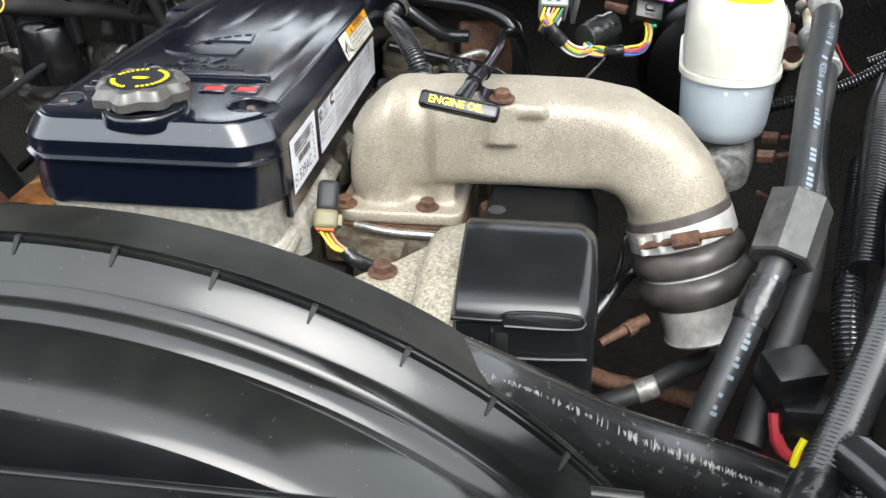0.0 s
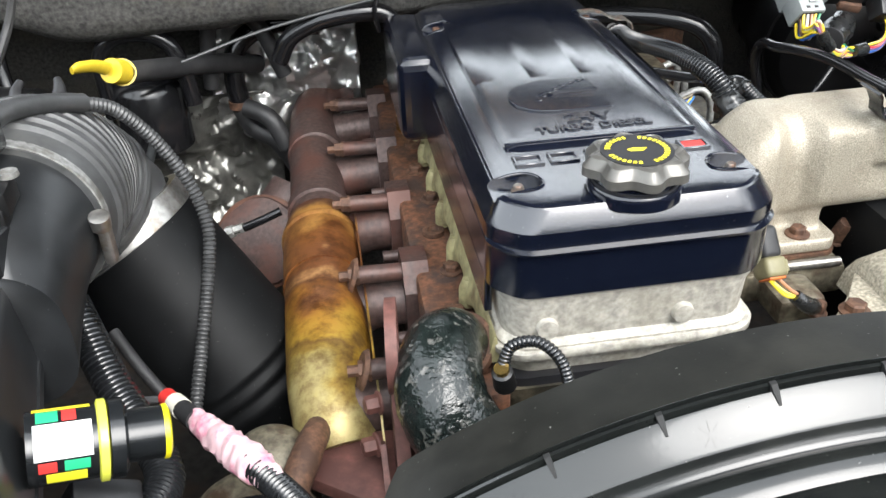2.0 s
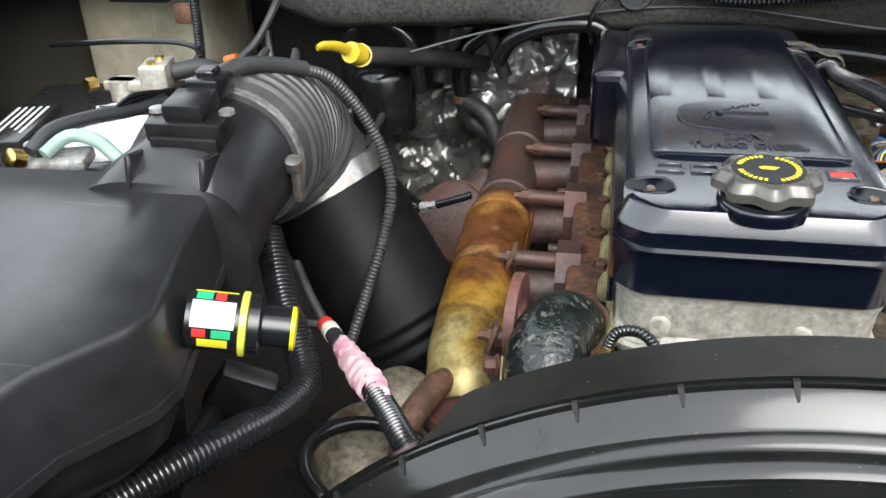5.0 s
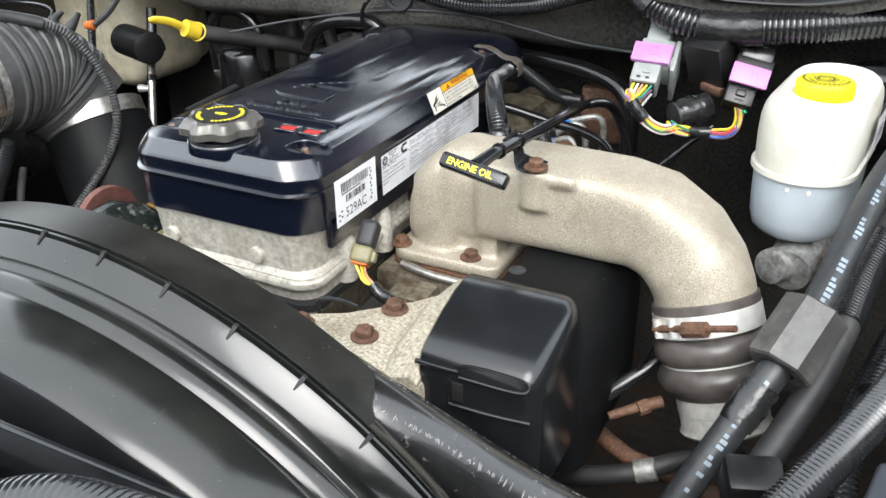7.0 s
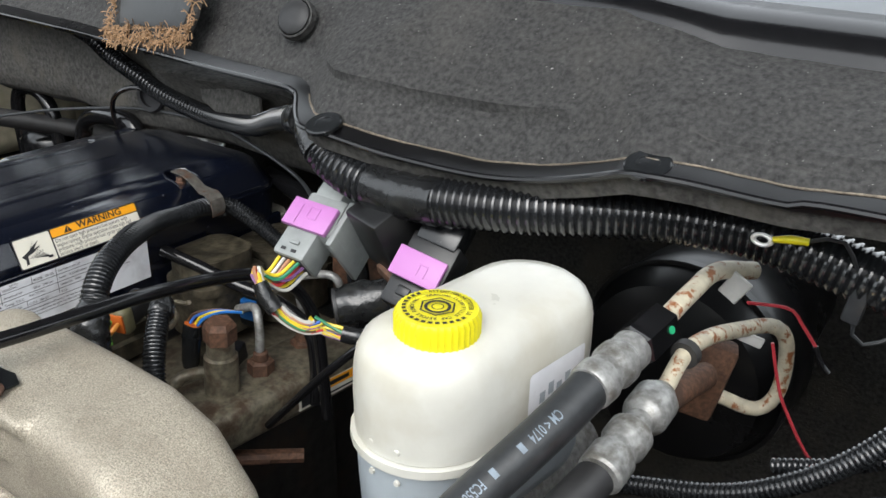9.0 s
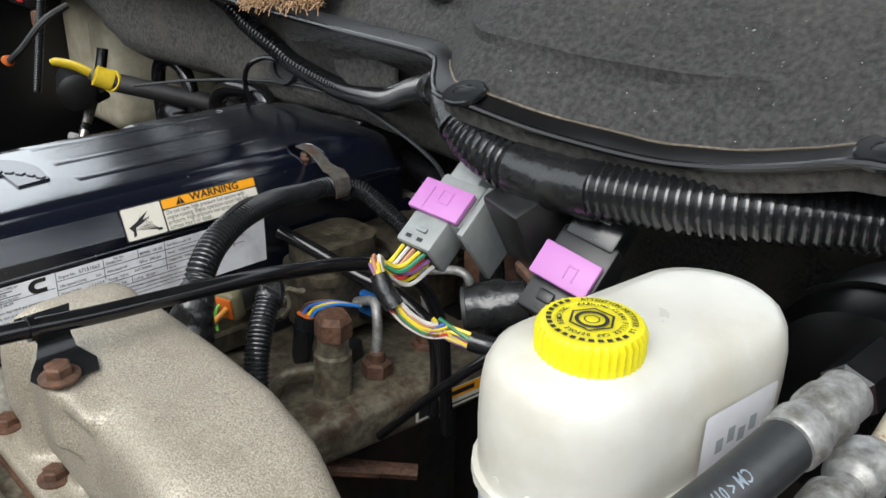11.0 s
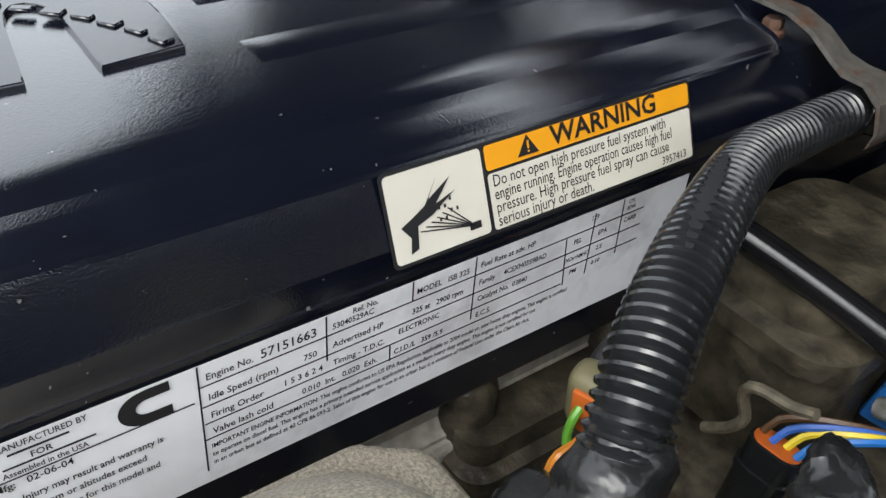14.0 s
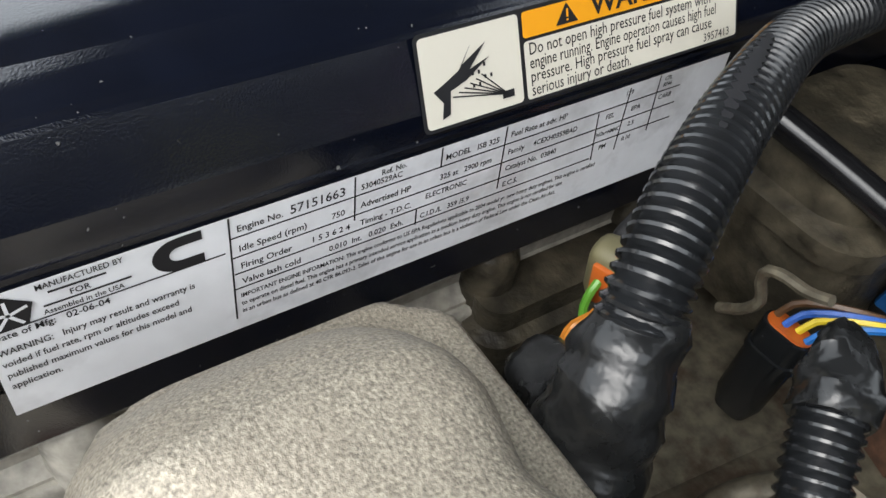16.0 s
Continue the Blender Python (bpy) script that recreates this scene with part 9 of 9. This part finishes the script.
part("tube_wall", Geo().lathe([(-0.014, 0.072), (0.01, 0.077), (0.03, 0.080), (0.178, 0.0850), (0.181, 0.0885), (0.187, 0.0885), (0.190, 0.0855), (0.196, 0.0855), (0.199, 0.0895), (0.206, 0.0895), (0.209, 0.0855), (0.215, 0.0855), (0.218, 0.0905), (0.228, 0.0905), (0.232, 0.086), (0.30, 0.086)], (-0.468, 0.912, 0.985), TA, 56), MATTE, tb, sharp=60)

tc_ = thing("turbocharger", "rusty brown turbocharger housing with a pale clamp ring", "turbocharger", (-0.36, 1.16, 0.74))
part("housing", Geo().lathe([(-0.05, 0.050), (-0.03, 0.062), (0.0, 0.066), (0.010, 0.062), (0.016, 0.045), (0.018, 0.012)], (-0.355, 1.165, 0.805), (-0.25, -0.75, 0.6), 40, True, 5, 0.0015), IRON, tc_)
part("clamp_ring", Geo().lathe([(-0.004, 0.0655), (-0.003, 0.0690), (0.004, 0.0690), (0.005, 0.0655)], (-0.355, 1.165, 0.805), (-0.25, -0.75, 0.6), 44), TINTED, tc_, "heat-tinted clamp ring")
part("oil_line", Geo().tube([(-0.455, 1.10, 0.83), (-0.41, 1.09, 0.862), (-0.36, 1.085, 0.878), (-0.315, 1.09, 0.893)], 0.0058, 10), BLACKPIPE, tc_)
part("line_fitting", Geo().lathe([(0, 0.0085), (0.010, 0.0085), (0.011, 0.0065), (0.024, 0.0065)], (-0.388, 1.087, 0.870), (0.9, -0.1, 0.3), 6), ZINC, tc_)
part("outlet", Geo().tube([(-0.36, 1.19, 0.76), (-0.335, 1.22, 0.80), (-0.30, 1.25, 0.84)], [0.05, 0.045, 0.04], 22, 0.01, wob=0.03), IRON, tc_)

gg = thing("air_filter_gauge", "clear filter gauge with printed scale, yellow ring and yellow tip", "gauge", (-0.41, 0.51, 1.03))
GA = Vector((0.93, 0.25, -0.20)).normalized()
go = Vector((-0.4365, 0.4945, 1.0690))
part("barrel", Geo().lathe([(0.0, 0.0225), (0.040, 0.0225)], go, GA, 32), SATIN, gg)
gx = GA.cross(Vector((0, 0, 1))).normalized()
gy = gx.cross(GA).normalized()


def band_patch(s0, s1, a0, a1, mtl, name, r=0.0229):
    n = 10
    v = []
    for k in range(n + 1):
        a = radians(a0 + (a1 - a0) * k / n)
        w_ = (gx * math.cos(a) + gy * math.sin(a)) * r
        v += [go + GA * s0 + w_, go + GA * s1 + w_]
    part(name, Geo().add(v, [(2 * k, 2 * k + 1, 2 * k + 3, 2 * k + 2) for k in range(n)]), mtl, gg)


band_patch(0.004, 0.036, 20, 75, WHITEINK, "white_band")
band_patch(0.006, 0.018, 78, 105, GREENINK, "green_band")
band_patch(0.020, 0.028, 78, 105, REDINK, "red_band")
band_patch(0.020, 0.034, 0, 17, GREENINK, "green_band")
band_patch(0.006, 0.016, 0, 17, REDINK, "red_band")
band_patch(0.004, 0.036, 106, 135, YELLOWINK, "yellow_scale")
band_patch(0.010, 0.032, -25, -3, YELLOWINK, "yellow_scale")
part("yellow_ring", Geo().lathe([(0.039, 0.0225), (0.040, 0.0252), (0.0445, 0.0252), (0.0455, 0.0225)], go, GA, 36), CLEARYELLOW, gg, "translucent yellow ring")
part("dark_ring", Geo().lathe([(0.046, 0.0245), (0.054, 0.0245), (0.056, 0.020)], go, GA, 36), SATIN, gg)
part("plunger", Geo().lathe([(0.054, 0.0165), (0.078, 0.0165)], go, GA, 28), SATIN, gg)
part("yellow_tip", Geo().lathe([(0.0775, 0.0172), (0.0805, 0.0172), (0.082, 0.014)], go, GA, 28), YELLOW, gg, "yellow tip")

w = thing("wiring_loom", "thin black corrugated loom draped over the bellows", "wiring loom", (-0.43, 0.85, 0.9))
part("taped_start", Geo().tube([(-0.501, 0.742, 1.176), (-0.492, 0.775, 1.176), (-0.474, 0.812, 1.166), (-0.452, 0.845, 1.152)], 0.0086, 14, 0.006, wob=0.06), DUSTYLOOM, w)
part("conduit", Geo().tube([(-0.455, 0.842, 1.153), (-0.432, 0.866, 1.135), (-0.407, 0.882, 1.095), (-0.384, 0.884, 1.045), (-0.372, 0.868, 1.000), (-0.378, 0.840, 0.955), (-0.386, 0.802, 0.919), (-0.392, 0.768, 0.892), (-0.398, 0.73, 0.865)], 0.0068, 14, rib=0.0046, depth=0.0018), DUSTYLOOM, w)
w = thing("wiring_loom", "black corrugated loom curving under the air box", "wiring loom", (-0.44, 0.6, 0.88))
part("conduit", Geo().tube([(-0.485, 0.765, 0.995), (-0.452, 0.705, 0.952), (-0.422, 0.660, 0.926), (-0.402, 0.618, 0.914), (-0.408, 0.575, 0.919), (-0.424, 0.530, 0.930), (-0.447, 0.487, 0.938), (-0.474, 0.446, 0.940), (-0.51, 0.39, 0.935), (-0.56, 0.30, 0.91)], 0.0164, 22, rib=0.0050, depth=0.0024), LOOM, w)
w = thing("tagged_cable", "black cable with red and white bands and a pink marked tag", "cable", (-0.36, 0.62, 0.92))
part("branch", Geo().tube([(-0.47, 0.78, 0.965), (-0.448, 0.752, 0.945), (-0.425, 0.728, 0.925)], 0.0055, 10).tube([(-0.455, 0.72, 0.93), (-0.43, 0.725, 0.925)], 0.004, 8), RUBBER, w)
part("red_band", Geo().tube([(-0.424, 0.727, 0.925), (-0.416, 0.715, 0.927)], [0.0085, 0.0085], 14, 0.004), REDINK, w, "red band")
part("white_band", Geo().tube([(-0.415, 0.714, 0.928), (-0.406, 0.700, 0.931)], [0.0095, 0.0095], 14, 0.004), CREAMPAPER, w, "white band")
part("cable_sheath", Geo().tube([(-0.406, 0.700, 0.931), (-0.392, 0.678, 0.936)], [0.009, 0.009], 12, 0.004), RUBBER, w)
part("tag", Geo().tube([(-0.394, 0.682, 0.936), (-0.368, 0.642, 0.945), (-0.340, 0.600, 0.955), (-0.318, 0.568, 0.959)], [0.009, 0.0130, 0.0140, 0.009], 20, 0.003, wob=0.34, flat=0.75), PINKTAPE, w, "white tag marked in pink")
part("conduit", Geo().tube([(-0.340, 0.600, 0.954), (-0.313, 0.560, 0.958), (-0.277, 0.505, 0.962), (-0.235, 0.468, 0.955), (-0.19, 0.45, 0.94)], 0.0115, 16, rib=0.0046, depth=0.0016), LOOM, w)
w.location += Vector((0.014, -0.018, -0.004))
h = thing("breather_hose", "thick black hose below the air box", "hose", (-0.5, 0.44, 0.9))
part("hose_wall", Geo().tube([(-0.66, 0.44, 0.880), (-0.56, 0.432, 0.888), (-0.485, 0.425, 0.878), (-0.440, 0.42, 0.845), (-0.425, 0.415, 0.795), (-0.42, 0.41, 0.72)], 0.022, 20, 0.01), MATTE, h)
c = thing("plastic_clip", "black plastic double clip near the shroud end", "clip", (-0.42, 0.36, 0.9))
part("clip_body", Geo().tube([(-0.425, 0.385, 0.925), (-0.395, 0.385, 0.925)], [0.012, 0.012], 14).box((-0.412, 0.375, 0.90), (0.035, 0.03, 0.04), 0.006).tube([(-0.435, 0.355, 0.90), (-0.405, 0.355, 0.90)], [0.014, 0.014], 14), PLASTIC, c)

# ---- passenger-side battery and washer tank ----
LB = plane_at((-0.648, 0.770, 1.055), (-0.975, -0.20, 0), (-0.20, 0.975, 0))
LR = LB.to_3x3().to_4x4()
b2 = thing("battery", "black truck battery with torn white sticker", "battery", (-0.75, 0.9, 0.85))
part("case", Geo().box(LB @ Vector((0.10, 0.155, 0.115)), (0.20, 0.32, 0.20), 0.008, 3, LR), BATTERY, b2)
part("lid", Geo().box(LB @ Vector((0.10, 0.155, 0.011)), (0.206, 0.326, 0.022), 0.006, 3, LR), BATTERY, b2)
vc = part("vent_cap", Geo().box(LB @ Vector((0.165, 0.14, -0.005)), (0.055, 0.13, 0.012), 0.003, 2, LR), BATTERY, b2)
FL_ = plane_at((0, 0, 1.0555), (1, 0, 0), (0, 1, 0))
g = Geo().add([Vector((x, y, 1.0556)) for x, y in ((-0.660, 0.800), (-0.742, 0.778), (-0.772, 0.918), (-0.700, 0.938))], [(0, 1, 2, 3)])
sk = part("sticker", g, PAPER, b2, "white torn sticker")
g = Geo()
rnd = random.Random(31)
for k in range(10):
    sheet(g, FL_, -0.745 - 0.0024 * k, 0.80 + 0.012 * k, -0.745 - 0.0024 * k + rnd.uniform(0.02, 0.06), 0.8035 + 0.012 * k, 0.0004)
part("print_block", g, GREYINK, sk)
g = Geo()
for k in range(5):
    sheet(g, LB @ pose(0, 0, 0, 180, 0, 0), 0.145 + k * 0.009, -0.19, 0.149 + k * 0.009, -0.10 - 0.01 * (k % 3), 0.0116)
part("print_block", g, WHITEINK, vc)
mk = LB @ pose(0, 0, 0, 180, 0, 0) @ Matrix.Translation((0.075, -0.205, 0.0008))
mm_ = part("maker_mark", Geo().add([mk @ Vector((0.026 * math.cos(a) * (1 if k % 2 else 0.7), 0.02 * math.sin(a) * (1 if k % 2 else 0.8), 0)) for k, a in enumerate(np.linspace(0, 2 * math.pi, 12, endpoint=False))], [tuple(range(12))]), WHITEINK, b2, "white maker's mark")
part("mark_print", sheet(sheet(Geo(), mk, -0.017, 0.002, 0.017, 0.008, 0.0005), mk, -0.017, -0.009, 0.017, -0.003, 0.0005), BLACKINK, mm_)
bt2 = thing("battery_clamp", "silver battery clamp block with gold screws", "battery terminal", (-0.72, 0.99, 1.06))
part("block", Geo().box((-0.712, 1.000, 1.088), (0.036, 0.050, 0.034), 0.003, 2, pose(0, 0, 0, 0, 0, 12)), LEADALLOY, bt2)
part("ring", Geo().box((-0.755, 0.995, 1.075), (0.06, 0.024, 0.014), 0.004, 2).lathe([(-0.02, 0.018), (0.012, 0.018)], (-0.762, 0.995, 1.07), (0, 0, 1), 20), LEADALLOY, bt2)
for y in (0.988, 1.012):
    part("brass_screw", Geo().lathe([(-0.002, 0.006), (0.003, 0.006), (0.0035, 0.003)], (-0.712, y, 1.1055), (0, 0, 1), 14), BRASS, bt2, "gold screw")
part("pinch_bolt", Geo().lathe([(0, 0.009), (0.014, 0.009)], (-0.795, 0.985, 1.078), (-0.4, -0.8, 0.1), 6), BRASS, bt2)
bt3 = thing("battery_clamp", "corroded battery clamp with grey and green cables", "battery terminal", (-0.70, 0.75, 1.06))
part("ring", Geo().box((-0.712, 0.760, 1.070), (0.07, 0.045, 0.016), 0.005, 2, pose(0, 0, 0, 0, 0, 15)).lathe([(0, 0.017), (0.026, 0.014)], (-0.735, 0.765, 1.062), (0, 0, 1), 20), ZINC, bt3)
part("bolt", Geo().lathe([(0, 0.010), (0.016, 0.010), (0.018, 0.006)], (-0.735, 0.735, 1.082), (-0.2, -0.8, 0.4), 16), BRASS, bt3, "corroded bolt")
part("grey_cable", Geo().tube([(-0.730, 0.745, 1.085), (-0.722, 0.775, 1.098), (-0.700, 0.815, 1.098), (-0.675, 0.860, 1.092), (-0.655, 0.905, 1.088)], 0.0085, 12, 0.008), HOSE, bt3, "grey cable")
part("green_cable", Geo().tube([(-0.715, 0.745, 1.083), (-0.700, 0.772, 1.094), (-0.670, 0.776, 1.088), (-0.630, 0.755, 1.072), (-0.59, 0.745, 1.05)], 0.0075, 12, 0.008), mat("pale_green_sleeve", (0.24, 0.34, 0.29), 0.4, var=0.15, bump=0.08), bt3, "pale green sleeve")
for k in range(3):
    part("thin_wire", Geo().tube([(-0.690, 0.822 + 0.004 * k, 1.092), (-0.672, 0.862, 1.098 + 0.005 * k), (-0.655 + 0.003 * k, 0.905, 1.10), (-0.648, 0.93, 1.09), (-0.642, 0.925, 1.075)], 0.0026, 6, 0.006), BLACKPIPE, bt3)
f = thing("red_connector", "red cable boot with clear plastic end beside the battery", "cable boot", (-0.625, 0.88, 1.0))
part("boot", Geo().box((-0.628, 0.893, 1.042), (0.015, 0.020, 0.036), 0.004, 2, pose(0, 0, 0, 20, 15, 0)), REDINK, f)
part("black_end", Geo().tube([(-0.636, 0.905, 1.082), (-0.630, 0.898, 1.068)], [0.008, 0.010], 12), RUBBER, f)
part("clear_end", Geo().lathe([(0, 0.010), (0.026, 0.009)], (-0.622, 0.878, 1.020), (0.2, -0.3, -0.9), 12), ZINC, f)
part("threaded_rod", Geo().tube([(-0.61, 0.875, 1.01), (-0.54, 0.905, 1.015)], [0.0045, 0.0045], 8, rib=0.003, depth=0.0008), STEEL, f)
h = thing("battery_cable", "thick grey-black cable arching from the battery to the firewall", "cable", (-0.63, 1.0, 1.03))
part("sheath", Geo().tube([(-0.695, 1.010, 1.088), (-0.660, 1.022, 1.092), (-0.622, 1.018, 1.082), (-0.588, 0.995, 1.055), (-0.565, 0.97, 1.01), (-0.56, 0.96, 0.96)], 0.0115, 14, 0.01), RUBBER, h)
part("thin_loop", Geo().tube([(-0.90, 1.06, 1.105), (-0.80, 1.06, 1.112), (-0.71, 1.055, 1.115), (-0.672, 1.045, 1.108), (-0.675, 1.03, 1.095), (-0.70, 1.025, 1.092)], 0.0042, 8, 0.01), BLACKPIPE, h)
t = thing("washer_tank", "yellowed translucent washer fluid tank in the corner", "fluid tank", (-0.88, 1.42, 0.85))
part("tank_body", Geo().box((-0.935, 1.46, 1.00), (0.235, 0.24, 0.27), 0.04, 5), TANK, t)
part("shoulder", Geo().box((-0.925, 1.56, 0.98), (0.20, 0.10, 0.20), 0.03, 4), TANK, t)
part("side_rib", Geo().box((-0.90, 1.342, 0.99), (0.010, 0.010, 0.18), 0.004, 2), TANK, t)
part("filler", Geo().lathe([(0, 0.03), (0.02, 0.028), (0.03, 0.03), (0.04, 0.03)], (-0.96, 1.42, 1.13), (0, 0, 1), 24), BLACKPIPE, t)
w = thing("wiring_loom", "black corrugated loom hanging down the firewall corner", "wiring loom", (-0.74, 1.2, 1.0))
part("conduit", Geo().tube([(-0.755, 1.22, 1.21), (-0.748, 1.205, 1.15), (-0.742, 1.19, 1.09), (-0.74, 1.17, 1.0)], 0.0078, 14, rib=0.0046, depth=0.0014), LOOM, w)
c = thing("washer_connector", "black connector with red clip on the corner bracket", "connector", (-0.83, 1.22, 1.14))
part("shell", Geo().box((-0.835, 1.215, 1.155), (0.10, 0.04, 0.05), 0.006, 2), PLASTIC, c)
part("red_clip", Geo().box((-0.812, 1.192, 1.150), (0.02, 0.006, 0.022), 0.002, 1), REDINK, c, "red clip")
part("rust_tab", Geo().box((-0.765, 1.20, 1.115), (0.03, 0.015, 0.03), 0.006, 2), RUST, c)
c = thing("orange_clip", "small orange clip on a black lead", "clip", (-0.655, 1.10, 1.06))
part("clip_body", Geo().lathe([(0, 0.007), (0.018, 0.009), (0.02, 0.005)], (-0.665, 1.105, 1.075), (1, 0, 0.1), 14), ORANGE, c)
part("lead", Geo().tube([(-0.645, 1.105, 1.077), (-0.62, 1.12, 1.10), (-0.60, 1.15, 1.14), (-0.60, 1.19, 1.16)], 0.0055, 8), RUBBER, c)
